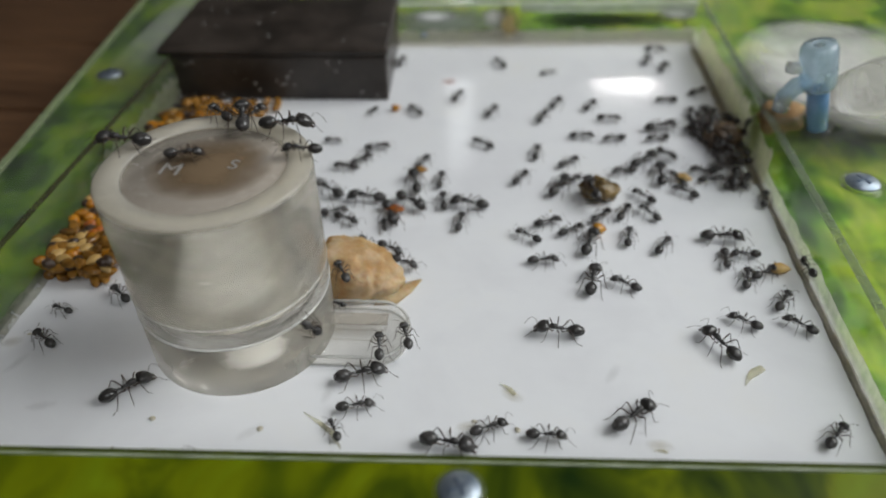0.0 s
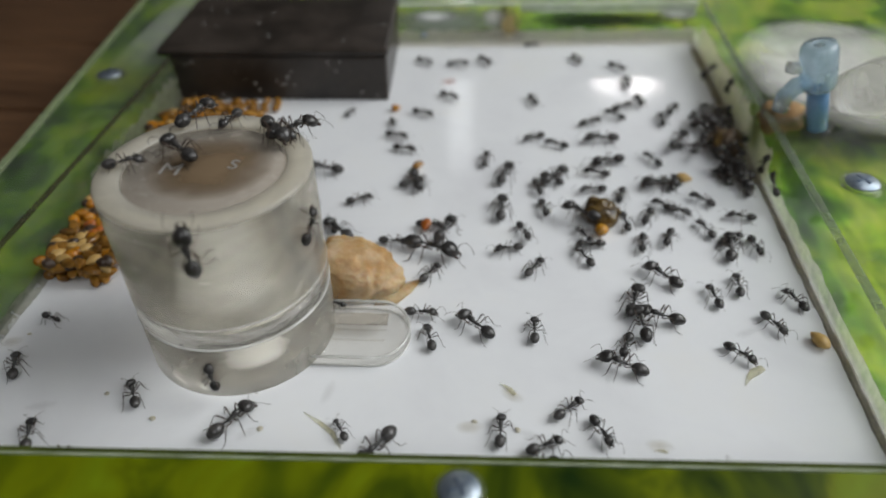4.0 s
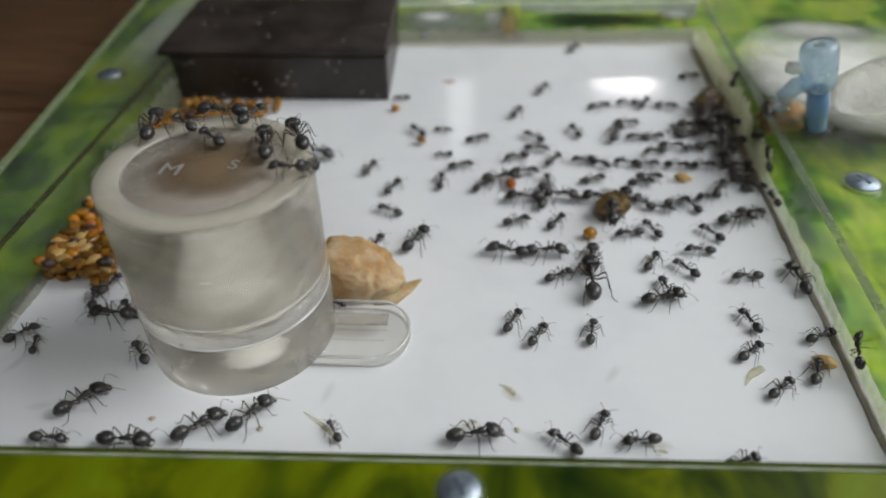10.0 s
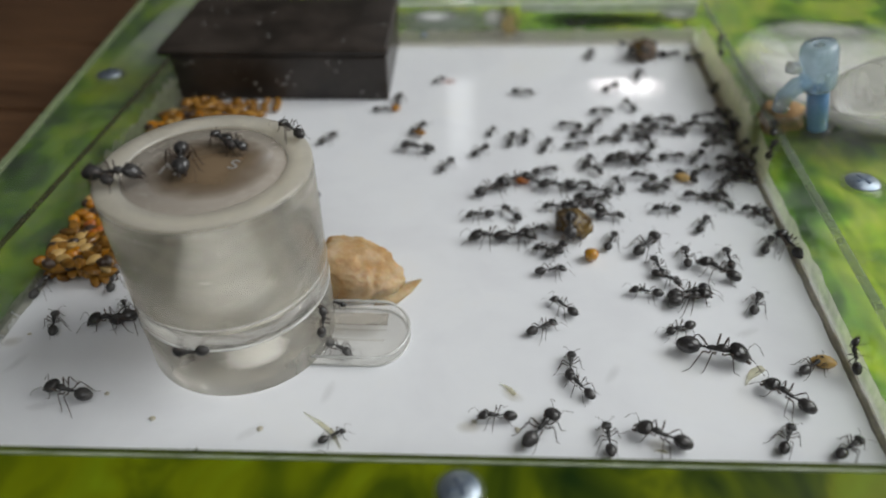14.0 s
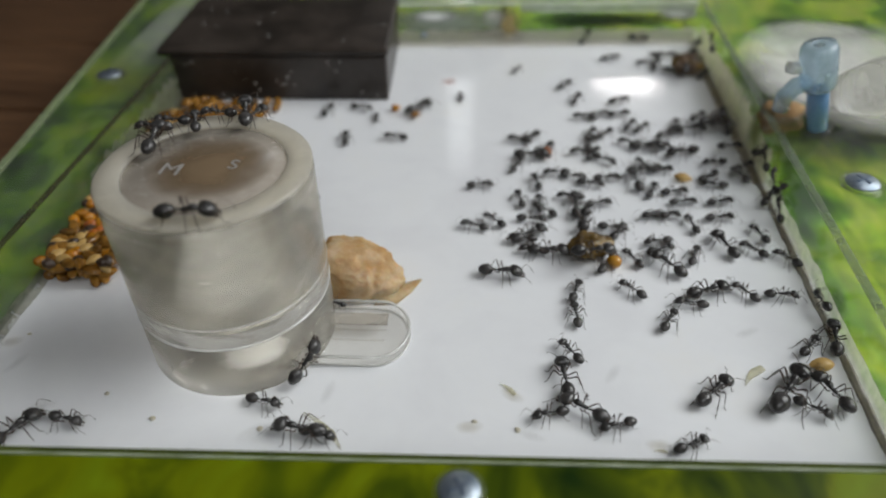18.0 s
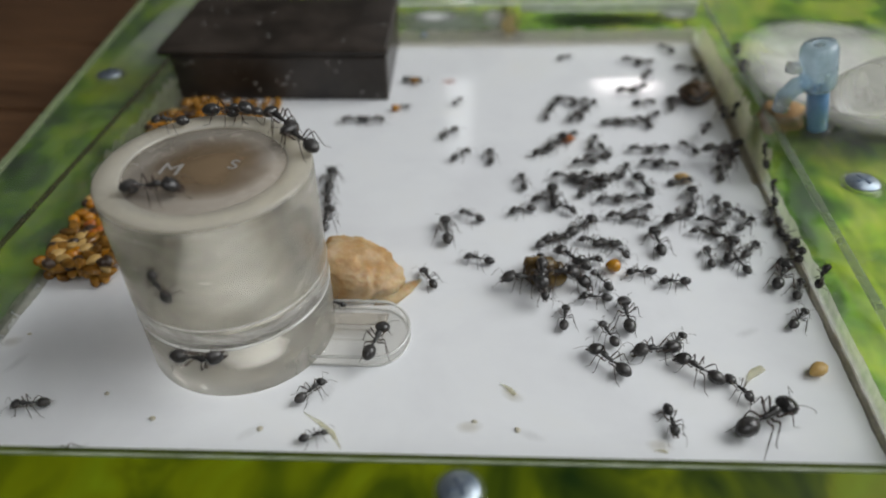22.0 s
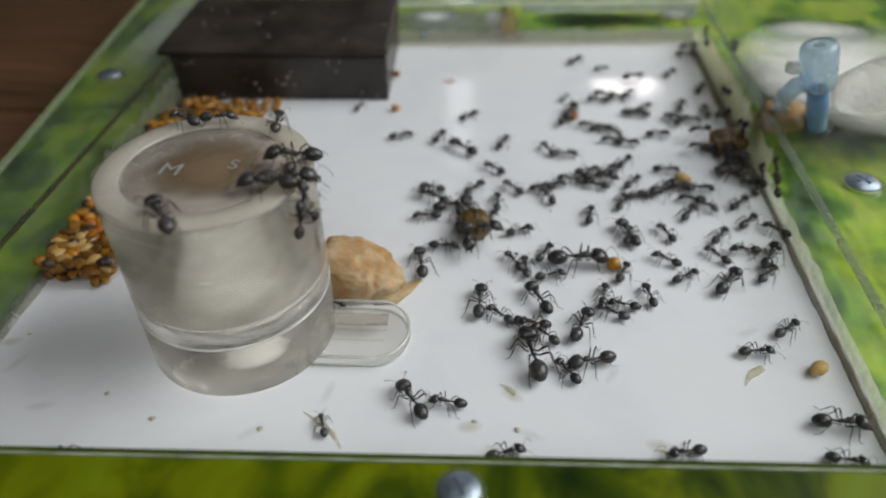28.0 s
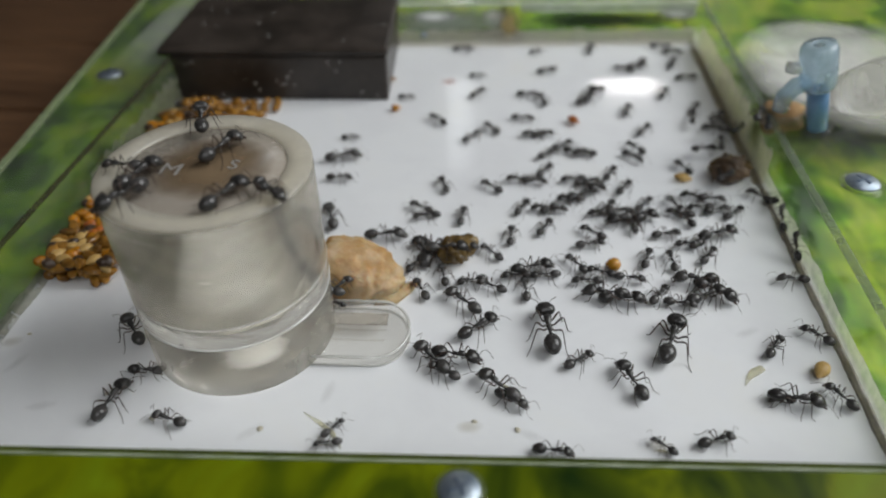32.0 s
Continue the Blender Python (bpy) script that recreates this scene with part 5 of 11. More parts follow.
    crawl("s", (0, -24.3, 68.4, 125), (1, -23.5, 68.7, 125), (2, -23.1, 69.1, 125), (3, -23, 68.7, 125), (6, -24, 67.6, 126), (7, -24.2, 69, 125), (8, -24.1, 67.9, 126), (9, -24.3, 68.3, 125), (10, -24.3, 68.1, 126), (11, -24.2, 67.6, 126), (12, -24.2, 67.6, 41), (13, -24.2, 66.8, 41), (14, -24.2, 67, 41), (17, -30, 59.9, 0), (18, -30, 59.9, 0), (19, -34.1, 64.9, 43), (20, -26.8, 66.8, 42), (21, -27.2, 66.5, 42), (22, -27.2, 66.8, 4), (23, -27, 67, -176), (24, -26.8, 67, 152), (25, -26.9, 67.4, 126), (28, -26.3, 69.1, 102), (29, -25.5, 68.6, 75), (30, -25.5, 68.6, 75), (31, -24.5, 69, 42), (32, -24.4, 68.6, 42))
    crawl("s", (0, -82.7, 92.3, 153), (1, -88.5, 101.5, -176), (2, -90, 105.3, -176), (3, -85.3, 90.2, -176), (6, -78.2, 88.4, -176), (7, -69.7, 96.9, 4), (8, -80.4, 92.9, 152), (9, -83.8, 91.1, 118), (10, -83, 83, 119), (11, -77.9, 64.2, 121), (12, -63.9, 86, 4), (13, -69.6, 92.9, 152), (14, -70.5, 93.6, 114), (17, -48.6, 64.5, 45), (18, -37, 59.7, 180), (19, -37, 59.7, 180), (20, -37, 59.7, 180), (21, -37, 59.7, 180), (22, -37, 59.7, 180), (23, -37, 59.7, 180), (24, -37, 59.7, 180), (25, -37, 59.7, 180), (28, -37, 59.7, 180), (29, -37, 59.7, 180), (30, -37, 59.7, 180), (31, -25.2, 66.1, -176), (32, -24.9, 65.6, -176))
    crawl("s", (0, -24.1, 123.2, -82), (1, -26.1, 120, 4), (2, -34.4, 121, 144), (3, -34.7, 119.4, -176), (6, -37.2, 128.3, -176), (7, -36.2, 126.6, 102), (8, -44, 126, 0), (9, -44, 126, 0), (10, -44, 126, 0), (11, -44, 126, 0), (12, -44, 126, 0), (13, -44, 126, 0), (14, -44, 126, 0), (17, -44, 126, 0), (18, -44, 126, 0), (19, -44, 126, 0), (20, -44, 126, 0), (21, -44, 126, 0), (22, -44, 126, 0), (23, -44, 126, 0), (24, -32.2, 118.9, 51), (25, -29.7, 119.3, 50), (28, -44, 126, 0), (29, -32.8, 129.1, 4), (30, -28.6, 139.8, 53), (31, -56.9, 172.7, 60), (32, -38.6, 160.8, 4))
    crawl("l", (0, -22.1, 79.7, 4), (1, -23.6, 75.8, 101), (2, -35.9, 70.8, 44), (3, -44.6, 63.8, -176), (6, -40.8, 74.4, 16, 5.4, 90, -79), (7, -42.7, 73.9, 9, 6.5, 90, -33), (8, -45.9, 73.7, -1, 4.4, 90, -39), (9, -41.8, 74.1, 13, 4.2, 90, -79), (10, -46.4, 67, 40), (11, -62.3, 69, 4), (12, -66.5, 73.7, 154), (13, -71.9, 83.9, 116), (14, -67.2, 90.1, 4), (17, -29.9, 84.3, -112, 8, -90, -73), (18, -32.5, 79.9, 51, 4.5, 90, -43), (19, -37.1, 75.9, 30, 9.3, 90, -17), (20, -42.1, 74, 12, 11.2, 90, 8), (21, -44.4, 73.7, 4, 12.9, 90, 0), (22, -45.9, 73.7, -1, 12.3, 90, -6), (23, -49.2, 74.1, 167, 11.4, -90, 18), (24, -65, 85.1, 4), (25, -58, 119, 180), (28, -58, 119, 180), (29, -90, 149.4, -176), (30, -74.2, 99.1, 114), (31, -90, 136.3, -176), (32, -38.8, 150.4, 4))
    crawl("m", (0, -21.6, 73.1, 4), (1, -42.7, 63.2, -176), (2, -47.5, 66.4, 154), (3, -57, 67.7, 155), (6, -67.4, 87, 91), (7, -68, 83.1, 115), (8, -78.4, 82.6, 135), (9, -62.7, 82.4, 113), (10, -62.5, 82.1, 132), (11, -61, 79.5, 113), (12, -62.5, 82.1, 113), (13, -66.4, 88.1, -176), (14, -58, 112, 0), (17, -58, 112, 0), (18, -41.6, 105.3, 63, 36.1), (19, -43, 105.6, 63, 36.1), (20, -43, 105.6, 91, 36.1), (21, -51, 119, 0), (22, -51, 119, 0), (23, -51, 119, 0), (24, -47.7, 105.6, 141, 36.1), (25, -46.4, 105.8, -177, 36.1), (28, -36.6, 103, 60, 36.1), (29, -41.5, 137.8, 102), (30, -39.2, 138.3, 102), (31, -44, 145.6, 4), (32, -37.8, 141.2, 4))
    crawl("m", (0, 18.1, 151.8, 48), (1, 24.6, 149.1, 4), (2, 27.1, 147.2, 84), (3, 26.4, 147.2, 68), (6, 19.7, 148, 4), (7, 18.4, 148.7, -176), (8, 27.6, 152.4, -176), (9, 21.4, 153.3, 103), (10, 22.1, 152.8, -176), (11, 24.1, 143.3, 85), (12, 21.4, 143.1, -176), (13, 25.1, 147.1, 4), (14, 23.9, 149.5, -48), (17, 21.9, 150.7, -48), (18, 14.8, 146.9, -176), (19, 14.9, 147.7, 4), (20, 16.9, 147.8, 4), (21, 13.4, 145.1, 4), (22, 6.6, 142.1, 90), (23, -12, 137.3, -176), (24, -22.4, 137.8, 79), (25, -12.7, 137.3, -176), (28, -14.8, 138.3, -176), (29, -13.7, 140.8, -176), (30, -15.4, 152.3, 112), (31, -15.7, 148.3, 95), (32, -12.2, 139.7, 95))
    crawl("m", (0, -11.8, 185.7, 55), (1, -30.4, 195.1, 112), (2, -29.4, 187.7, 97), (3, -18.8, 190.1, 95), (6, -2.5, 174.8, 4), (7, 8.3, 171.3, 4), (8, 15.9, 171.8, 50), (9, 9.9, 174.6, 131), (10, 20.7, 167.5, 103), (11, 25.3, 166.3, -176), (12, 28.9, 165, -176), (13, 26.9, 167.9, -176), (14, 22.3, 166.1, 4), (17, 24.7, 167.7, -176), (18, 8.9, 163.8, 50), (19, -18.2, 174.5, 4), (20, -18.8, 165, 54), (21, -18.2, 174.5, 55), (22, -12.7, 164.4, 53), (23, -18.4, 154, 79), (24, -29.5, 165.5, 56), (25, -18.3, 159.7, -176), (28, -15.1, 162.3, 79), (29, -8.4, 155.5, -129), (30, -5.5, 154.3, -176), (31, -14.9, 163.8, 79), (32, -16.3, 171.4, 134))
    crawl("s", (0, 14.8, 203.5, 3), (1, 6.2, 215.5, 3), (2, 9.8, 220.3, 3), (3, 9.9, 224.9, 3), (6, 10.8, 223.4, 55), (7, 3.4, 222.2, 56), (8, -1.9, 211.6, 56), (9, -25.5, 197.9, 58), (10, -28.1, 184.1, -177), (11, -27.1, 182.4, 82), (12, -28.1, 197.8, 83), (13, -30.5, 178.1, 3), (14, -32.8, 176.9, 3), (17, -30, 169, 82), (18, -33.6, 171.9, 99), (19, -33.7, 172.5, 99), (20, -32.7, 170.9, 99), (21, -33.7, 172.5, 99), (22, -27.1, 178.5, 3), (23, -32.4, 169.4, 83), (24, -49.5, 175.9, -177), (25, -34.8, 169.2, 57), (28, -39.2, 178, 59), (29, -20.3, 185.2, 56), (30, -7.3, 175.7, 133), (31, -22, 188.7, 3), (32, -26.5, 184.8, 3))
    crawl("m", (0, 58.6, 155.8, 128), (1, 59.5, 157.1, 94), (2, 58.9, 154.4, 94), (3, 58.9, 154.4, 94), (6, 60.6, 154.6, 167), (7, 60.4, 146.5, 8), (8, 61.1, 153.3, 64), (9, 53.2, 156.7, 4), (10, 56.4, 155.5, -83), (11, 54.2, 158.1, 126), (12, 54.1, 160.9, -55), (13, 51.2, 160.7, 64), (14, 50.4, 156.5, 44), (17, 48.3, 159.9, 4), (18, 36.5, 151.7, 129), (19, 34.4, 151.5, -50), (20, 30.4, 152.6, 4), (21, 31.4, 155.3, 46), (22, 25.1, 154.9, -176), (23, 24.1, 160.4, 102), (24, 10.6, 156.7, 73), (25, 20.2, 145.5, 47), (28, 17.4, 155.8, 4), (29, -4, 172.8, 77), (30, 0.7, 168.7, 52), (31, -2.3, 166.7, 133), (32, -1.5, 167.6, 133))
    crawl("m", (0, 12.2, 174.8, 51), (1, 13.5, 167, 4), (2, 10.5, 166.2, -176), (3, 11.2, 164.8, 132), (6, 5.7, 160.6, 90), (7, 0.8, 163.3, -176), (8, 7.5, 163.7, 74), (9, 8.2, 166.1, 4), (10, 9.7, 163.8, 132), (11, 11.9, 164, 132), (12, 14.9, 164.1, 131), (13, 14.9, 164.1, 88), (14, 7.5, 163.7, 74), (17, 5.2, 165.9, 4), (18, 6, 162.1, -176), (19, 8.1, 153.8, -176), (20, 12.5, 158.2, -176), (21, 11.7, 156.8, -131), (22, 11.7, 156.8, -131), (23, -1.3, 158.2, 4), (24, 3.8, 156.3, 50), (25, -3.6, 161.5, 51), (28, 1.6, 160.4, 51), (29, -5, 160, 51), (30, -2.1, 161.6, 134), (31, -9, 164.7, 93), (32, -6.6, 162.8, 52))
    crawl("m", (0, 53.8, 171.5, -73, 2.6), (1, 55.5, 168.6, -45, 2.6), (2, 58.8, 165.6, 19, 2.6), (3, 57.8, 165.4, -128, 2.6), (6, 56.3, 172.7, -91, 2.6), (7, 57.9, 172.2, 118, 2.6), (8, 48.8, 170.8, -176), (9, 43.5, 175.1, -176), (10, 47.8, 169.2, 125), (11, 47.9, 178.6, 124), (12, 42.7, 179.9, 4), (13, 31.9, 172.8, 4), (14, 26.4, 171.4, 70), (17, 25.7, 180.5, -177), (18, 22.2, 186.1, 51), (19, 15.6, 183.3, 129), (20, 14.9, 185, -177), (21, 14.5, 174.9, -176), (22, 13.8, 176.5, 73), (23, 13.9, 178.1, 51), (24, 7.6, 172.9, 51), (25, 14.6, 178.2, -176), (28, 18.3, 173.5, -130), (29, 0.4, 188.2, 54), (30, 10.8, 179.6, 51), (31, 6, 171.2, 4), (32, 6.8, 173.8, 4))
    crawl("m", (0, -90, 178, 142), (1, -90, 171.1, 143), (2, -90, 171.8, 144), (3, -90, 169.1, 144), (6, -90, 158.2, -176), (7, -34.4, 151.1, 83), (8, -33.2, 131.3, 4), (9, -29, 133.9, 52), (10, -31, 146, 82), (11, -31, 155.5, 55), (12, -38, 170.1, -176), (13, -21.8, 164.8, -176), (14, -28.7, 182.3, 97), (17, -24.3, 186.7, 57), (18, -38.5, 177.2, 3), (19, -35.5, 178, 98), (20, -32.3, 202.9, 98), (21, -30.4, 195.1, 112), (22, -26.1, 195.3, 3), (23, -7.7, 221.6, 3), (24, -18.2, 202.4, 3), (25, -15.6, 203.7, 3), (28, -8, 174.1, 53), (29, -7.9, 188.8, 3), (30, 2, 186.5, -177), (31, -2.9, 186.2, 92), (32, -6.2, 187.8, 54))
    crawl("s", (0, -42.8, 159, 4), (1, -46.4, 160.3, -176), (2, -49.6, 160.7, 86), (3, -42, 174.7, 85), (6, -39.8, 173.8, 4), (7, -33.1, 178, -177), (8, -22.5, 171, -176), (9, -19.4, 170.6, 4), (10, -14.4, 166.4, 4), (11, -20.8, 164.9, 136), (12, -20.4, 165.5, 4), (13, -15.3, 168.3, 54), (14, -18, 196.4, 57), (17, -22.8, 214.7, 3), (18, -11, 185.8, 108), (19, -26.9, 187.8, -177), (20, -23.8, 189.8, 57), (21, -24.1, 192.4, 57), (22, -11.7, 182.9, 79), (23, -2.7, 181.7, 53), (24, -0.3, 181.9, 53), (25, 4.4, 188.5, 53), (28, 19, 187, 51), (29, -4.5, 211.4, 3), (30, -14.8, 204.6, 3), (31, -0.9, 207.4, 3), (32, -6.7, 200.2, 3))
    crawl("m", (0, 30.7, 164.3, -176), (1, 28.1, 165, 129), (2, 27, 168.5, 129), (3, 23.1, 172.2, 129), (6, 30.5, 174.3, -176), (7, 31.8, 172.2, -176), (8, 32, 166.7, 4), (9, 29.4, 163, 4), (10, 40.6, 165.8, 4), (11, 38.2, 164.1, 4), (12, 39.1, 170.1, 68), (13, 32.5, 165.2, -176), (14, 32.7, 166.7, 47), (17, 30.8, 169.6, 48), (18, 24.6, 166.2, 70), (19, 18.3, 173.5, 4), (20, 18, 183.4, 3), (21, 18.9, 185.2, 3), (22, 18.9, 185.2, 3), (23, 17.4, 186.9, -177), (24, 17.1, 181.7, 51), (25, 17.1, 180, 51), (28, 24.9, 170.8, -176), (29, 22.6, 180.3, -177), (30, 23.2, 178.7, -130), (31, 15.4, 178.2, 4), (32, 12.5, 184.8, 104))
    crawl("m", (0, 55.5, 161.1, 102), (1, 51.1, 163.5, 65), (2, 54.6, 166, -90), (3, 59.5, 162.9, -139), (6, 53.2, 156.7, -54), (7, 53.9, 156.7, 78), (8, 51.4, 157.9, 44), (9, 39.5, 157.7, 4), (10, 50.5, 160.6, -176), (11, 54.6, 159.8, 171), (12, 62.3, 165.7, 63), (13, 61.2, 164.2, 4), (14, 59.3, 167, -175), (17, 50.6, 164.9, -176), (18, 44.5, 167.5, 46), (19, 42, 170.3, -54), (20, 41.2, 174.9, -176), (21, 43, 176.7, -176), (22, 48.7, 183.6, -100), (23, 50, 182, 3), (24, 49.5, 183.6, 47), (25, 39.9, 176.5, 4), (28, 40.6, 181.4, 48), (29, 36.3, 191.6, 83), (30, 31.8, 195, 125), (31, 9.4, 191.8, 75), (32, 8.5, 188.1, 3))
    crawl("m", (0, 57.1, 173.3, 61), (1, 58.2, 178.6, 36), (2, 57.7, 173.3, 168), (3, 53.1, 172.7, -18), (6, 59.3, 171.4, 35), (7, 62.4, 174.3, 147), (8, 61.8, 173, 17), (9, 62.3, 172.3, -143), (10, 62.3, 178.9, -96), (11, 64, 178.1, 90, 8.8, -90, -44), (12, 65.2, 192, 77, 13.4), (13, 61.1, 180.6, 94), (14, 24.2, 229.2, 4, 7.1, 90, 1), (17, 18, 219.3, 54), (18, 27.5, 229.4, 4, 2.3, 90, -66), (19, 35.9, 227.1, 3), (20, 30.1, 213.4, 85), (21, 35.2, 211.6, 3), (22, 44.5, 203.4, 50), (23, 47, 197.8, 49), (24, 46.2, 209.5, -177), (25, 45.3, 203.4, 96), (28, 40.1, 201.8, 3), (29, 30.2, 204.5, 52), (30, 25.3, 195.2, 3), (31, 25.9, 192.8, 3), (32, 14.4, 204.3, 3))
    crawl("m", (0, -1.8, 177.2, 76), (1, -5.7, 194.6, 78), (2, -4.3, 194.7, 55), (3, -14.1, 207.5, 3), (6, -10.6, 208.3, 3), (7, -16, 196.6, 80), (8, -13.4, 179.8, 3), (9, -3.9, 169, -176), (10, 5.2, 176.9, 52), (11, -0.9, 171.4, 4), (12, 12.2, 174.1, 4), (13, 19, 172, -176), (14, 19.6, 170.5, -176), (17, 28.9, 172.6, 128), (18, 23.8, 175.5, -176), (19, 13.7, 172.6, -176), (20, 12.1, 172.5, -176), (21, 19.2, 162.9, 49), (22, 18.5, 164.4, 49), (23, 5.2, 170.2, 75), (24, 3.7, 166.4, 51), (25, 3.7, 173.2, 52), (28, -0.3, 147.7, 136), (29, -1.8, 151.8, 50), (30, -4.8, 154.9, 4), (31, -7.8, 144.9, 4), (32, -0.8, 139.7, 137))
    crawl("l", (0, 15.2, 140.6, 47), (1, 14.6, 141.8, -176), (2, 13.9, 133.1, 46, 3.5), (3, 12.6, 142.9, 4), (6, 18.4, 149.6, 132), (7, 8.8, 155.7, 133), (8, 7.9, 146.3, 48), (9, 11.3, 145.3, -176), (10, 11.1, 135.7, 71), (11, 16.2, 134.9, -176), (12, 18.8, 135, -176), (13, 13.6, 133.6, -176), (14, 15.2, 140.6, -176), (17, 17.6, 136.1, 87), (18, 18.6, 132.8, 86), (19, 14, 129.2, -176), (20, 10.9, 130.1, -176), (21, 12.2, 131.2, -92), (22, 19.3, 124.7, 44), (23, 24.9, 119.7, 4), (24, 19.5, 118.4, 4), (25, 8.2, 121.9, 4), (28, -9.6, 130.9, 4), (29, -5.2, 120.8, 4, 1.4), (30, -9.8, 117.3, 47), (31, -10.6, 120.3, 4), (32, -23.4, 119, 4))
    crawl("m", (0, -44, 119, 0), (1, -44, 119, 0), (2, -44, 119, 0), (3, -44, 119, 0), (6, -44, 119, 0), (7, -44, 119, 0), (8, -44, 119, 0), (9, -36.1, 123.8, 120), (10, -44, 119, 0), (11, -44, 119, 0), (12, -44, 119, 0), (13, -44, 119, 0), (14, -44, 119, 0), (17, -44, 119, 0), (18, -44, 119, 0), (19, -44, 119, 0), (20, -44, 119, 0), (21, -44, 119, 0), (22, -44, 119, 0), (23, -26.8, 120.3, 143), (24, -24.9, 124.6, 142), (25, -9, 123.1, 48), (28, -15, 127, -176), (29, -11.1, 126.1, -176), (30, -10.5, 126.2, -176), (31, -16.5, 122.6, 96), (32, -15, 127, -176))
    crawl("m", (0, -90, 174.3, -177), (1, -90, 167.8, -176), (2, -90, 152.3, -176), (3, -48, 170, 59), (6, -90, 148.2, 4), (7, -90, 144.1, 147), (8, -90, 128.3, 4), (9, -90, 134.1, 148), (10, -90, 136.4, 116), (11, -90, 135.2, 117), (12, -90, 154, 146), (13, -90, 153.8, 67), (14, -90, 149.6, -176), (17, -90, 158.3, -176), (18, -39.7, 159.8, 101), (19, -29.3, 153.8, -176), (20, -29.6, 150.5, -176), (21, -37.9, 160.8, -42), (22, -34.1, 170.3, 4), (23, -40.3, 157.7, 139), (24, -37.8, 159.9, 56), (25, -37.8, 148.2, 4), (28, -25.3, 162.2, 4), (29, -42.4, 146.6, 118), (30, -25, 143.8, 4), (31, -18, 143, 78), (32, -16.6, 130.1, 140))
    crawl("m", (0, -28.4, 99.7, 121, 6.2), (1, -29.3, 93.7, 80, 6.2), (2, -20.7, 94.3, 99, 2.7), (3, -15.8, 96.2, 45), (6, -5.4, 95.1, -36), (7, 5.5, 98.9, 42), (8, 1, 109.8, 141), (9, -3.8, 117.5, 46), (10, -24.9, 116.4, 79), (11, -16.8, 114.7, 143), (12, -4.4, 110.9, 93), (13, -4.6, 122.4, -106), (14, -3, 128.2, -176), (17, -5.6, 124.4, 4), (18, -4.1, 124.1, -176), (19, -9.5, 130.6, 75), (20, -2.6, 133.8, 74), (21, -3.1, 129.5, 139), (22, -4.9, 127.6, 139), (23, -5.6, 129.3, 4), (24, -16.2, 132.4, -176), (25, 0.2, 129, 4), (28, -1.1, 126.8, 47), (29, -6.9, 129.7, 4), (30, -5.6, 129.8, 48), (31, -13.7, 127, 4), (32, -7, 127.5, 75))
    crawl("l", (0, -19, 140.1, 96), (1, -15.1, 156.9, 4), (2, -17.6, 145.6, 78), (3, -19.8, 147.1, 96), (6, -16.6, 124.4, -176), (7, -41.5, 139.4, 142), (8, 0.7, 133.8, -176), (9, 3.9, 133.6, 72), (10, 7.2, 135.4, -176), (11, 9.9, 140.3, 72), (12, 3.8, 143.6, 4), (13, 3.9, 141.1, 4), (14, 4.5, 142.4, 4), (17, 0.8, 160.8, 51), (18, -22.5, 177.6, 56), (19, -23.9, 176.4, 56), (20, -21.5, 162.3, 4), (21, 13.1, 138.1, 88), (22, 13.7, 135.8, 88), (23, 13, 135.8, 88), (24, 8.7, 115.7, 109), (25, -2.6, 117.8, -176), (28, -7.2, 124.3, -86, 1), (29, -9.1, 124.5, -86), (30, -6.7, 125.7, 93), (31, -13.7, 120, -176), (32, -12.7, 116.2, -176))
    crawl("l", (0, 48.9, 123.3, 4), (1, 48.9, 122.3, 40), (2, 49.7, 120.4, -48), (3, 49.4, 116.6, 77), (6, 51.3, 127.5, 41), (7, 55.2, 128.8, 40), (8, 50.2, 117.6, 97), (9, 52.6, 130.7, -176), (10, 53.7, 130.1, 4), (11, 46.3, 115.5, 133), (12, 43.2, 101, 4), (13, 19, 60.8, 0), (14, 38.3, 103, 4), (17, 37.1, 108.7, 136), (18, 36.2, 113, 135), (19, 10.3, 107.7, -92), (20, 9, 103.7, 4, 1.2), (21, 7.7, 101.4, 4, 3.2), (22, 9.9, 104.5, -92, 3.5), (23, 4.6, 110.8, -176), (24, 0, 109.6, -176), (25, -0.6, 111.4, -176), (28, -5, 117.2, -87, 1.9), (29, -6.6, 113.5, -86, 3.2), (30, -6.2, 117.6, 4), (31, -8.4, 114.8, 4, 2.1), (32, -9.4, 112.5, 4, 2.3))
    crawl("l", (0, 22.3, 135.7, 104, 2.8), (1, 26.7, 114.2, -176), (2, 38.3, 105.9, 136), (3, 39.7, 104.7, 136), (6, 20.4, 122.3, 67), (7, 19.1, 113.7, 43), (8, 13.7, 121.9, 69), (9, 13.6, 118.9, 44), (10, 11.1, 115.9, 4), (11, 8.1, 114.8, 139), (12, 1.5, 124.1, 4), (13, 0.8, 126.2, 4), (14, 4.6, 120.3, 4), (17, 6.4, 113.7, -176), (18, 1.8, 108.5, 4), (19, 6.9, 112.1, -176, 0.6), (20, 3, 103, 43), (21, -2.6, 103.4, 92), (22, -10.1, 121.3, 94), (23, -12, 145, 51), (24, 12.2, 176.9, 51), (25, -8.2, 140.3, 50), (28, -13.7, 134, 139), (29, -10.4, 117.3, -176), (30, -13.8, 115.1, -176), (31, -12.1, 116.2, -85), (32, -14.3, 114.2, -84))
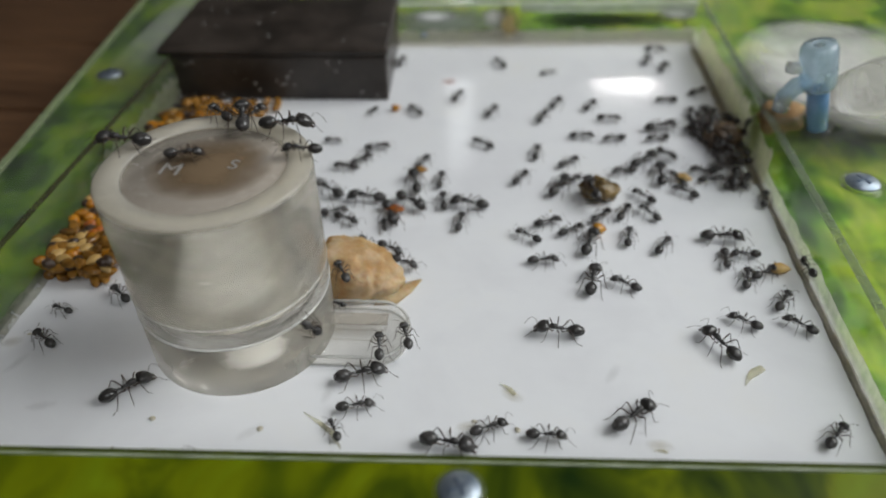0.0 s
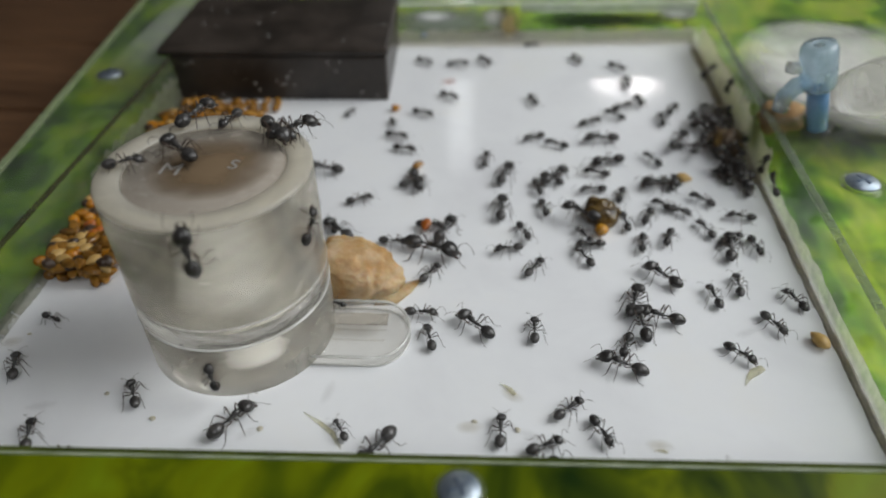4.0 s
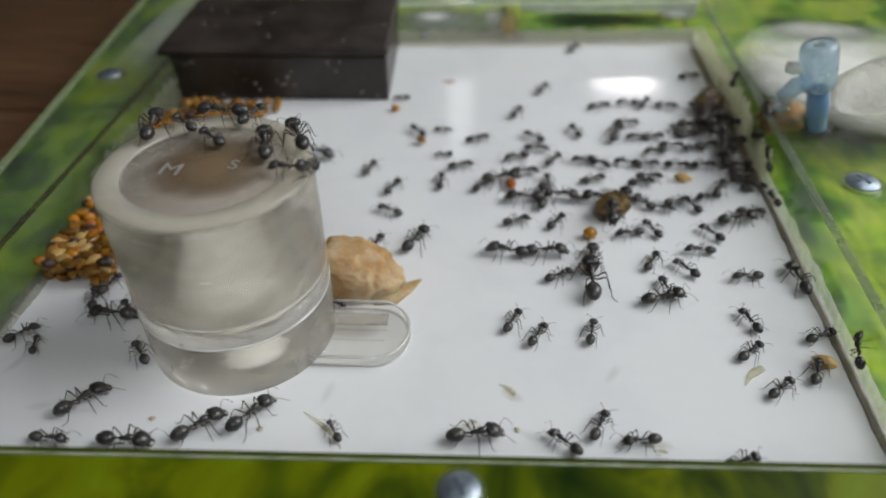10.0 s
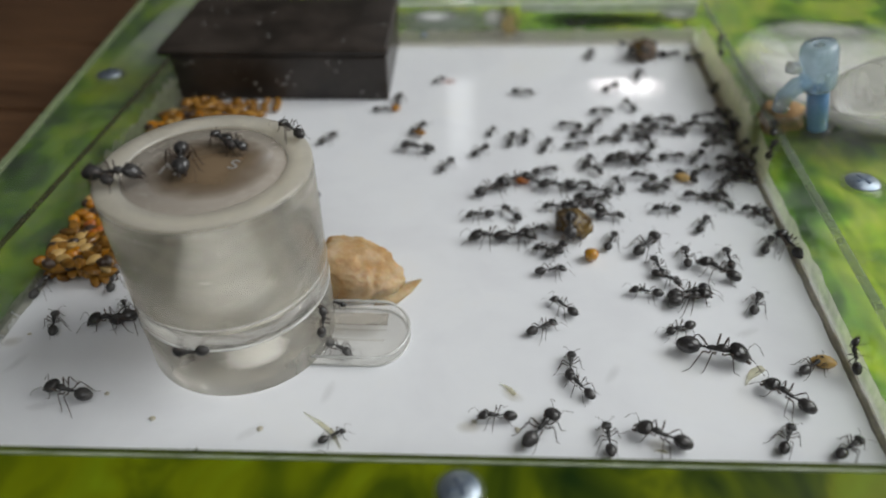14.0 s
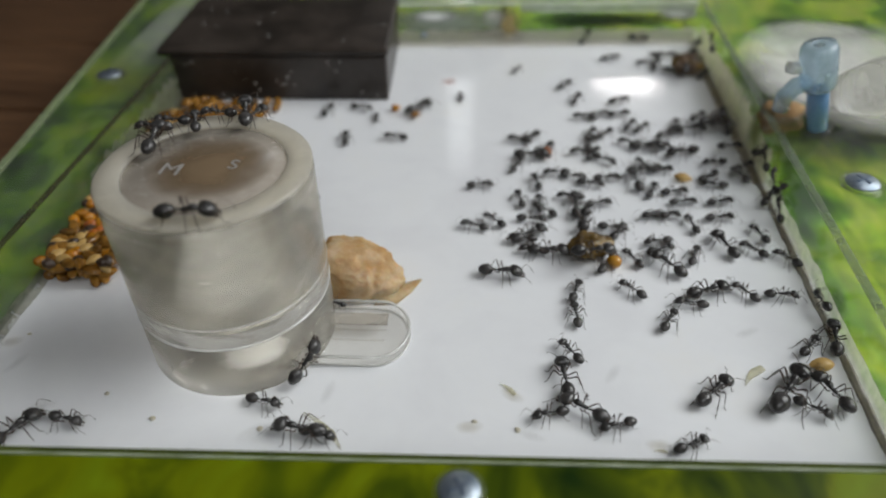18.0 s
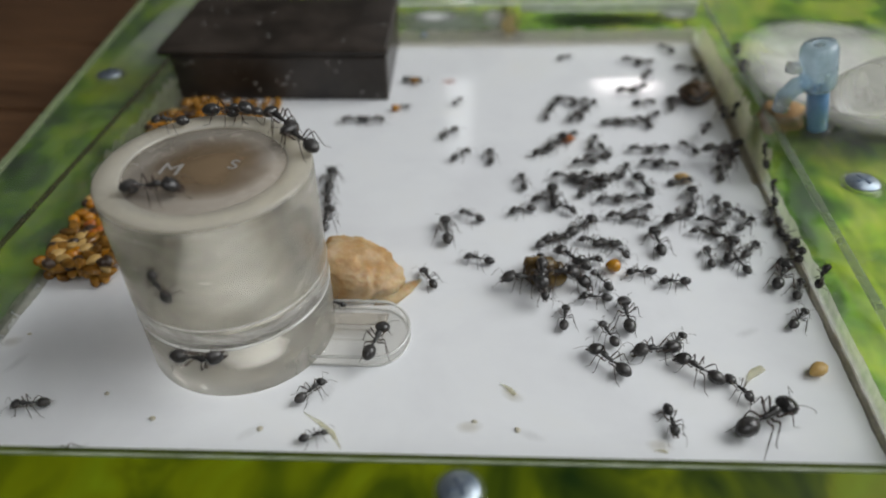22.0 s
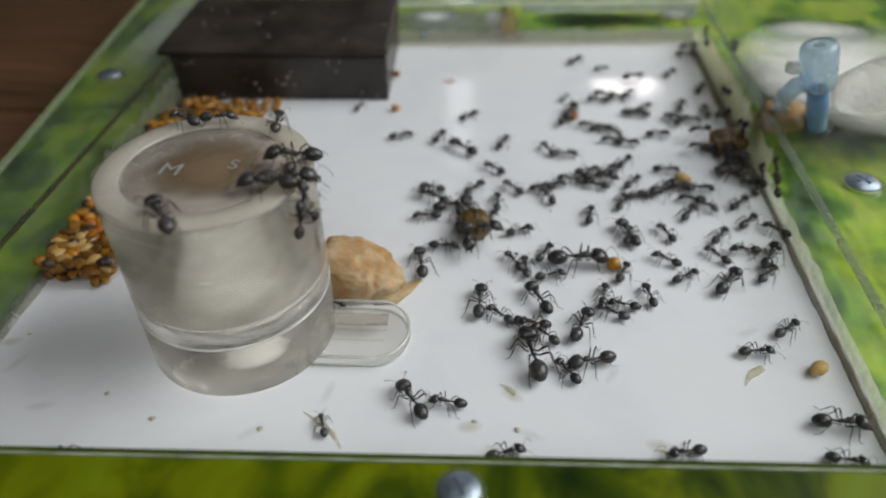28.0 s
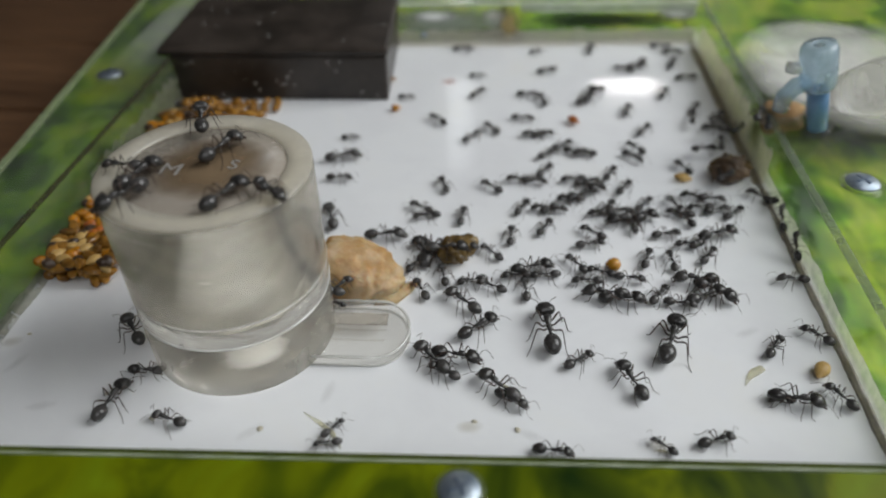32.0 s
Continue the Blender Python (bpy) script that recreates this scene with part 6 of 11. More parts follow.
    crawl("l", (0, 20.3, 107.2, 66), (1, 19.6, 105, 66), (2, 21.5, 96.1, 140), (3, 29, 94, 82), (10, 20.6, 113.8, 85), (12, 4.6, 120.3, 71), (13, 4.6, 124.3, 110), (14, 16.3, 120.5, -93, 3.5), (17, 18.4, 115.5, -94, 3), (18, 20.3, 112.1, 4, 3.5), (19, 11.7, 108, 4, 3.5), (20, 11, 104.4, 88, 2.9), (21, 10.4, 102.6, 68, 3), (22, 12.8, 105.6, 4, 2.7), (23, 8.1, 110.2, 4), (24, 2.8, 104.8, 4, 2.8), (25, 1.2, 104.6, 4, 2.9), (28, -14.5, 110.1, 116), (29, -11, 110.7, 142), (30, -11.9, 107.1, 116), (31, -16.1, 108.5, 143), (32, -11.8, 112.5, 47))
    crawl("m", (0, 7.7, 121.2, 138), (1, 11.8, 118.2, -176), (2, 7.7, 122.6, 70), (3, 5.9, 125.2, 4), (6, 8.8, 116.4, 70), (7, 4, 121, 90), (8, -1.9, 124.7, 111), (9, -0.7, 128.8, 92), (10, -2.8, 140.3, 49), (11, -3.4, 139.1, 49), (12, 8.4, 131.8, 4), (13, 6.5, 136.2, 47), (14, 4, 129.3, 138), (17, 4.6, 126.1, 138), (18, 0.2, 126.3, 139), (19, -1.5, 127.4, 4), (20, 0.9, 124.8, 139), (21, -5.3, 113, 93), (22, -2.6, 112.5, -176), (23, -2.7, 121.5, -176), (24, -9.9, 121.5, 141), (25, 5.2, 117.2, -90), (28, 4.6, 112.4, 140), (29, 1, 120.8, -176), (30, -7.8, 123.2, -86), (31, -7, 111, -86, 3.5), (32, -6, 113.2, 4, 2.5))
    crawl("m", (0, -31.2, 208.4, 83), (1, -29.1, 203.1, 59), (2, -19.6, 219.4, 59), (3, -29.9, 215.8, 110), (6, -7.2, 190.8, 55), (7, -1.2, 184, 3), (8, 4.2, 171.7, 4), (9, -4.5, 165.3, -46), (10, -5.1, 162, 4), (11, 0.1, 162.3, 4), (12, -7.3, 161.9, 4), (13, -7.3, 161.9, 4), (14, -21.2, 166.4, 54), (17, -20.4, 172.8, 55), (18, -26.7, 161.5, -176), (19, -19.3, 155.7, 137), (20, -22.2, 155.5, -176), (21, -9.9, 145.3, 51), (22, -9, 153.5, 51), (23, -29.8, 139, 99), (24, -30.4, 151.4, 139), (25, -32.1, 140.1, -176), (28, -44, 133, 0), (29, -32.4, 120.8, -37), (30, -28.7, 120.8, 4), (31, -26.9, 120.9, 4), (32, -15.7, 110.1, -133))
    crawl("m", (0, 26.8, 106.9, 138), (1, 27, 106.6, -176), (2, 26.2, 104.4, 138), (3, 18.4, 115.8, 138), (6, 21.8, 112.7, 66), (7, 19.9, 108.2, 66), (8, 21.9, 105.3, 139), (9, 28, 107.9, 64), (10, 34.6, 106.3, 103), (11, 35.5, 108.4, 62), (12, -23, 60.2, 0), (13, 25.2, 105.5, 106), (14, 30.6, 104.7, -176), (17, 28.5, 114.6, 136), (18, 29.2, 115, 136), (19, 28.5, 114.1, 136), (20, 27.9, 114, 104), (21, 26.8, 114.9, 136), (22, 24.4, 119.4, 4), (23, 13.2, 122.6, 45), (24, 16.6, 118.9, -176), (25, 8.7, 111.8, 89), (28, 7, 110.8, 110), (29, -0.6, 111.2, 92), (30, -3.1, 115.6, 4, 1.5), (31, 1.1, 115.2, 4), (32, -0.1, 114.9, 140))
    crawl("m", (0, -49.5, 92.8, 4, 35.7), (1, -52.1, 91.7, -176, 35.7), (2, -52.2, 76.7, -176, 36.1), (3, -60.6, 88.2, 66, 36.1), (6, -49.7, 91.3, 4, 35.7), (7, -46.5, 88.7, 4, 35.7), (8, -67.5, 90.2, 91), (9, -65.1, 86.4, 113), (10, -69.1, 92.9, 131), (11, -65.9, 89.3, 131), (12, -29.2, 98.5, 121, 6.2), (13, -29.7, 84.9, 70, 10.9, 90, -17), (14, -29.8, 84.5, 69, 9.2, 90, -78), (17, -9.4, 104.8, -176), (18, 8.8, 116.4, -176), (19, 10.7, 121.4, 4), (20, 7.6, 119.3, 4), (21, 3.5, 111.4, -136), (22, 11.9, 119.5, 44), (23, 10, 118.1, 44), (24, 10.5, 114.7, -41), (25, 12, 107.6, 4), (28, 12, 108.5, 4), (29, 8, 101.5, 4), (30, 10, 115.6, 109), (31, 3.4, 116.1, 45), (32, 4, 121, 71))
    crawl("m", (0, -18.1, 110.5, -37), (1, -14.7, 106.3, 4), (2, -18.1, 110.9, 143), (3, -26.4, 117.9, 4), (6, -7.3, 115.3, 46), (7, -26.5, 122.4, 143), (8, -44, 112, 180), (9, -44, 112, 180), (10, -42.1, 105.4, 63, 36.1), (11, -42.1, 105.4, 3, 36.1), (12, -48.4, 105.5, 3, 36.1), (13, -46.4, 105.8, -177, 36.1), (14, -44.5, 97, 142, 35.7), (17, -51.8, 101.7, 124, 36.1), (18, -51, 102.4, 110, 36.1), (19, -46.1, 96.2, 63, 35.7), (20, -53.5, 103.5, 96, 36.1), (21, -49.4, 94.9, 124, 35.7), (22, -55.4, 102.2, -176, 36.1), (23, -56.6, 94.6, 113, 36.1), (24, -53.7, 86.7, 127, 35.7), (25, -54.7, 102.8, 67, 36.1), (28, -47.6, 104, 4, 36.1), (29, -48.5, 105.5, 141, 36.1), (30, -42.8, 105.6, 3, 36.1), (31, -18.6, 114.6, 48), (32, -9.6, 107, 95))
    crawl("m", (0, -44, 59.5, 0), (1, -44, 59.5, 0), (2, -44, 59.5, 0), (3, 17.7, 72.6, -176), (6, 21.4, 66.4, 4), (7, 21.2, 66.7, 35), (9, 13.6, 67.1, 4), (10, 12.8, 68.4, 147), (11, 2.3, 81.8, 146), (12, -6.7, 98.1, 144), (13, -5, 83.1, -176), (14, 2, 72.6, -176), (17, 13.1, 75.7, -176), (18, 10.7, 73.8, -176), (19, 11.1, 71, 37), (20, 10.8, 68.5, 37), (21, -2.1, 92.6, -176), (22, -12.6, 105.9, 116), (23, -23.6, 128.6, 50), (24, -20.1, 126.6, 4), (25, -3.2, 117.5, 4), (28, -10.3, 116.5, 4), (29, -6.3, 109, 4), (30, -24.7, 115.1, 143), (31, -21.6, 114.4, -176), (32, -13.7, 102.5, 117))
    crawl("m", (0, -14.7, 87.1, 108, 2.7), (1, -14.2, 90, 74, 2.7), (2, -14.5, 94.4, 118), (3, -12.2, 90.9, 73), (6, -8, 87.6, 146), (7, -7.4, 80.5, 118), (8, -4.9, 75.6, 148), (9, 3.7, 83.1, 40), (10, 9.1, 91.7, 67), (11, 12, 107.6, 68), (12, 18.5, 112.5, -176), (13, 19.6, 107.6, 139), (14, 14.2, 99.5, 141), (18, 16.8, 104.2, 66), (19, 13.5, 102.7, 87), (20, 14.3, 101.2, 109, 1.4), (21, 4.7, 102.1, -176), (22, 10.6, 102.4, -92, 1.6), (25, -2, 102.4, 4), (28, 2, 96.4, 143), (29, 3, 101.2, -38), (30, -2, 60.5, 0), (31, 0.1, 106.8, 4), (32, 0.2, 104.3, 142))
    crawl("m", (0, -47.8, 105.6, 141, 36.1), (1, -48.1, 105.6, 3, 36.1), (2, -51, 112, 0), (3, -51, 112, 0), (6, -74.2, 100.4, 151), (7, -72.4, 97.7, 151), (8, -70.7, 95.2, 151), (9, -76.1, 92, 94), (10, -77.7, 95.5, 94), (11, -90, 102.6, 118), (12, -90, 117.2, 118), (13, -90, 126.9, 99), (14, -76.1, 100.7, 115), (17, -51, 112, 0), (18, -51, 112, 0), (19, -51, 112, 0), (20, -51, 112, 0), (21, -51, 112, 0), (22, -51, 112, 0), (23, -51, 112, 0), (24, -51, 112, 0), (25, -24.8, 101.3, 119, 6.2), (28, -29.5, 85.4, 73, 31.9, 90, 49), (29, 0.4, 96.3, 43), (30, -7.3, 107.2, 4), (31, -4.5, 107.3, 142), (32, -3.8, 105.7, -176))
    crawl("l", (0, 19, 61.4, 180), (1, 19, 61.4, 180), (2, 19, 61.4, 180), (3, 19, 61.4, 180), (6, 19, 61.4, 180), (7, 35.1, 68.3, 34), (8, 54, 62.4, 180), (9, 54, 62.4, 180), (10, 54, 62.4, 180), (11, 54, 62.4, 180), (12, 54, 62.4, 180), (13, 54, 62.4, 180), (14, 54, 62.4, 180), (17, 54, 62.4, 180), (18, 38.2, 80.1, 35), (19, 33.2, 77.9, 4), (20, 23.3, 89, 4), (21, 25.8, 96, 106), (22, 25.8, 97.5, 106), (23, 24.9, 94.4, 140), (24, 19.6, 98.6, 140), (28, 17.2, 94.3, 65), (29, 27.3, 88.9, 141), (30, 12.2, 98.8, -176), (31, 5, 60.6, 0), (32, -5.1, 99.2, 144))
    crawl("m", (0, 10.7, 113.2, 4), (1, 15.8, 115.4, 87), (2, 31.2, 109.5, 103), (3, 23.8, 119.4, -75), (6, 13, 118.6, 4), (7, 17.5, 123.9, 44), (8, 18.4, 111.2, 67), (9, 17.5, 110.6, 67), (10, 33.1, 114.4, 64), (11, 35, 115.4, 41), (12, 35.5, 115.5, 81), (13, 33.9, 116.3, 81), (14, 34, 112.6, 102), (17, 30.9, 119.9, -176), (18, 35.3, 121.1, -176), (19, 29.8, 120.2, -176), (20, 30.7, 117.9, 42), (21, 32, 107.3, 63), (22, 26.6, 117.7, -44), (23, 28.1, 120.6, 135), (24, 27, 121.5, 66), (25, 28.2, 122, -176), (28, 26, 60.9, 0), (29, 15, 110.4, -176), (30, 13.2, 109.4, -176), (31, 6.4, 109.9, -176), (32, 5.2, 108, -176))
    crawl("m", (0, 0.7, 70.3, 38), (1, 5.7, 73.7, 38), (2, 9.4, 76.6, 38), (3, 13.1, 74.6, 4), (6, 15.2, 75.9, 145), (7, 17, 83.4, 64), (8, 31.4, 83.5, 37), (9, 30.9, 81.8, 60), (10, 24.9, 69.6, -176), (11, 18.2, 86.8, 143), (12, 14.1, 103.1, 87), (13, 14.1, 103.6, 42), (14, 9.9, 93.5, 41), (17, 14.4, 89.9, 40), (18, 16.4, 97.4, 86), (19, 10.2, 102.5, 88), (20, 16, 99.7, 86), (22, 20.5, 102.4, -176), (23, 15.4, 107.9, -176), (24, 8.5, 99.1, -176), (25, 4.1, 98.1, 90), (31, 8.8, 88.1, 40), (32, 6.9, 103.9, 111))
    crawl("m", (0, 48.3, 116.3, -82), (1, 48.5, 116.4, -82), (2, 48.7, 115.5, 77), (3, 38.3, 125.3, 100), (6, 36.4, 115.5, 63), (7, 29.7, 115.1, 103), (8, 27.7, 118, 83), (9, 23.7, 125.3, 67), (10, 29.6, 123.7, -176), (11, 16.6, 118.9, -176), (12, 14.8, 118.8, 4), (13, 15.7, 123.8, 4), (14, 8.9, 123.3, 4), (17, 8.3, 119.9, 4), (18, 6.4, 120.2, -176), (19, -1.6, 116.7, 92), (20, 5.8, 108.9, 141), (21, -2.4, 107.5, 142), (22, 9.2, 110.7, 69, 1), (23, 13.4, 114, 68), (24, 9.1, 105.2, -176, 1.2), (25, 8, 101.5, -176), (28, 8.4, 94.5, -176), (29, 8.4, 94.5, -176), (31, 10.2, 103.3, 88), (32, 10.9, 108.4, -176))
    crawl("l", (0, -23.4, 127.3, -82), (1, -26.3, 125.4, 51), (2, -24.9, 116.3, -176), (3, -30, 117.9, 4), (6, -44, 126, 180), (7, -35.4, 129.2, 4), (8, -32, 118.4, -176), (9, -27.3, 120.1, 4), (10, -16.5, 117.9, 48), (11, -5.6, 117.6, -176), (12, -2.8, 121.8, -176), (13, -4.2, 125.8, -176), (14, -0.3, 120, -176), (17, 8.5, 101.7, -176), (18, 13.4, 81.3, 112), (19, 1.7, 86.1, 145), (20, 11.6, 98.8, 67), (21, 12.8, 100.4, 110), (22, 16, 107.9, -41), (23, 10.9, 101.2, -92, 3.5), (24, 4, 102.1, -90, 2.3), (25, 3.4, 101.2, -89, 3.1), (28, -1.9, 99.4, 92), (31, -2.3, 97, 43), (32, -2.1, 92.5, 42))
    crawl("l", (0, -61.4, 73.6, 49), (1, -61.6, 78.5, 89), (2, -65, 58.9, 0), (3, -65, 58.9, 0), (6, -65, 58.9, 0), (7, -65, 58.9, 0), (8, -65, 58.9, 0), (9, -65.6, 63.5, 48), (11, -49, 63.3, 155), (12, -55.2, 69, 133), (13, -48.7, 74, 169, 15.2, -90, 15), (14, -44, 59.5, 0), (17, -37.5, 75.7, 28, 39.7, 90, -20), (18, -43, 76.3, 4, 36.1), (19, -44, 119, 0), (28, -44, 119, 0), (29, -8.8, 103.8, 94), (30, -10.1, 100.4, 95), (31, -8.5, 93.5, -176), (32, -5.8, 85.2, 4))
    crawl("m", (0, -72, 58.6, 180), (1, -72, 58.6, 180), (2, -72, 58.6, 180), (3, -72, 58.6, 180), (6, -76.3, 77.1, 155), (7, -76.2, 65.2, 94), (8, -78.6, 68.5, 156), (9, -72, 58.6, 180), (10, -69.7, 63.1, 4), (11, -58.5, 63.4, 4), (12, -25.9, 92.4, -34, 6.2), (13, -29.9, 84.2, 68, 5.4, 90, -78), (14, -27.1, 85.8, -31), (17, -28, 83.7, 124), (18, -26.8, 67.1, -28), (19, -26.6, 66.3, 4), (20, -24.5, 76.6, 43), (21, -18.5, 79.9, 43), (22, -29.7, 75.6, 44), (23, -28.8, 81.4, 78), (24, -30.2, 83.5, 65, 7.5, 90, -25), (25, -30, 84.1, 68, 14.9, 90, -22), (28, -30.2, 83.5, 65, 31.8, 90, -78), (29, -29.5, 85.4, -108, 24.7, -90, -69), (30, -28.9, 88, -98, 20.1, -90, -50), (31, -10.1, 88.2, 118), (32, -7.5, 81.6, 147))
    crawl("l", (0, -44, 112, 0), (1, -18.5, 109.3, 144), (2, -12.3, 99.5, 144), (3, 0.6, 90.5, 144), (6, -10.4, 99.6, 144), (7, -22.1, 118.5, -37), (8, -26.7, 116.2, -37), (9, -7.8, 114.6, -176), (10, 3.4, 115.4, -176), (11, 2.9, 112, -176), (12, 1.7, 111, -176), (13, 20.4, 124.7, -94, 1.3), (14, 32.5, 119.3, 42), (17, 14.8, 108.9, 4), (18, 11.7, 115.9, 4), (19, 9.2, 114.2, 89, 1.2), (20, 3.4, 117.3, -89), (21, 4.1, 108.2, -176), (22, 6.8, 105.3, -176, 1.2), (23, 3.5, 105.5, -136), (24, -0.9, 101.9, -176), (25, -5.1, 98.4, 44), (28, -12.2, 74.6, 121), (29, -2.9, 87.3, 42), (30, -9.7, 84.2, 147), (32, -9.7, 84.2, 147))
    crawl("l", (0, 39.8, 147.1, 99), (1, 39.3, 148.4, -176), (2, 41.2, 160.5, 46), (3, 29.7, 152.9, 4), (6, 23.3, 151.2, 4), (7, 21.6, 147.2, 4), (8, 26.5, 141.4, 45), (9, 26, 136.6, -47), (10, 25.7, 126.2, -96, 3.5), (11, 24.6, 131.2, -46, 2.1), (12, 23.7, 133.1, 4), (13, 22.6, 134.2, 4), (14, 20.5, 131.8, 4), (17, 18.8, 126.3, -94), (18, 20.2, 127.5, -94), (19, 17, 127.3, -44), (20, 14.7, 130.3, 4), (21, 8.7, 112, 4), (22, 35, 120.4, 81), (23, 27.5, 107.2, 105), (24, 12.5, 106.1, 4), (25, 4.5, 106.5, 44, 2.2), (28, 9.5, 101, 111), (31, 8.1, 110.2, 4), (32, 8.1, 110.2, 4))
    crawl("l", (0, -5.9, 66.7, 4), (1, -13.4, 75.1, 41), (2, -4.5, 68.9, 149), (3, -16.9, 64.9, -176), (6, -16.3, 65.7, 4), (7, 8, 74.1, -176), (8, -2, 60.7, 0), (9, -2, 60.7, 0), (10, -1.7, 68.6, 4), (11, 12, 61.2, 0), (12, 12, 61.2, 0), (13, 12, 61.2, 0), (14, 9, 70.4, 37), (17, -16, 60.3, 0), (18, 16.3, 74.9, 145), (19, 22.9, 69.8, 83), (20, 16.5, 78.5, 86), (21, 35.4, 90.2, 4), (22, 30.3, 89.1, -176), (23, 44.1, 98, 100), (24, 40.2, 99.2, 4), (25, 41.6, 100.9, -176), (28, 18.5, 85.6, -176), (30, 16.8, 89.6, 39), (32, 12, 60.7, 0))
    crawl("l", (0, -30, 59.9, 180), (1, -30, 59.9, 180), (2, -30, 59.9, 180), (3, 37.4, 62.3, -109), (6, 26, 61.6, 180), (7, 26, 61.6, 180), (8, 26, 61.6, 180), (9, 26, 61.6, 180), (10, 26, 61.6, 180), (11, 26, 61.6, 180), (12, 26, 61.6, 180), (13, 26, 61.6, 180), (14, 28.5, 70.3, 144), (17, 26, 61.6, 180), (18, 26, 61.6, 180), (19, 26, 61.6, 180), (20, 31.6, 71, 80), (21, 32.4, 79, 80), (22, 21.5, 85.7, 143), (23, 12.1, 85.1, 144), (24, 3.6, 92.9, 113), (25, 3.2, 84.1, 40), (28, -2, 60.5, 0), (29, 7.1, 83.5, -176), (30, 7.7, 89.6, 113), (31, 7.1, 83.5, 40), (32, 2.3, 78.7, 146))
    crawl("m", (0, -37, 59.7, 0), (1, -37, 59.7, 0), (2, -39.5, 63.2, 4), (3, -44, 59.5, 0), (6, -38.2, 80.9, 57, 36.1), (7, -19.9, 65.5, 4), (8, 3.4, 68.8, 38), (9, 2.1, 69.3, 4), (10, -2, 60.7, 0), (11, -2, 60.7, 0), (12, -2, 60.7, 0), (13, -2, 60.7, 0), (14, -2, 60.7, 0), (17, -2, 60.7, 0), (18, -2, 60.7, 0), (19, -2, 60.7, 0), (20, -2, 60.7, 0), (21, -2, 60.7, 0), (22, -2, 60.7, 0), (23, -2, 60.7, 0), (24, -0.2, 68.6, 38), (25, -9.3, 79.8, 4), (28, -6.3, 74.9, -176), (29, 5.2, 78.8, -176), (30, 3.8, 79.9, 146), (32, 4.3, 76.3, -33))
    crawl("m", (0, 9.9, 69.5, 4), (1, 10.1, 68.8, 4), (2, 9.4, 67.7, 4), (3, 8.7, 66.8, 37), (6, 12.4, 69.5, 4), (7, 12.3, 67.9, 4), (8, 11.4, 67, -176), (9, -23, 60.1, 180), (10, -23, 60.1, 180), (11, 7, 68.9, 148), (12, 8, 74.2, 115), (13, 8.4, 85.4, 66), (14, 14.6, 84.5, 87), (17, 14.1, 84.1, 87), (18, 14.8, 87.9, 143), (19, 18.4, 89.5, 4), (21, 14.9, 90, 65), (22, 14.2, 96.5, 87), (23, 13.8, 98, 110), (24, 10.6, 98.5, -38), (25, 10.1, 100.1, 142), (28, 10.4, 91.8, 143), (29, 9.4, 93.1, 112), (30, 16.3, 95.9, 141), (31, 14.1, 85.1, 65), (32, 16.2, 85.9, 39))
    crawl("m", (0, -16, 60.3, 0), (1, -16, 60.3, 0), (2, -16, 60.3, 0), (3, -16, 60.3, 0), (6, 26.3, 67.9, 4), (7, 19, 61.4, 0), (8, 19, 61.4, 0), (9, 19, 61.4, 0), (10, 19, 61.4, 0), (11, 19, 61.4, 0), (12, 19, 61.4, 0), (13, 45.9, 69.3, 33), (14, 47.8, 71.6, 54), (17, 27.8, 66.9, 4), (18, 32.6, 69.4, 34), (19, 34.3, 66.8, 4), (20, 31.1, 90.4, 105), (23, 29.8, 67.8, 34), (25, 26, 60.9, 0), (28, 14, 83.2, 144), (29, 10.1, 83.5, 4), (30, 20.7, 82.4, 38), (32, 10.9, 66.6, 4))
    crawl("l", (0, -5.5, 132, -176), (1, -6.5, 133.8, 49), (2, 11.5, 132.3, -134, 1.6), (3, 1.8, 144.7, 74), (6, 3.8, 144.8, 49), (7, -11.9, 143.8, 4), (8, 6.5, 140.1, 4), (9, 15.3, 143.8, 4), (10, 15, 137.1, 4), (11, 19.9, 132.9, 4), (12, 22.1, 136.4, 45), (13, 18, 132.7, 4), (14, 18, 132.7, 45), (17, 9.9, 114.9, 4), (18, 7.7, 121.2, 45), (19, 7.7, 121.2, 45), (20, 4, 122.2, -176), (21, 5.2, 115.5, -176), (22, 16.8, 113.5, 138), (23, 10.3, 110.3, 43), (24, 5.6, 105.5, 44, 3.1), (25, 2.3, 113.4, 45), (28, -2.7, 118.4, 4, 3.4), (29, -2.6, 117, 4, 2.2), (30, 8.3, 125.6, 4), (31, 14, 116.1, -176), (32, 22.7, 103.5, -176))
    crawl("l", (0, 20.7, 119.4, 67), (1, 13.7, 109.7, 4), (2, 16, 109.9, 43), (3, 18, 126.3, -176, 2.3), (6, 22.1, 130.1, 85, 1.3), (7, 22.1, 132.2, 45, 2.9), (8, 23, 140, -176), (9, 23.6, 138.8, 45), (10, 27.9, 136.8, 45), (11, 40.2, 129.9, 4), (12, 36.4, 129, 4), (13, 34.4, 128.4, 4), (14, 46.1, 111.9, 134), (17, 47.1, 116.5, 78), (18, 49.1, 120.4, 97), (19, 37, 125.5, -176), (20, 41.8, 135.4, 131), (21, 45.8, 140.3, 79), (22, 45.2, 136.8, 63), (23, 36.2, 131.7, 81), (24, 36.7, 123.5, 101), (25, 32.9, 113.7, 41), (29, 28.5, 124.9, 103), (30, 25.7, 127.8, 104), (31, 31.9, 123.1, 42), (32, 25.3, 102.1, 4))
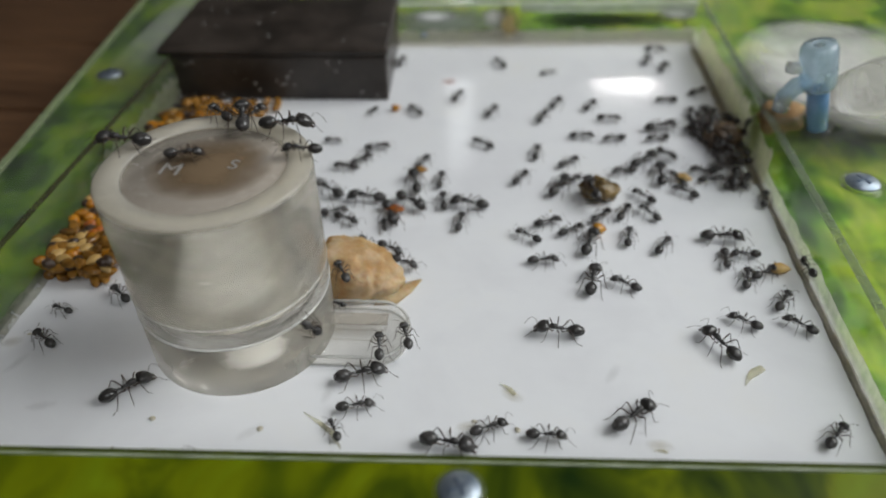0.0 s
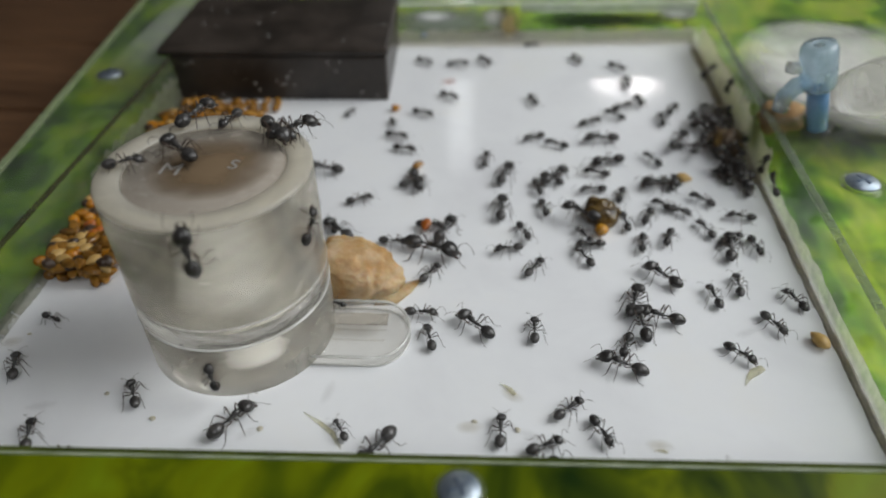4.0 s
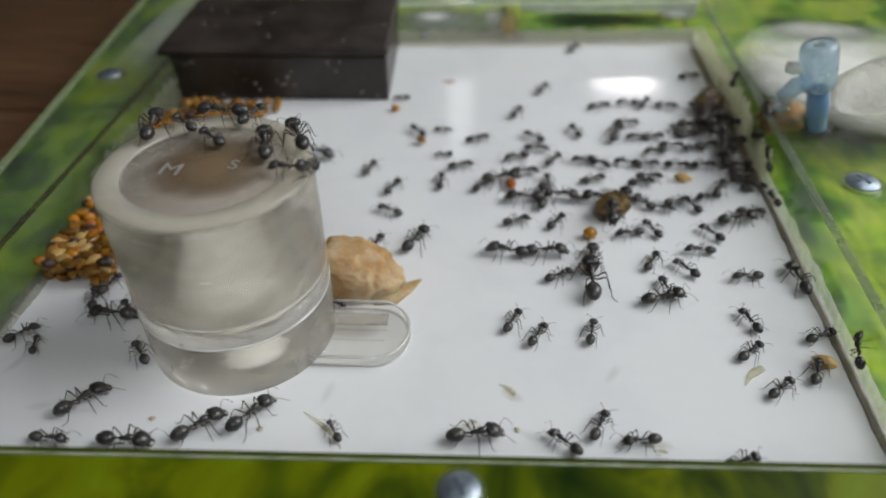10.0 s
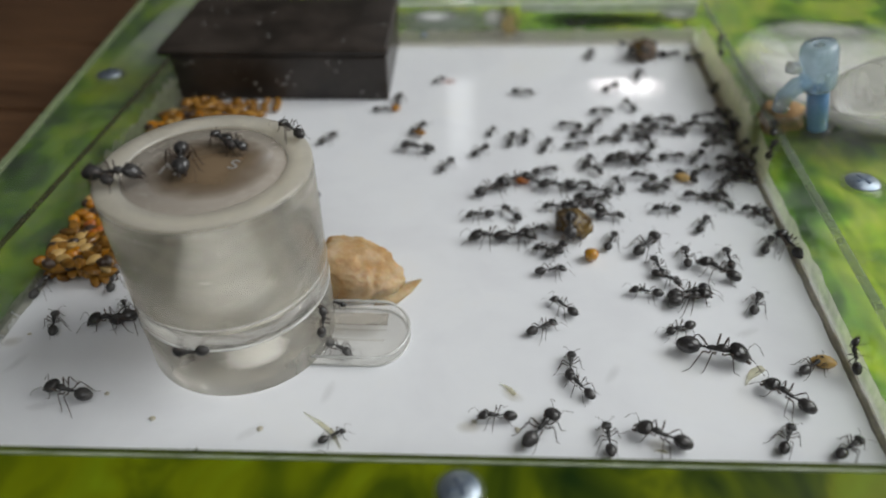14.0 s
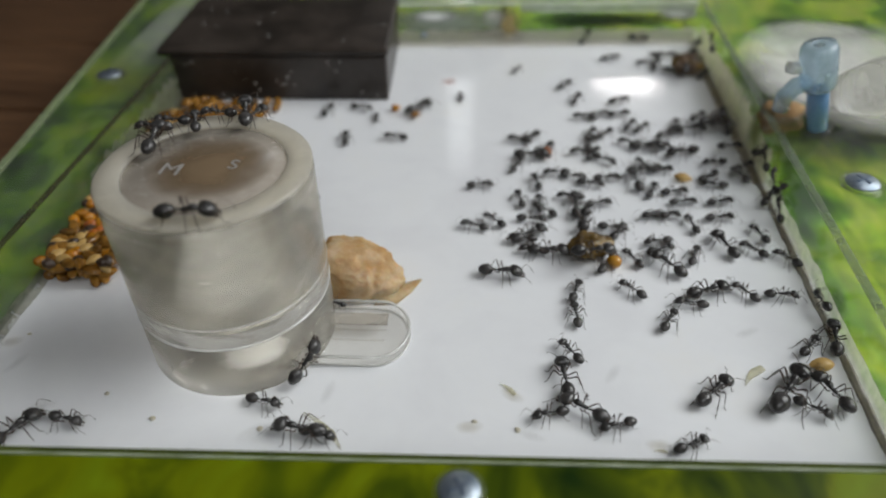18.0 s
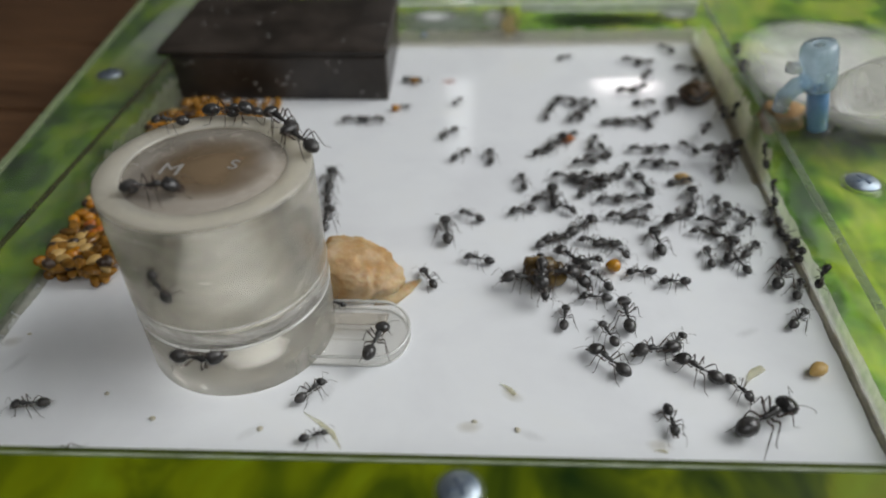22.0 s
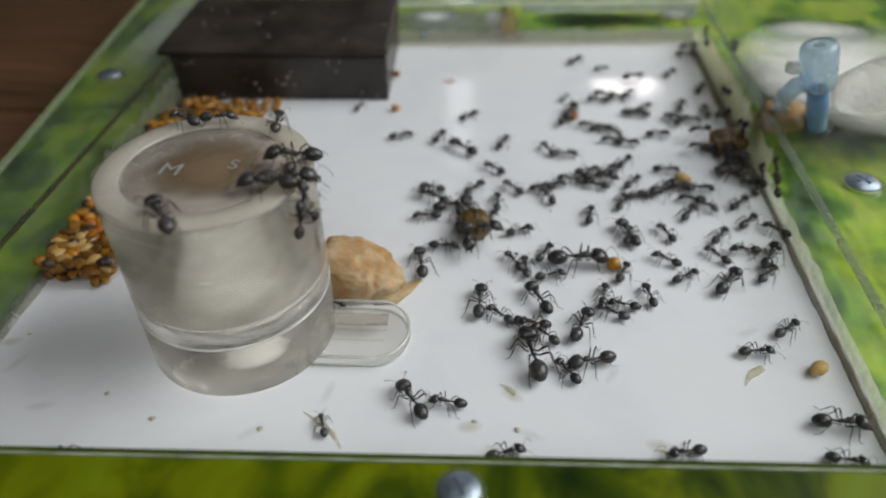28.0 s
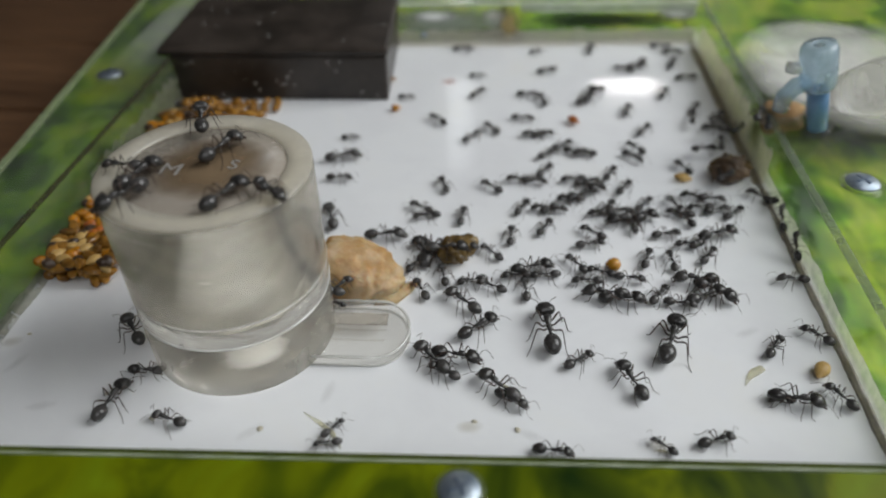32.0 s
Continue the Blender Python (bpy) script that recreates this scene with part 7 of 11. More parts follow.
    crawl("m", (0, -26.7, 115.9, 144), (1, -3.1, 108.3, 142), (2, -2.8, 109.2, 72), (3, 2.9, 115.7, -176), (6, 4.6, 118.1, -176), (7, -6.8, 118.3, 141), (8, -1.6, 118.6, 140), (9, 4, 124, 72), (10, 5.2, 126.6, 4), (11, -0.2, 117.7, 4), (12, 12.5, 119.6, 138), (13, 14.1, 115.9, 87), (14, 13.5, 116.8, 44), (17, 21.6, 123.6, 4, 1.2), (18, 20.8, 120.3, -176, 0.7), (19, 20.7, 125.1, 4), (20, 24.8, 117.5, 4), (21, 16.2, 112.3, -41), (22, 19.8, 113.5, 4), (23, 18.1, 114.3, 4), (24, 30.5, 108, 40), (25, 31.5, 107.3, -176), (28, 31, 103.9, 104), (29, 25, 103.2, 139), (30, 29, 105.4, 138), (31, 29.4, 112.3, 137), (32, 27.8, 108.7, 4))
    crawl("m", (0, 29.2, 122.3, 65), (1, 28.5, 119.3, 83), (2, 26.7, 122.5, 135), (3, 32.1, 123.9, 134), (6, 31.4, 110.7, 103), (7, 32.3, 109, 82), (8, 27.4, 96.6, 63), (9, 37.1, 102.7, 61), (10, 48.7, 98.1, 99), (11, 43.9, 104.8, 38), (12, 37.1, 107.7, 4), (13, 38.5, 109.5, 40), (14, 35.1, 109.2, -44), (18, 35.4, 118.3, 4), (19, 38.2, 115.7, 80), (20, 39.6, 109.5, 135), (21, 38.3, 101.2, 61), (22, 36.6, 108.1, -176), (23, 37.5, 107.2, -176), (24, 36.3, 106.3, -176), (25, 27.3, 100.5, -176), (28, 25.7, 100.7, -176), (29, 21.4, 100.1, 140), (30, 23.7, 106.7, 138), (31, 23.3, 108.4, 106), (32, 22.3, 110.1, -176))
    crawl("m", (0, 44.7, 140.6, 130), (1, 43.6, 130.9, 63), (2, 46.5, 126.9, 41), (3, 46.5, 127.3, 131), (6, 45.8, 123.8, 78), (7, 45.4, 118.9, 78), (8, 48.8, 113.7, 4), (9, 50.2, 113.1, -47), (10, 51.5, 110.9, -176), (11, 49.9, 104.4, 38), (12, 47.2, 108.9, 39), (13, 42.9, 101.6, 4), (14, 26, 60.9, 0), (17, 33.9, 95.3, 38), (18, 33.7, 97.1, 61), (19, 27.8, 97.7, 39), (20, 21.6, 91.1, -176), (21, 23.9, 91.3, 63), (23, 20.1, 94.2, -176), (24, 28.8, 95.7, -176), (25, 24.1, 95.7, 140), (28, 23.4, 98.6, 140), (29, 22.8, 92.6, -176), (30, 19.9, 101.5, 140), (31, 15.4, 107.9, 139), (32, 19.3, 107.3, -176))
    crawl("m", (0, -19.1, 84.3, 99, 2.7), (1, -17.6, 85.1, 75, 2.7), (2, 5.2, 88.6, 144), (3, 8.8, 91.7, 67), (6, 7.6, 94.5, 143), (7, 10, 89.6, 112), (8, 13.7, 80.6, 145), (9, 14.2, 86.2, 39), (10, 18.6, 72.1, 62), (11, 21.8, 83.1, 62), (12, 19.2, 81.6, 144), (13, 16, 80.2, 144), (14, 16, 79.9, 144), (17, 20.8, 78.1, 84), (18, 27.9, 105.3, 138), (19, 30.3, 106.3, 82), (20, 27.1, 105.6, 4), (21, 19.8, 107, 139), (22, 22.1, 107.5, 138), (23, 23.3, 108.4, 138), (24, 23.3, 102.6, 41), (25, 22.3, 103.6, 85), (28, 22.2, 103.3, 85), (29, 19.8, 107.3, 139), (30, 19.6, 111.7, 138), (31, 17.6, 116.1, 4), (32, 17.4, 112.4, 138))
    crawl("l", (0, 13.2, 92.8, -176), (1, 27.1, 99.1, 40), (2, 30, 101.3, 40), (3, 27.6, 101.5, 63), (20, 43.1, 105.8, 4), (21, 35, 117.5, 41), (22, 49.8, 118.5, 77), (23, 48.7, 118.5, 132), (24, 45.5, 114.6, 4), (25, 41.7, 115.2, 79), (28, 47, 108.5, 39), (29, 39.7, 116.9, 134), (30, 38.9, 125.6, 4), (31, 41.7, 104, 39), (32, 41.7, 104, 39))
    crawl("l", (0, 24.1, 74, 36), (1, 23.6, 83.4, 108), (2, 21.6, 86.5, 84), (3, 27.6, 84, 37), (6, 13.7, 87.9, 143), (7, 20.7, 73.5, 4), (8, 20.3, 69.6, 146), (9, 27.4, 70.4, 35), (10, -16, 60.3, 0), (11, -16, 60.3, 0), (12, -16, 60.3, 0), (13, 37.5, 62.3, 84), (14, 50.5, 79.8, 139), (17, 60, 81, 95), (24, 30.7, 85.8, 37), (28, 40, 62, 0), (29, 42.2, 85.3, 139), (31, 33, 61, 0), (32, 33, 61, 0))
    crawl("m", (0, 33, 61.8, 180), (1, 33, 61.8, 180), (2, 33, 61.8, 180), (3, 33, 61.8, 180), (6, 33, 61.8, 180), (7, 33, 61.8, 180), (8, 33.7, 77.8, 36), (9, 39, 81.2, 58), (10, 39.7, 66.8, 4), (11, 38, 66.7, 4), (12, 28.9, 68.3, -176), (13, 22.7, 74.7, 145), (14, 19.7, 69.5, 84), (17, 15.9, 68.7, 36), (18, 21.5, 72.3, -176), (19, 35.7, 83.5, 4), (20, 36.4, 96.5, 4), (21, 31.7, 94.7, 81), (22, 33.7, 91.3, 38), (23, 30.3, 78.4, 36), (25, 40.5, 95.1, -176), (28, 47.9, 90.2, 4), (29, 33.8, 92, 4), (30, 32.3, 91.9, 4), (32, 40, 61.1, 0))
    crawl("l", (0, -2, 60.7, 0), (1, -2, 60.7, 0), (2, -2, 60.7, 0), (3, -2, 60.7, 0), (6, 34.6, 69.1, 144), (7, 26, 70.1, -35), (8, 33, 61.8, 0), (9, 33, 61.8, 0), (10, 33, 61.8, 0), (11, 33, 61.8, 0), (12, 33, 61.8, 0), (13, 33, 61.8, 0), (14, 33, 61.8, 0), (17, 33, 61.8, 0), (18, 33, 61.8, 0), (19, 33, 61.8, 0), (20, 33, 61.8, 0), (21, 33, 61.8, 0), (22, 33, 61.8, 0), (23, 33, 61.8, 0), (25, 13.1, 76.4, 38), (28, 19, 61.4, 0), (30, 21.3, 67.3, -176), (31, 16.4, 71, 37), (32, 24.9, 81.5, 108))
    crawl("s", (0, 12, 61.2, 180), (1, 12, 61.2, 180), (2, 12, 61.2, 180), (3, 12, 61.2, 180), (6, 8, 60.8, -92), (7, 12, 61.2, 180), (8, 12, 61.2, 180), (9, 12, 61.2, 180), (10, 12, 61.2, 180), (11, -1.6, 66.9, 38), (12, 0.8, 66.5, -176), (13, 5.7, 68.5, 65), (14, 12, 61.2, 180), (17, 12, 61.2, 180), (18, 12, 61.2, 180), (19, 12, 61.2, 180), (20, 12, 61.2, 180), (21, 12, 61.2, 180), (22, 12, 61.2, 180), (23, 12, 61.2, 180), (24, 12, 61.2, 180), (25, 12, 61.2, 180), (28, 12, 61.2, 180), (29, 16.2, 66.3, 4), (30, 33, 66.5, 4), (31, 30, 66.8, 4), (32, 28.2, 69, 145))
    crawl("m", (0, 5, 61, 0), (1, 5, 61, 0), (2, 5, 61, 0), (3, 5, 61, 0), (6, 5, 61, 0), (7, 5, 61, 0), (8, 5, 61, 0), (9, 5, 61, 0), (10, 5, 61, 0), (11, 5, 61, 0), (12, 5, 61, 0), (13, 5, 61, 0), (14, 5, 61, 0), (17, 5, 61, 0), (18, 5, 61, 0), (19, 5, 61, 0), (20, 5, 61, 0), (21, 5, 61, 0), (22, 5, 61, 0), (23, 5, 61, 0), (24, 5, 61, 0), (25, 5, 61, 0), (28, 5, 61, 0), (29, 6.5, 66.4, -176), (31, 29.2, 72.9, 35), (32, 36.7, 70.5, 4))
    crawl("l", (0, 54, 62.4, 180), (1, 54, 62.4, 180), (2, 54, 62.4, 180), (3, 54, 62.4, 180), (6, 54, 62.4, 180), (7, 43.5, 68.7, 142), (8, 40, 62, 180), (9, 40, 62, 180), (10, 40, 62, 180), (11, 40, 62, 180), (12, 37.8, 62.3, -88), (13, 40, 62, 180), (14, 40, 62, 180), (17, 40, 62, 180), (18, 40, 62, 180), (19, 40, 62, 180), (20, 40, 62, 180), (21, 40, 62, 180), (22, 40, 62, 180), (23, 40, 62, 180), (25, 54.1, 85.5, 55), (28, 57, 75.1, 4), (29, 58.1, 92.5, 72), (30, 43.1, 70.5, 4), (31, 34.5, 68.6, 57), (32, 51.3, 79.5, 4))
    crawl("s", (0, 47, 62.2, 0), (1, 47, 62.2, 0), (2, 47, 62.2, 0), (3, 47, 62.2, 0), (6, 47, 62.2, 0), (7, 47, 62.2, 0), (8, 47, 62.2, 0), (9, 47, 62.2, 0), (10, 47, 62.2, 0), (11, 47, 62.2, 0), (12, 47, 62.2, 0), (13, 47, 62.2, 0), (14, 47, 62.2, 0), (17, 47, 62.2, 0), (18, 47, 62.2, 0), (19, 47, 62.2, 0), (20, 47, 62.2, 0), (21, 47, 62.2, 0), (22, 47, 62.2, 0), (23, 47, 62.2, 0), (24, 47, 62.2, 0), (25, 43.7, 67.3, 4), (28, 47, 62.2, 0), (29, 55.3, 69.2, -176), (30, 47, 62.2, 0), (31, 39.6, 71.5, 4), (32, 49.2, 79.5, -176))
    crawl("m", (0, -7.3, 125.3, 75), (1, -4.7, 123, 4), (2, 4.6, 109.1, 4), (3, 7.5, 110.5, 44), (6, 11, 111.1, 69), (7, 12.4, 108.5, 68), (8, 11.7, 108.7, 4), (9, 12.3, 107.6, 88), (10, 19, 93.1, 64), (11, 24.6, 95, 39), (12, 33.1, 97, 39), (13, 36.5, 95.8, -176), (17, 30, 91, 140), (18, 38.7, 102.1, -176), (19, 42.9, 84, 139), (20, 39.5, 87, 139), (24, 45.9, 75.8, 34), (25, 45.1, 87.6, -176), (28, 31.6, 67.9, -176), (29, 36.3, 76.3, 57), (30, 43.3, 80.3, 76), (31, 40.2, 93.9, 78), (32, 59.2, 80.8, 137))
    crawl("m", (0, 40, 62, 0), (1, 40, 62, 0), (2, 40, 62, 0), (3, 40, 62, 0), (6, 40, 62, 0), (7, 40, 62, 0), (8, 37.4, 73.5, 57), (9, 51.3, 82.1, 55), (10, 49.9, 82, 55), (11, 55.7, 80, 4), (12, 59, 79.1, -176), (13, 57.8, 74.2, 52), (14, 57, 70.6, 51), (17, 19, 61.4, 0), (18, 53.8, 78.1, -41), (19, 59.9, 81.5, 95), (20, 60.8, 93.9, 134), (21, 58.5, 101.1, 73), (22, 57.9, 99.2, 36), (23, 50.7, 102.1, 135), (24, 50.3, 99.8, 135), (25, 57.9, 89.6, 35), (28, 55.8, 68.2, 4), (29, 55.8, 68.2, 4), (30, 52.4, 81, 98), (31, 46.6, 101.8, 135), (32, 51.4, 91.6, 56))
    crawl("m", (0, 47.7, 97.8, 136), (1, 45, 96.8, 137), (2, 36.8, 98.8, 80), (3, 26.4, 89.4, -97), (6, 22, 92.3, -176), (7, 23.8, 88.1, 4), (8, 29.4, 89.6, 38), (9, 45.1, 91.1, -176), (10, 46.9, 90.2, 36), (11, 49.5, 96, 76), (12, 48, 96.6, 76), (13, 49.4, 101.2, 76), (14, 51.1, 102.9, 76), (17, 52.7, 107.1, 75), (18, 56.6, 105.7, 4), (19, 58, 114.3, 58), (20, 56, 119.7, 95), (21, 59.4, 115.3, 58), (22, 61.3, 116.3, -176), (23, 60, 123.8, -176), (24, 58.4, 118, 58), (25, 56.6, 117.5, -176), (28, 53.1, 119.5, -176), (29, 55.5, 120, 131), (30, 52, 113, 39), (31, 52.8, 108.1, 97), (32, 59.9, 95, 134))
    crawl("m", (0, 51.2, 110.3, 76), (1, 50.7, 107.8, 76), (2, 43.8, 112.1, 134), (3, 48.7, 106, 134), (6, 49.4, 113.7, 77), (7, 53.8, 116.7, 76), (8, 55.9, 121.6, 95), (9, 49.6, 117.6, 132), (10, 43.7, 118.8, -176), (11, 36.8, 123.2, 134), (12, 33.9, 124, 134), (13, 33.1, 123, 134), (14, 40.3, 116.3, 100), (17, 42.8, 121.6, 62), (18, 42.1, 116.8, 62), (19, 44.3, 116.1, 61), (20, 43.3, 111.5, -176), (21, 39, 109.5, -176), (22, 45, 116.5, 78), (23, 41.4, 113.2, 4), (24, 44.7, 100.1, 4), (29, 57.1, 113.4, 38), (30, 61, 112.1, 73), (31, 55.4, 115, 75), (32, 60.2, 110.6, -176))
    crawl("m", (0, 26, 61.6, 180), (1, 26, 61.6, 180), (2, 26, 61.6, 180), (3, 26, 61.6, 180), (6, 57.8, 71.8, 4), (7, 56.5, 81.6, 34), (8, 61.3, 83.6, 34), (9, 64, 85.8, 90, 4.5, -90, -46), (10, 64, 87.1, 90, 5.9, -90, -46), (11, 64, 87.7, 90, 5.2, -90, -46), (12, 64, 89, 90, 2.4, -90, -46), (13, 64, 87.4, -90, 3.5, 90, -88), (14, 64, 87.1, 90, 4.5, -90, -46), (17, 64, 87.8, 90, 6.6, -90, -46), (18, 57.8, 92.3, 55), (19, 61.9, 99.1, 133), (20, 62.2, 101.4, 72), (21, 64, 105.5, 90, 4.1, -90, -46), (22, 64, 105.8, -90, 6.1, 90, -82), (23, 64, 105.9, 90, 4.5, -90, -46), (24, 64, 106.4, 90, 3.4, -90, -46), (25, 64, 107.7, -90, 3, 90, -27), (28, 64, 136.5, 90, 6.8, -90, -45), (29, 64, 130.4, 90, 5, -90, -45), (30, 64, 132.4, -90, 2.7, 90, -74), (31, 64, 119.8, 90, 2.4, -90, 4), (32, 64, 118.7, 90, 3.3, -90, -45))
    crawl("l", (0, 55.6, 167.4, 69, 2.6), (1, 53, 168.5, -154, 2.6), (2, 44.3, 171, -176), (3, 43.7, 158.7, -176), (6, 54.4, 172.2, 77, 2.6), (7, 54.7, 168.4, 36, 2.6), (8, 49.2, 158.2, 4), (9, 53.4, 170.4, -108, 2.6), (10, 56.3, 172.1, 27, 2.6), (11, 49, 172.8, 96), (12, 38.6, 178.6, 4), (13, 43.5, 175.6, 81), (14, 43.2, 174, 4), (17, 55.3, 171.4, -25, 2.6), (18, 56.6, 170.7, 27, 2.6), (19, 40, 172.3, -176), (20, 43.5, 175.6, 47), (21, 40.7, 172.3, 47), (22, 55.4, 154.6, 171, 2.6), (23, 60.7, 153.7, 98, 2.6), (24, 52.6, 120.6, 131), (25, 46.5, 143.9, -176), (28, 39.5, 141, 44), (29, 37.5, 136.3, 4), (30, 36.5, 129.6, -176), (31, 38.2, 108.8, 80), (32, 41, 109, -176))
    crawl("l", (0, 41.9, 91.3, 138), (1, 36.1, 94.2, 138), (2, 55.3, 96.3, 135), (3, 36.3, 96.7, 138), (6, 21.3, 100.2, 107), (7, 32.3, 96, -176), (8, 53.6, 109, 75), (9, 59.6, 123, 129), (10, 61.1, 110.4, 94), (11, 59.1, 96.7, 95), (12, 55.6, 97.3, 134), (13, 61.6, 113.9, 73), (14, 62.6, 121.3, 93), (17, 64, 97.4, 90, 5.5, -90, 4), (18, 62.6, 94.2, 94), (19, 56.8, 105.1, 57), (20, 56.2, 108.3, 58), (21, 55, 108.3, 96), (22, 58, 111, 74), (23, 58.7, 107.7, 132), (24, 52.2, 105.6, 134), (25, 55.3, 98, 134), (28, 57.5, 117.2, 75), (29, 55.4, 124.7, 4), (30, 53, 124.5, -50), (31, 50, 112.2, 4), (32, 43.7, 105.8, -45))
    crawl("m", (0, 56.5, 104.1, 57), (1, 55.6, 104.5, 133), (2, 52, 104.3, 134), (3, 50.2, 101.3, 135), (6, 60.2, 87.8, 95), (7, 57, 88.2, 35), (8, 57.7, 87.6, 54), (9, 56.4, 87.1, 35), (10, 57.1, 86.3, 54), (11, 56.8, 87.5, 72), (12, 57.1, 87.2, 35), (13, 56.3, 87.5, 35), (14, 56.8, 87.5, 35), (17, 44.8, 101.7, 77), (18, 49.8, 106, 134), (19, 52, 110.4, 38), (20, 50.6, 113.8, 77), (21, 54.8, 117.3, 131), (22, 54.2, 119.5, 39), (23, 53.6, 121.8, 131), (25, 59.5, 93.1, 35), (28, 55, 96.4, 36), (29, 46.8, 94.1, -176), (30, 43.6, 107.3, -176), (31, 45.8, 112.6, -176), (32, 36.6, 101.9, 4))
    crawl("m", (0, -9, 60.5, 180), (1, -9, 60.5, 180), (2, -9, 60.5, 180), (3, -9, 60.5, 180), (6, -9, 60.5, 180), (7, -9, 60.5, 180), (8, -9, 60.5, 180), (9, -9, 60.5, 180), (10, -9, 60.5, 180), (11, -9, 60.5, 180), (12, -9, 60.5, 180), (13, -9, 60.5, 180), (14, -9, 60.5, 180), (17, -9, 60.5, 180), (18, -9, 60.5, 180), (19, -9, 60.5, 180), (20, -9, 60.5, 180), (21, -9, 60.5, 180), (22, -9, 60.5, 180), (23, -9, 60.5, 180), (24, -9, 60.5, 180), (25, -6.2, 65.7, 39), (28, 3.5, 65.7, 4), (29, 7.6, 78.1, 146), (30, 18.5, 79.2, 38), (31, 21, 85, 38), (32, 33, 104.1, 62))
    crawl("m", (0, 56.7, 160.3, -104, 2.6), (1, 58.4, 158.9, -125, 2.6), (2, 56.9, 154.5, -31, 2.6), (3, 55.7, 151.2, 14, 2.6), (6, 57.1, 150.3, -131, 2.6), (7, 57, 146.8, 20), (8, 50.3, 142.6, 128), (9, 45.9, 143.5, 4), (10, 52.9, 142.8, 78), (11, 51.4, 141.5, 128), (12, 48.1, 141.3, 4), (13, 47, 138.9, 97), (14, 47, 138.9, -176), (17, 44.4, 135.3, -176), (18, 38.6, 131, 4), (19, 40.9, 126.5, 4), (20, 42.2, 118.7, 62), (21, 48.1, 112.7, 133), (22, 50.8, 114.7, 132), (23, 47.9, 112.2, -176), (24, 44.1, 107.3, -176), (25, 45.5, 108.6, 134), (28, 39.1, 110, 40), (29, 33.7, 114.4, 4), (30, 32.7, 120, 4), (31, 39.9, 113.9, 62), (32, 37.1, 114.7, 101))
    crawl("m", (0, 24.1, 129.6, 44), (1, 28.3, 133.1, 67), (2, 26.5, 134.5, 4), (3, 35.1, 132.5, 101), (6, 32.6, 123.5, -176), (7, 37.7, 129, 42), (8, 33.5, 130.2, 43), (9, 29.5, 127.8, 134), (10, 34.7, 125.5, 134), (11, 29.2, 119.7, -176), (12, 27.2, 113.1, 137), (13, 27.4, 114.9, 136), (14, 25.3, 120.5, 84), (17, 26.1, 124.5, -45), (18, 27.3, 124, 43), (19, 30, 126.8, 134), (20, 29.1, 124.1, 4), (21, 28, 119.7, -176), (22, 28.5, 129.9, -176), (23, 21.5, 128.3, -176), (24, 32.2, 129, -176), (25, 30.1, 122.7, 4), (28, 29.2, 122.7, 83), (29, 29.7, 128.9, 83), (30, 29.9, 125.8, 83), (31, 38.9, 121.4, 133), (32, 32.1, 115.2, 64))
    crawl("m", (0, 56.4, 152.4, 8, 2.6), (1, 57.9, 145, 148), (2, 60.7, 153.4, 165, 2.6), (3, 64, 145.8, -90, 4.5, 90, -33), (6, 64, 148.7, 90, 7.4, -90, -44), (7, 64, 147.3, -90, 6, 90, -32), (8, 64, 139.6, -90, 3.1, 90, -72), (9, 64, 131.2, -90, 5.8, 90, -74), (10, 64, 135.5, 90, 3.6, -90, 4), (11, 64, 139.2, 90, 7.3, -90, -45), (12, 64, 137.8, 90, 3.6, -90, -45), (13, 64, 138.2, 90, 4.1, -90, -45), (14, 59.1, 134.1, -176), (17, 61.6, 134.2, 75), (18, 57.4, 125.2, 130), (19, 58.1, 127.7, 75), (20, 55.7, 125.5, 76), (21, 53.5, 121.4, 40), (22, 48.9, 124, -49), (23, 48.7, 129.1, 4), (24, 42.6, 122.9, 79), (25, 40.9, 119.6, -176), (28, 48.9, 124, 40), (29, 49.1, 128.1, 41), (30, 48.6, 123, -176), (31, 48.9, 116.4, 77), (32, 45, 117, 61))
    crawl("m", (0, 64, 163.2, -90, 6.1, 90, -65), (1, 64, 159, -90, 2, 90, -67), (2, 64, 161.7, -90, 4.5, 90, -66), (3, 64, 160.6, -90, 3.5, 90, -42), (6, 63, 165.7, -103), (7, 64, 165.3, -90, 2.4, 90, -3), (8, 64, 165.1, 90, 5, -90, 3), (9, 64, 161.7, -90, 4.5, 90, -3), (10, 59.3, 162, -79), (11, 57.5, 157.3, 120), (12, 60.8, 154.8, 145), (13, 55.6, 146.4, -24), (14, 58.6, 149.5, 70), (17, 57.3, 147.3, 93), (18, 51.3, 147.5, 43), (19, 48.6, 147.3, 79), (20, 51.5, 145.1, 43), (21, 48.5, 140.1, 43), (22, 50.8, 135.7, 78), (23, 52.2, 139.2, 78), (24, 34.6, 133.5, 43), (25, 37.4, 127.3, 101), (28, 37.5, 124.2, 133), (29, 37.5, 120.3, -176), (30, 42.6, 122.6, -176), (31, 43, 124.6, -176), (32, 41.7, 120.6, -176))
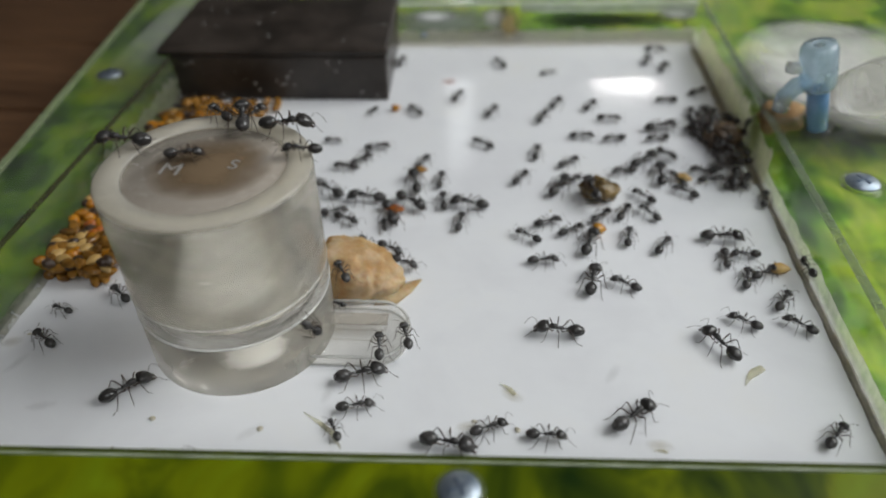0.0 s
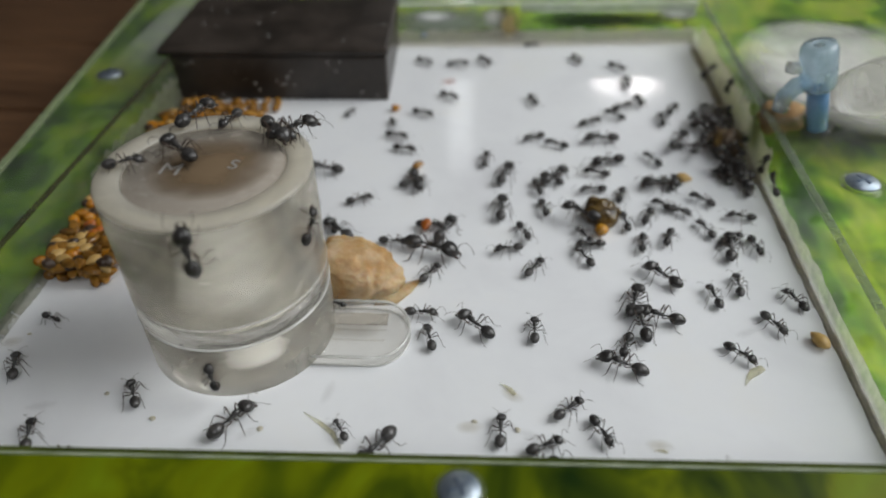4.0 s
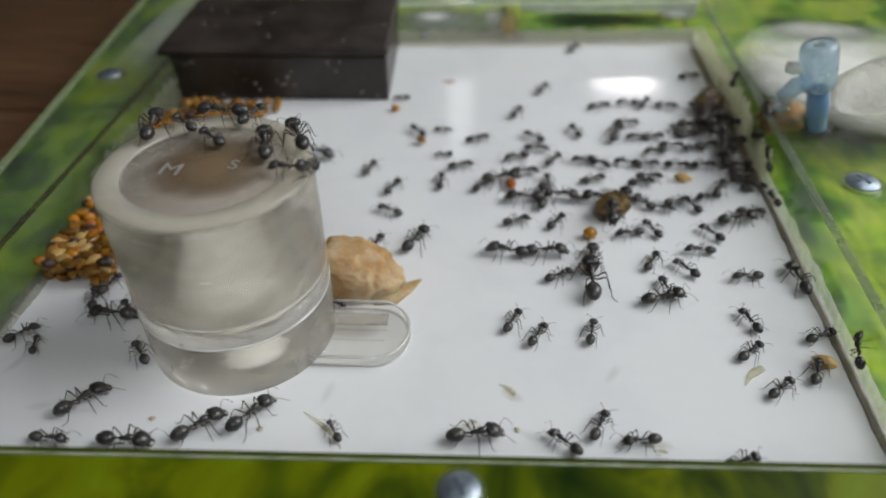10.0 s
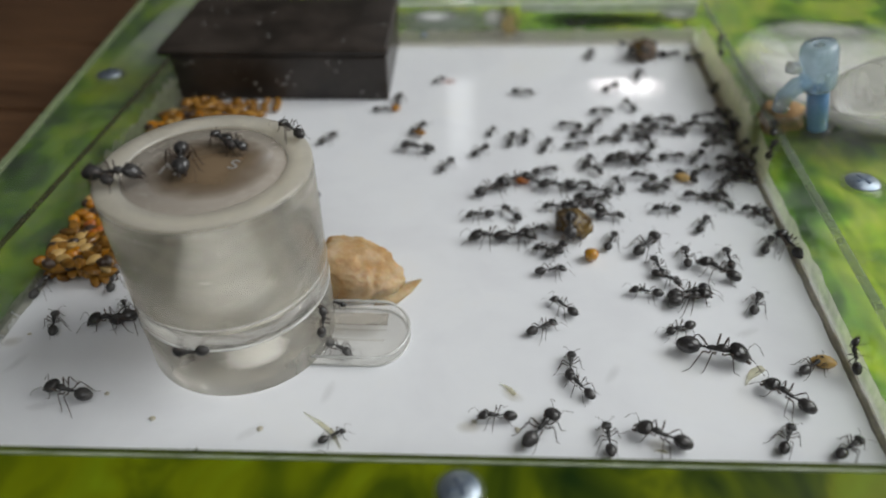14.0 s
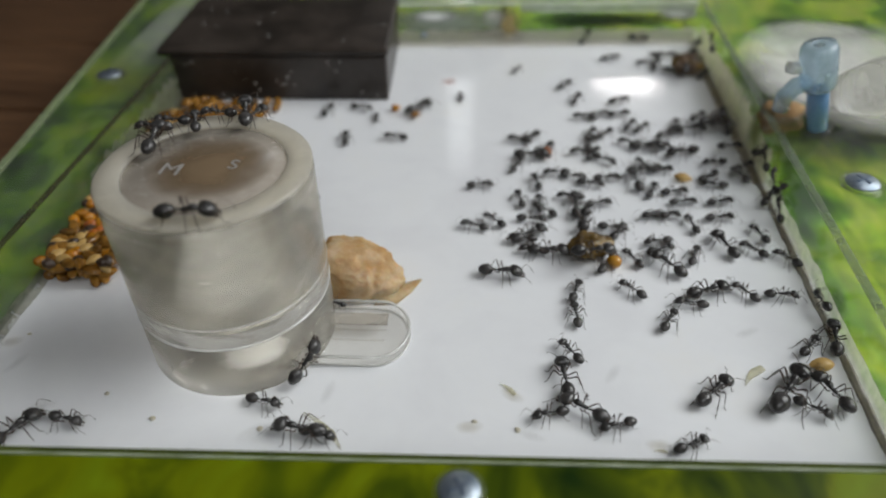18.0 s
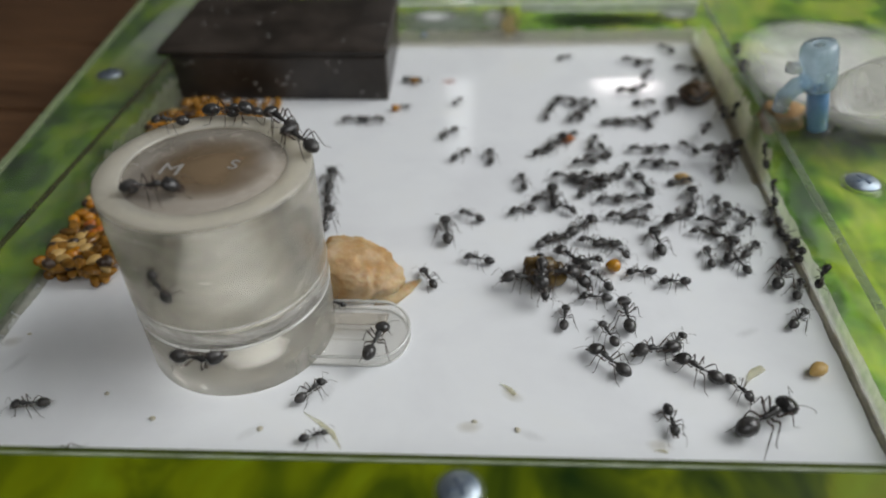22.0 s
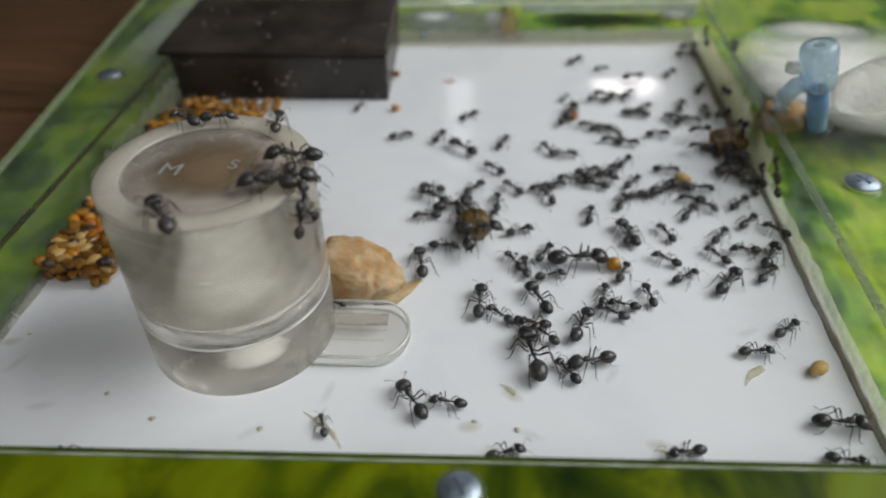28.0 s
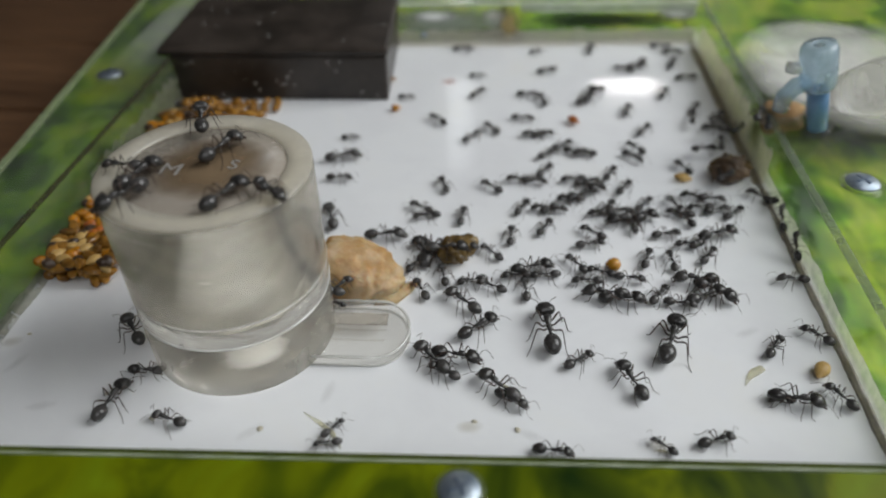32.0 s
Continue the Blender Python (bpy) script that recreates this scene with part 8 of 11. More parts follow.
    crawl("m", (0, 52.7, 117.9, -176), (1, 55.3, 123.9, 130), (2, 49.5, 124.1, 40), (3, 50.7, 124.1, 4), (6, 51.3, 119.3, 77), (7, 50.3, 118.3, 77), (8, 55.4, 129.1, 4), (9, 54.8, 130.6, -51), (10, 57.8, 133.5, 4), (11, 61.3, 135.3, 127), (12, 64, 129.8, -90, 2.3, 90, -36), (13, 60.2, 128.8, 94), (14, 59.8, 132, -52), (17, 57.5, 125.6, 129), (18, 54.8, 119.6, 131), (19, 49, 122.1, 97), (20, 49.6, 122.1, 77), (21, 51.4, 122.2, 77), (22, 46, 124.8, -176), (23, 47, 123.9, 98), (24, 43.3, 116.9, -176), (25, 43.5, 115.1, -46), (28, 46.8, 117.2, 133), (29, 44.2, 121.7, 132), (30, 45.2, 120.8, 132), (31, 44.6, 120.8, 133), (32, 44.2, 121.7, 41))
    crawl("m", (0, 35, 131.4, 133), (1, 37.8, 133.7, 65), (2, 39.1, 133.8, 64), (3, 38, 134.9, 132), (6, 40.4, 133.9, -176), (7, 36.5, 133.7, 132), (8, 37.9, 136, 131), (9, 33.2, 136.8, 132), (10, 42, 136.3, 4), (11, 50.8, 130.3, 4), (12, 42.7, 133, -49), (13, 52.1, 135.8, -51), (14, 52.3, 136.9, -51), (17, 54.8, 139.4, -52), (18, 50.3, 130.7, 4), (19, 53.6, 131.5, 41), (20, 52.9, 131.5, 41), (21, 52.3, 131.5, 41), (22, 50.8, 130.3, 41), (23, 52.4, 134.7, 41), (24, 50.8, 130.3, 4), (25, 43.3, 129.1, 79), (28, 43.8, 132, 42), (29, 44, 129.8, 79), (30, 38.2, 128.4, -99), (31, 39.5, 128.5, 42), (32, 37.5, 123.8, 4))
    crawl("l", (0, 36.6, 153.4, 46), (1, 44.5, 147.4, 4), (2, 56.1, 149.3, -8), (3, 44.5, 143.8, 80), (6, 26.3, 140.2, 4), (7, 25.8, 136.1, -47, 1.2), (8, 43.6, 146.1, -176), (9, 41.3, 144, -176), (10, 52.3, 171.7, -166), (11, 35.3, 164.4, 4), (12, 35.5, 165.9, 4), (13, 34.7, 171.9, 4), (14, 39.3, 167.6, 47), (17, 47, 169.6, 80), (18, 50.7, 169.9, 4), (19, 44.8, 174.1, 4), (20, 46, 172.6, 4), (21, 49, 172.8, 4), (22, 59.9, 161.3, -154), (23, 60.8, 156.2, 42), (24, 59.9, 160, 152), (25, 50.3, 160.2, 4), (28, 57.7, 148.7, -58), (29, 52.3, 126.5, -176), (30, 51.1, 129.5, -176), (31, 52.6, 125.5, -50), (32, 48.2, 124.2, 4))
    crawl("m", (0, -23, 60.1, 180), (1, -23, 60.1, 180), (2, -23, 60.1, 180), (3, 2.7, 67.2, 38), (6, 2.4, 77.3, 147), (7, -1.8, 85.9, 4), (8, -5.1, 99.2, 115), (9, 5.6, 103, -176), (10, 4.5, 95, 69), (11, 1.3, 105.2, 113), (12, 3, 102.8, 43), (13, 8.6, 108.8, 4), (14, 12.1, 109.9, 4), (17, 22.6, 112.8, 66), (18, 23.7, 112.8, 66), (19, 23.9, 103.9, 65), (20, 25, 98.8, 106), (21, 29.3, 103, 138), (22, 30.3, 110.6, -176), (23, 35.8, 113.7, 63), (24, 37.1, 111.1, 135), (25, 33.9, 108.3, 4), (28, 26.7, 110.4, 83), (29, 17.7, 108.9, 4), (30, 23.1, 118, 4), (31, 21.2, 117.3, 43), (32, 20.8, 119.2, 4))
    crawl("m", (0, -13.1, 141.8, 77), (1, -3.2, 141, 75), (2, 3.3, 136.4, 137), (3, 11.1, 136.5, 47), (6, 11.9, 119.5, 44), (7, 10.7, 120.4, 4), (8, 8.5, 119.3, -176), (9, 7.7, 121.8, 45), (10, 13.7, 108.6, 43), (11, 11.1, 114.7, 4), (12, 10.7, 112.8, 69), (13, 8.2, 116.4, 109), (14, 11.8, 116.6, -176), (17, 11.5, 127.7, -176), (18, 8.4, 127.5, 4), (19, 6.5, 128.8, -176), (20, 5.9, 130.5, -176), (21, 3.4, 126.5, 46), (22, 6.5, 130.6, -176), (23, 5.2, 129.4, -176), (24, 7.1, 128.9, -176), (25, 5.8, 121.7, -176), (28, 11.1, 115.7, 44), (29, 14.2, 117.2, 138), (30, 24.1, 129.6, -176), (31, 24.2, 123.3, 136), (32, 21.7, 123.2, 136))
    crawl("l", (0, 57.3, 146.7, -118), (1, 58.2, 152, -112), (2, 59.9, 146.4, 166), (3, 57, 145.6, -70), (6, 59.1, 147.1, 4), (7, 50.6, 138.3, 42), (8, 47.7, 146.4, 4), (9, 50.1, 142.2, -52), (10, 57, 167.4, 156), (11, 56.3, 166.1, -164), (12, 55, 168.7, 87), (13, 59.6, 166.3, -141), (14, 58.2, 167.3, 60), (17, 57.9, 162.8, -10), (18, 47.1, 158.1, -176), (19, 37.8, 147, 130), (20, 34.6, 147.7, 100), (21, 33.9, 148.5, 4), (22, 35.1, 141.9, 100), (23, 22.9, 138.8, 45), (24, 17.8, 139.6, -46), (25, 18.2, 126.3, -44), (28, 24.8, 144.9, 4), (29, 33.9, 143.1, 4), (30, 30.2, 139.2, 67), (31, 33.1, 141.8, -176), (32, 29.5, 128.1, -176))
    crawl("l", (0, -29.5, 133, -176), (1, -23.1, 134.6, -176), (2, -1.9, 131.4, -176), (3, 1.4, 128.3, -176), (6, 2.6, 136.3, -132), (7, 5.2, 134.1, 47), (8, 3.3, 131.8, -133), (9, 20.8, 136.3, -176), (10, 24.7, 136.6, -176), (11, 26, 157.7, -176), (12, 21.1, 149.8, 86), (13, 30.6, 153.9, -176), (14, 31.8, 153.1, -176), (17, 28.1, 157.7, 4), (18, 33.4, 144.2, 101), (19, 27.3, 136.7, 67), (20, 25.6, 132.1, 67), (21, 23.6, 130.9, 44), (22, 41.4, 129.9, -138), (23, 45.8, 130.2, -176), (24, 48.9, 122.3, 40), (25, 49, 146.5, 4), (28, 57, 148.2, -23), (29, 41.3, 136.5, 4), (30, 39.3, 132, 43), (31, 36.6, 143.2, 4), (32, 32.1, 129.3, 4))
    crawl("m", (0, 55.3, 151.8, -122, 2.6), (1, 64, 148.9, -90, 2.6, 90, -69), (2, 60.9, 149.3, 27), (3, 59.4, 148, -86, 2.6), (6, 60.6, 146.6, -57), (7, 59.2, 153, -87, 2.6), (8, 59.6, 151.5, -113, 2.6), (9, 64, 150.6, 90, 11.6, -90, -45), (10, 64.2, 157.2, 75, 13.4), (11, 62.2, 157.1, 63, 13.4), (12, 64, 153.9, -90, 7.4, 90, -30), (13, 64, 155.6, -90, 4, 90, -43), (14, 64, 154.6, -90, 3, 90, -68), (17, 64, 152.3, -90, 8.4, 90, -43), (18, 64, 151.9, -90, 5.5, 90, -31), (19, 64, 158.9, -90, 4.5, 90, -42), (20, 61.9, 160.7, -131, 2.6), (21, 49.3, 157.8, 126), (22, 38.8, 153.1, -176), (23, 40, 151.9, -176), (24, 33.1, 146.3, -176), (25, 33.8, 146.4, -176), (28, 43.3, 143.3, -176), (29, 33.1, 141.5, -176), (30, 37.8, 141.8, -176), (31, 36.6, 138.2, 65), (32, 34.2, 134.6, 65))
    crawl("m", (0, 6.2, 144.1, 48), (1, 10, 144.8, -176), (2, 21.8, 139.5, -176), (3, 24.5, 140.9, -176), (6, 20.4, 138.3, -176), (7, 19.1, 139.4, 4), (8, 29.8, 147.4, 46), (9, 24.6, 142.1, 85), (10, 30.6, 136.6, 4), (11, 23.3, 125.7, -95, 3.5), (12, 19.2, 125.6, -94, 2.7), (13, 29.8, 129.9, -176), (14, 26, 129.7, 4), (17, 25, 131.8, 4), (18, 26.2, 125.5, 4), (19, 27.2, 128.7, -176), (20, 26, 123.5, -176), (21, 19.9, 122.7, 136), (22, 21.5, 120.2, -176), (23, 22, 119.3, -176), (24, 30.6, 117, -176), (25, 35.6, 119.2, 41), (28, 36.1, 115.1, 135), (29, 30, 112.4, 136), (30, 31.1, 120.8, 103), (31, 32.3, 120.9, -98), (32, 30.6, 126.8, -97))
    crawl("m", (0, 29.4, 131.4, 66), (1, 29.3, 142.4, 84), (2, 31.2, 142.1, -176), (3, 36.2, 144.6, -176), (6, 41.6, 144.9, -176), (7, 35.9, 142.8, 44), (8, 37, 145.3, 44), (9, 34.4, 145.9, 4), (10, 34.8, 144, 4), (11, 37.1, 141.7, -176), (12, 35.6, 140.4, 66), (13, 38.8, 144.2, 65), (14, 39.3, 143.1, 44), (17, 37.8, 141.8, 81), (18, 36.9, 140.5, 65), (19, 35.6, 135.8, 65), (20, 34.6, 133.5, 65), (21, 33, 135.7, 66), (22, 30.6, 136.6, 4), (23, 33.4, 143.9, 101), (24, 31, 140.1, 132), (25, 30.7, 137.8, 132), (28, 33.3, 138, -176), (29, 34.2, 134.6, -176), (30, 28.8, 137.7, -135), (31, 27.8, 128.7, 4), (32, 24.2, 130.7, -176))
    crawl("m", (0, 36.2, 119.8, 63), (1, 34.8, 126.1, 133), (2, 26.7, 129.7, 4), (3, 28.9, 127.8, 134), (6, 29.3, 126.9, 4, 0.6), (7, 23, 128.2, 4, 3.2), (8, 29, 140, 4), (9, 22.1, 124.8, -95, 2.6), (10, 37.8, 133.7, 4), (11, 36.2, 131.5, -176), (12, 40.6, 135, 131), (13, 40.8, 132.8, -176), (14, 39, 133.2, -176), (17, 38.4, 129.5, 132), (18, 36.1, 130.4, -176), (19, 31, 130, 4), (20, 32, 128, -46), (21, 41.7, 127.6, 99), (22, 33.2, 132.3, 43), (23, 31.5, 133.3, 4), (24, 31, 134.4, 4), (25, 32.5, 136.8, 4), (28, 36.1, 139.3, 4), (29, 38, 134.9, 43), (30, 32.7, 133.4, 44), (31, 34, 129.2, 65), (32, 28.1, 132, 4))
    crawl("m", (0, 57.7, 97.6, 134), (1, 51.4, 96.8, -176), (2, 47.5, 98.8, 136), (3, 44, 101.6, 136), (6, 42, 111.8, 134), (7, 39.7, 113, 135), (8, 39.5, 121.4, 100), (9, 38.8, 124.3, 133), (10, 45, 135.3, 130), (11, 48.8, 132.3, 130), (12, 45.2, 139.9, 130), (13, 43.7, 142.2, 98), (14, 45.9, 147.2, 128), (17, 38.6, 151.8, 129), (18, 37.7, 150.4, -176), (19, 30.9, 139.7, 4), (20, 35.8, 146.5, -50), (21, 34.1, 139.2, -176), (22, 26.7, 136.4, -176), (23, 30.6, 136.6, -176), (24, 27.9, 135.3, -176), (25, 27, 133, 44), (28, 29.2, 135.4, 84), (29, 27.5, 137.6, 133), (30, 26.4, 139.8, 103), (31, 26.4, 139.8, 103), (32, 25.7, 132.9, 44))
    crawl("m", (0, -3.5, 159.5, 134), (1, 1.5, 146, 135), (2, 1.7, 152.1, 4), (3, 9.3, 142.8, -176), (6, 12.3, 133.2, 136), (7, 2, 133.6, 137), (8, 5.9, 136.1, 72), (9, -1, 149.2, 75), (10, 7.3, 147.2, 4), (11, 4.6, 145.7, 4), (12, 8, 146, -45), (13, 11.5, 150, 4), (14, 12.1, 147.5, 4), (17, 16.2, 145.7, -176), (18, 9.9, 142.4, 107), (19, 12.1, 146.2, -176), (20, 13.5, 147.6, -176), (21, 16.9, 146.5, -176), (22, 16.8, 145.3, -176), (23, 18.2, 145.4, -176), (24, 17.5, 145.3, -176), (25, 24.5, 140.9, -176), (28, 24, 142.1, -176), (29, 25.1, 139.7, -176), (30, 24.6, 142.1, -176), (31, 20.8, 134.8, 86), (32, 17.6, 135.8, -176))
    crawl("l", (0, -35.4, 102, 4, 36.1), (1, -36.9, 103.2, 4, 36.1), (2, -38.5, 104.1, 3, 36.1), (3, -34.6, 101.2, 4, 36.1), (6, -32.8, 99, 104, 36.1), (7, -32.8, 99.1, -176, 36.1), (8, -35.8, 102.4, 104, 36.1), (9, -35.5, 102.1, 60, 36.1), (10, -32.3, 98.3, 118, 36.1), (11, -35.8, 124.8, 119), (12, -58, 133, 180), (13, -90, 137.7, -176), (14, -90, 140.2, 4), (17, -90, 144.2, 116), (18, -90, 144.2, -176), (19, -90, 163, -176), (20, -46.4, 165.3, 58), (21, -43.6, 152.3, -40), (22, -39.5, 139.5, 102), (23, -34.5, 154.3, 4), (24, -40.9, 149.3, 56), (25, -41, 150.6, 140), (28, -8.5, 156.5, 135), (29, 3.8, 151.3, 90), (30, 24.9, 146.2, 4), (31, 22.7, 143.5, 4), (32, 20.2, 137.4, 46))
    crawl("m", (0, 43.7, 145.8, 129), (1, 45.7, 141.1, 129), (2, 44.4, 141, 130), (3, 47.3, 137.3, -176), (6, 48.7, 137.8, 42), (7, 45, 135.3, 130), (8, 42.6, 143.3, -176), (9, 37.1, 146.6, -176), (10, 37.1, 146.6, 4), (11, 39.3, 143.1, 4), (12, 39.6, 140.7, 65), (13, 39.9, 143.1, 4), (14, 37.8, 141.8, 4), (17, 32.7, 143.4, 4), (18, 26.9, 145.4, 4), (19, 27.5, 144, 45), (20, 28.5, 147.3, 4), (21, 26.3, 145.9, -176), (22, 26.9, 144.7, 46), (23, 26.9, 144.7, 4), (24, 23.7, 147, 4), (25, 25.1, 147.1, 4), (28, 22.4, 148.2, 4), (29, 23.1, 148.2, 4), (30, 21, 146.8, 4), (31, 25, 145.8, 46), (32, 22, 143.1, 4))
    crawl("m", (0, -37.1, 146.4, -176), (1, -19.7, 159, -176), (2, -1.8, 152.4, -176), (3, -2.6, 153.1, 75), (6, -2.4, 148.4, 75), (7, 1.1, 146.8, 4), (8, 10.5, 137.6, 4), (9, 18.7, 142.4, 4), (10, 23.5, 144.5, 4), (11, 23.5, 137.3, 45), (12, 26.9, 138.7, 45), (13, 29.8, 141.2, -176), (14, 24.4, 139.7, -176), (17, 23.3, 142.7, -176), (18, 17.7, 136.9, -176), (19, 22.1, 143.6, -176), (20, 21.1, 148.1, -176), (21, 20.4, 148, 4), (22, 20.2, 145.5, 47), (23, 20.9, 146, -176), (24, 21.7, 148.1, -176), (25, 22.4, 148.2, -176), (28, 18.1, 144.1, -176), (29, 18.2, 146.6, 47), (30, 18.2, 146.6, -176), (31, 18.7, 143.4, -176), (32, 18.8, 144.2, -176))
    crawl("m", (0, 62.9, 175.7, 81), (1, 62, 179.7, -118), (2, 60.6, 174.6, 122, 2.6), (3, 62.8, 178.5, 98), (6, 62.6, 170.9, -135, 0.4), (7, 62.7, 170.9, -176, 0.4), (8, 59.2, 169.2, -135, 1.2), (9, 57.4, 169.8, -176, 2.6), (10, 57.3, 168, 118, 2.6), (11, 56.3, 163.5, -126, 2.6), (12, 53.2, 163.6, 4, 2.6), (13, 46.8, 167.6, 80), (14, 47, 169.1, -176), (17, 39.5, 162.8, -176), (18, 34.4, 162.5, -176), (19, 33.4, 154.1, -176), (20, 31.9, 159.5, -176), (21, 25.7, 161.9, 102), (22, 27.4, 157.8, 102), (23, 33.9, 158.2, 83), (24, 28.5, 153.8, 68), (25, 29.3, 155.2, 101), (28, 31.8, 152.7, 46), (29, 31.1, 152.6, -176), (30, 22.8, 144.4, -176), (31, 23.2, 140.8, -176), (32, 23.3, 142, -47))
    crawl("m", (0, 58.6, 145.4, -96), (1, 57.1, 145.3, -155), (2, 56.2, 152.1, 57, 1.4), (3, 58.8, 151.7, -115, 1.4), (6, 56.6, 150.4, -176, 1.4), (7, 55.9, 151.4, 134, 1.4), (8, 57.3, 147.7, -118, 1.4), (9, 57.9, 144.3, 42), (10, 60.2, 145, 75), (11, 58, 150.5, -104, 1.4), (12, 56.6, 150.4, 4, 1.4), (13, 55.6, 151.6, 4, 1.4), (14, 55.3, 150.3, 43, 1.4), (17, 51.2, 143.8, 4), (18, 43.3, 136.3, 4), (19, 42.9, 134.1, -176), (20, 39.2, 138.3, -176), (21, 44.4, 138.7, -176), (22, 44.1, 144.6, 4), (23, 41.2, 146.9, 4), (24, 27, 145.9, 46), (25, 28.5, 147.3, 46), (28, 27.2, 148.5, 46), (29, 26.1, 151, 46), (30, 24.8, 152.2, 69), (31, 26.2, 152.3, 85), (32, 27.8, 147.2, 46))
    crawl("m", (0, -36.3, 127.3, 4), (1, -39.5, 129.7, 120), (2, -37.5, 129.9, 102), (3, -31.9, 133, 4), (6, -30.1, 130.8, 81), (7, -25.5, 142.5, 52), (8, -17.2, 135.8, 4), (9, -10.8, 138.6, -176), (10, -13, 141.3, 77), (11, -9.9, 136.3, 138), (12, 11.3, 141.2, -176), (13, 13.3, 141.4, -176), (14, 9.3, 142.3, -45), (17, 16, 130.4, 4), (18, 10.4, 133.5, 107), (19, 9.7, 131.2, 46), (20, 15.8, 139.1, 4), (21, 15.4, 131.2, 4), (22, 16.1, 132.3, -45), (23, 11.7, 133.1, -176), (24, 17.5, 133.5, -176), (25, 15.5, 133.4, -176), (28, 12.4, 136.6, 107), (29, 3.9, 131.5, 4), (30, 5.9, 128.4, -176), (31, 5.2, 126.5, 90), (32, 11.6, 132, -176))
    crawl("m", (0, 17.1, 123.9, 44), (1, 22.6, 135.4, 4, 1.3), (2, 26.4, 139.8, -96), (3, 28.2, 138.8, -47), (6, 31.9, 136.7, -176), (7, 29.3, 142.9, 4), (8, 34, 142.7, 45), (9, 30.4, 135.5, -176), (10, 34.3, 135.7, -48), (11, 31.5, 134, 4), (12, 31.1, 131.4, 133), (13, 34.6, 138, -176), (14, 24.1, 136.2, 4), (17, 27.6, 138.7, 4), (18, 23.9, 134.4, 4), (19, 23.2, 133.4, 4), (20, 28.5, 129.2, 134), (21, 30, 126.8, -176), (22, 31.5, 129, 4), (23, 22.7, 127.4, 4), (24, 23.4, 128.9, 104), (25, 25.5, 130.7, 67), (28, 21.6, 129.8, 68), (29, 11.7, 134.2, -44), (30, 13.5, 131, 70), (31, 14.8, 131.1, 45), (32, 13.5, 131, 4))
    crawl("m", (0, 12.1, 126.6, 4), (1, 14.1, 130, 45), (2, 11.9, 127.7, -92), (3, 21, 122.1, 85), (6, 16.8, 121.8, -176), (7, 16, 130.1, -176), (8, 8.6, 126.4, 46), (9, 12, 124.6, -176), (10, 14, 126.8, 45), (11, 8.4, 129.6, 4), (12, 11.5, 128.7, -176), (13, 14, 127.8, -176), (14, 14.2, 132.5, -176), (17, 14.1, 130, -176), (18, 11.6, 130.9, 136), (19, 20.7, 134.2, -176), (20, 22.6, 119.3, -176), (21, 13.4, 114, 43), (22, 13.7, 120.6, 4), (23, 9, 129.6, 4), (24, 9.7, 129, 4), (25, 7.8, 130.6, 137), (28, 5.9, 122.9, 4), (29, 6.4, 118.6, -41), (30, 12.1, 125.6, 4), (31, 13.7, 120.6, 138), (32, 11.4, 124.5, 45))
    crawl("m", (0, -21.7, 114.9, -37), (1, -17.6, 116.6, 48), (2, -9.3, 114.3, 142), (3, -12.6, 108, 46), (6, -11.5, 106.9, 74), (7, -13.3, 109.8, 96), (8, -9, 115.2, 47), (9, -9.9, 119, 114), (10, -23.6, 128.6, 141), (11, -17.4, 137, -176), (12, -7.9, 135.7, -176), (13, -6.1, 152.9, -176), (14, -12.2, 148.5, 77), (17, 5.9, 133.2, 47), (18, 5.9, 135, 90), (19, 4.8, 137.9, 136), (20, 4.8, 139.1, 136), (21, 9.9, 141.6, -176), (22, 11.7, 135.4, -176), (23, 1.7, 136.3, 48), (24, -7.4, 137.6, 138), (25, -1.3, 134.5, 92), (28, 0.7, 133.5, 91), (29, -6, 136.1, 4), (30, -2.2, 142.1, 49), (31, -2.2, 141.6, 137), (32, 6.5, 131.7, 72))
    crawl("m", (0, 31.4, 148.7, -176), (1, 25.3, 157.7, -176), (2, 26.1, 158.5, -176), (3, 39.2, 155.8, -176), (6, 38.6, 151.8, 45), (7, 32.8, 154.9, -176), (8, 31.7, 151.3, 4), (9, 28, 156.5, 47), (10, 32.5, 152.7, -176), (11, 32.1, 155.4, 68), (12, 29, 152.5, 46), (13, 23.3, 150.8, 103), (14, 22.7, 152.1, 86), (17, 28.9, 151.2, -176), (18, 21.7, 157.4, -176), (19, 18, 154.5, 4), (20, 24.5, 159.6, 130), (21, 20.9, 155.4, 48), (22, 22, 152, -176), (23, 14, 159.7, -131), (24, 6.7, 158.4, 50), (25, 5.9, 151, 134), (28, 4.3, 139.6, 136), (29, -11.2, 135, -176), (30, -12.7, 145.9, -43), (31, -12.1, 146.4, -176), (32, 5.9, 143.3, -176))
    crawl("m", (0, 10.2, 155.9, 73), (1, 11, 156.7, 49), (2, 19.4, 154.5, 48), (3, 17.6, 160, 71), (6, 9.6, 161.5, 73), (7, 18.4, 161.4, 49), (8, 20.3, 169, 4), (9, 15.1, 153.5, 4), (10, 25.5, 152.3, -49), (11, 29.3, 148.6, 46), (12, 32.6, 142.6, 83), (13, 33.3, 142.7, 4), (14, 29.3, 142.4, 102), (17, 26.7, 143.5, 45), (18, 22.7, 142.7, 4), (19, 24.7, 143.3, 4), (20, 25.4, 143.3, 4), (21, 18.9, 139.3, 105), (22, 21.8, 139.5, 46), (23, 18, 132.4, 4), (24, 20.2, 135.9, 4), (25, 20.9, 137.1, -176), (28, 11.2, 140, -176), (29, 5.2, 140.8, 136), (30, 5.2, 136.1, -176), (31, 7.2, 140.2, 4), (32, 9.3, 142.8, 4))
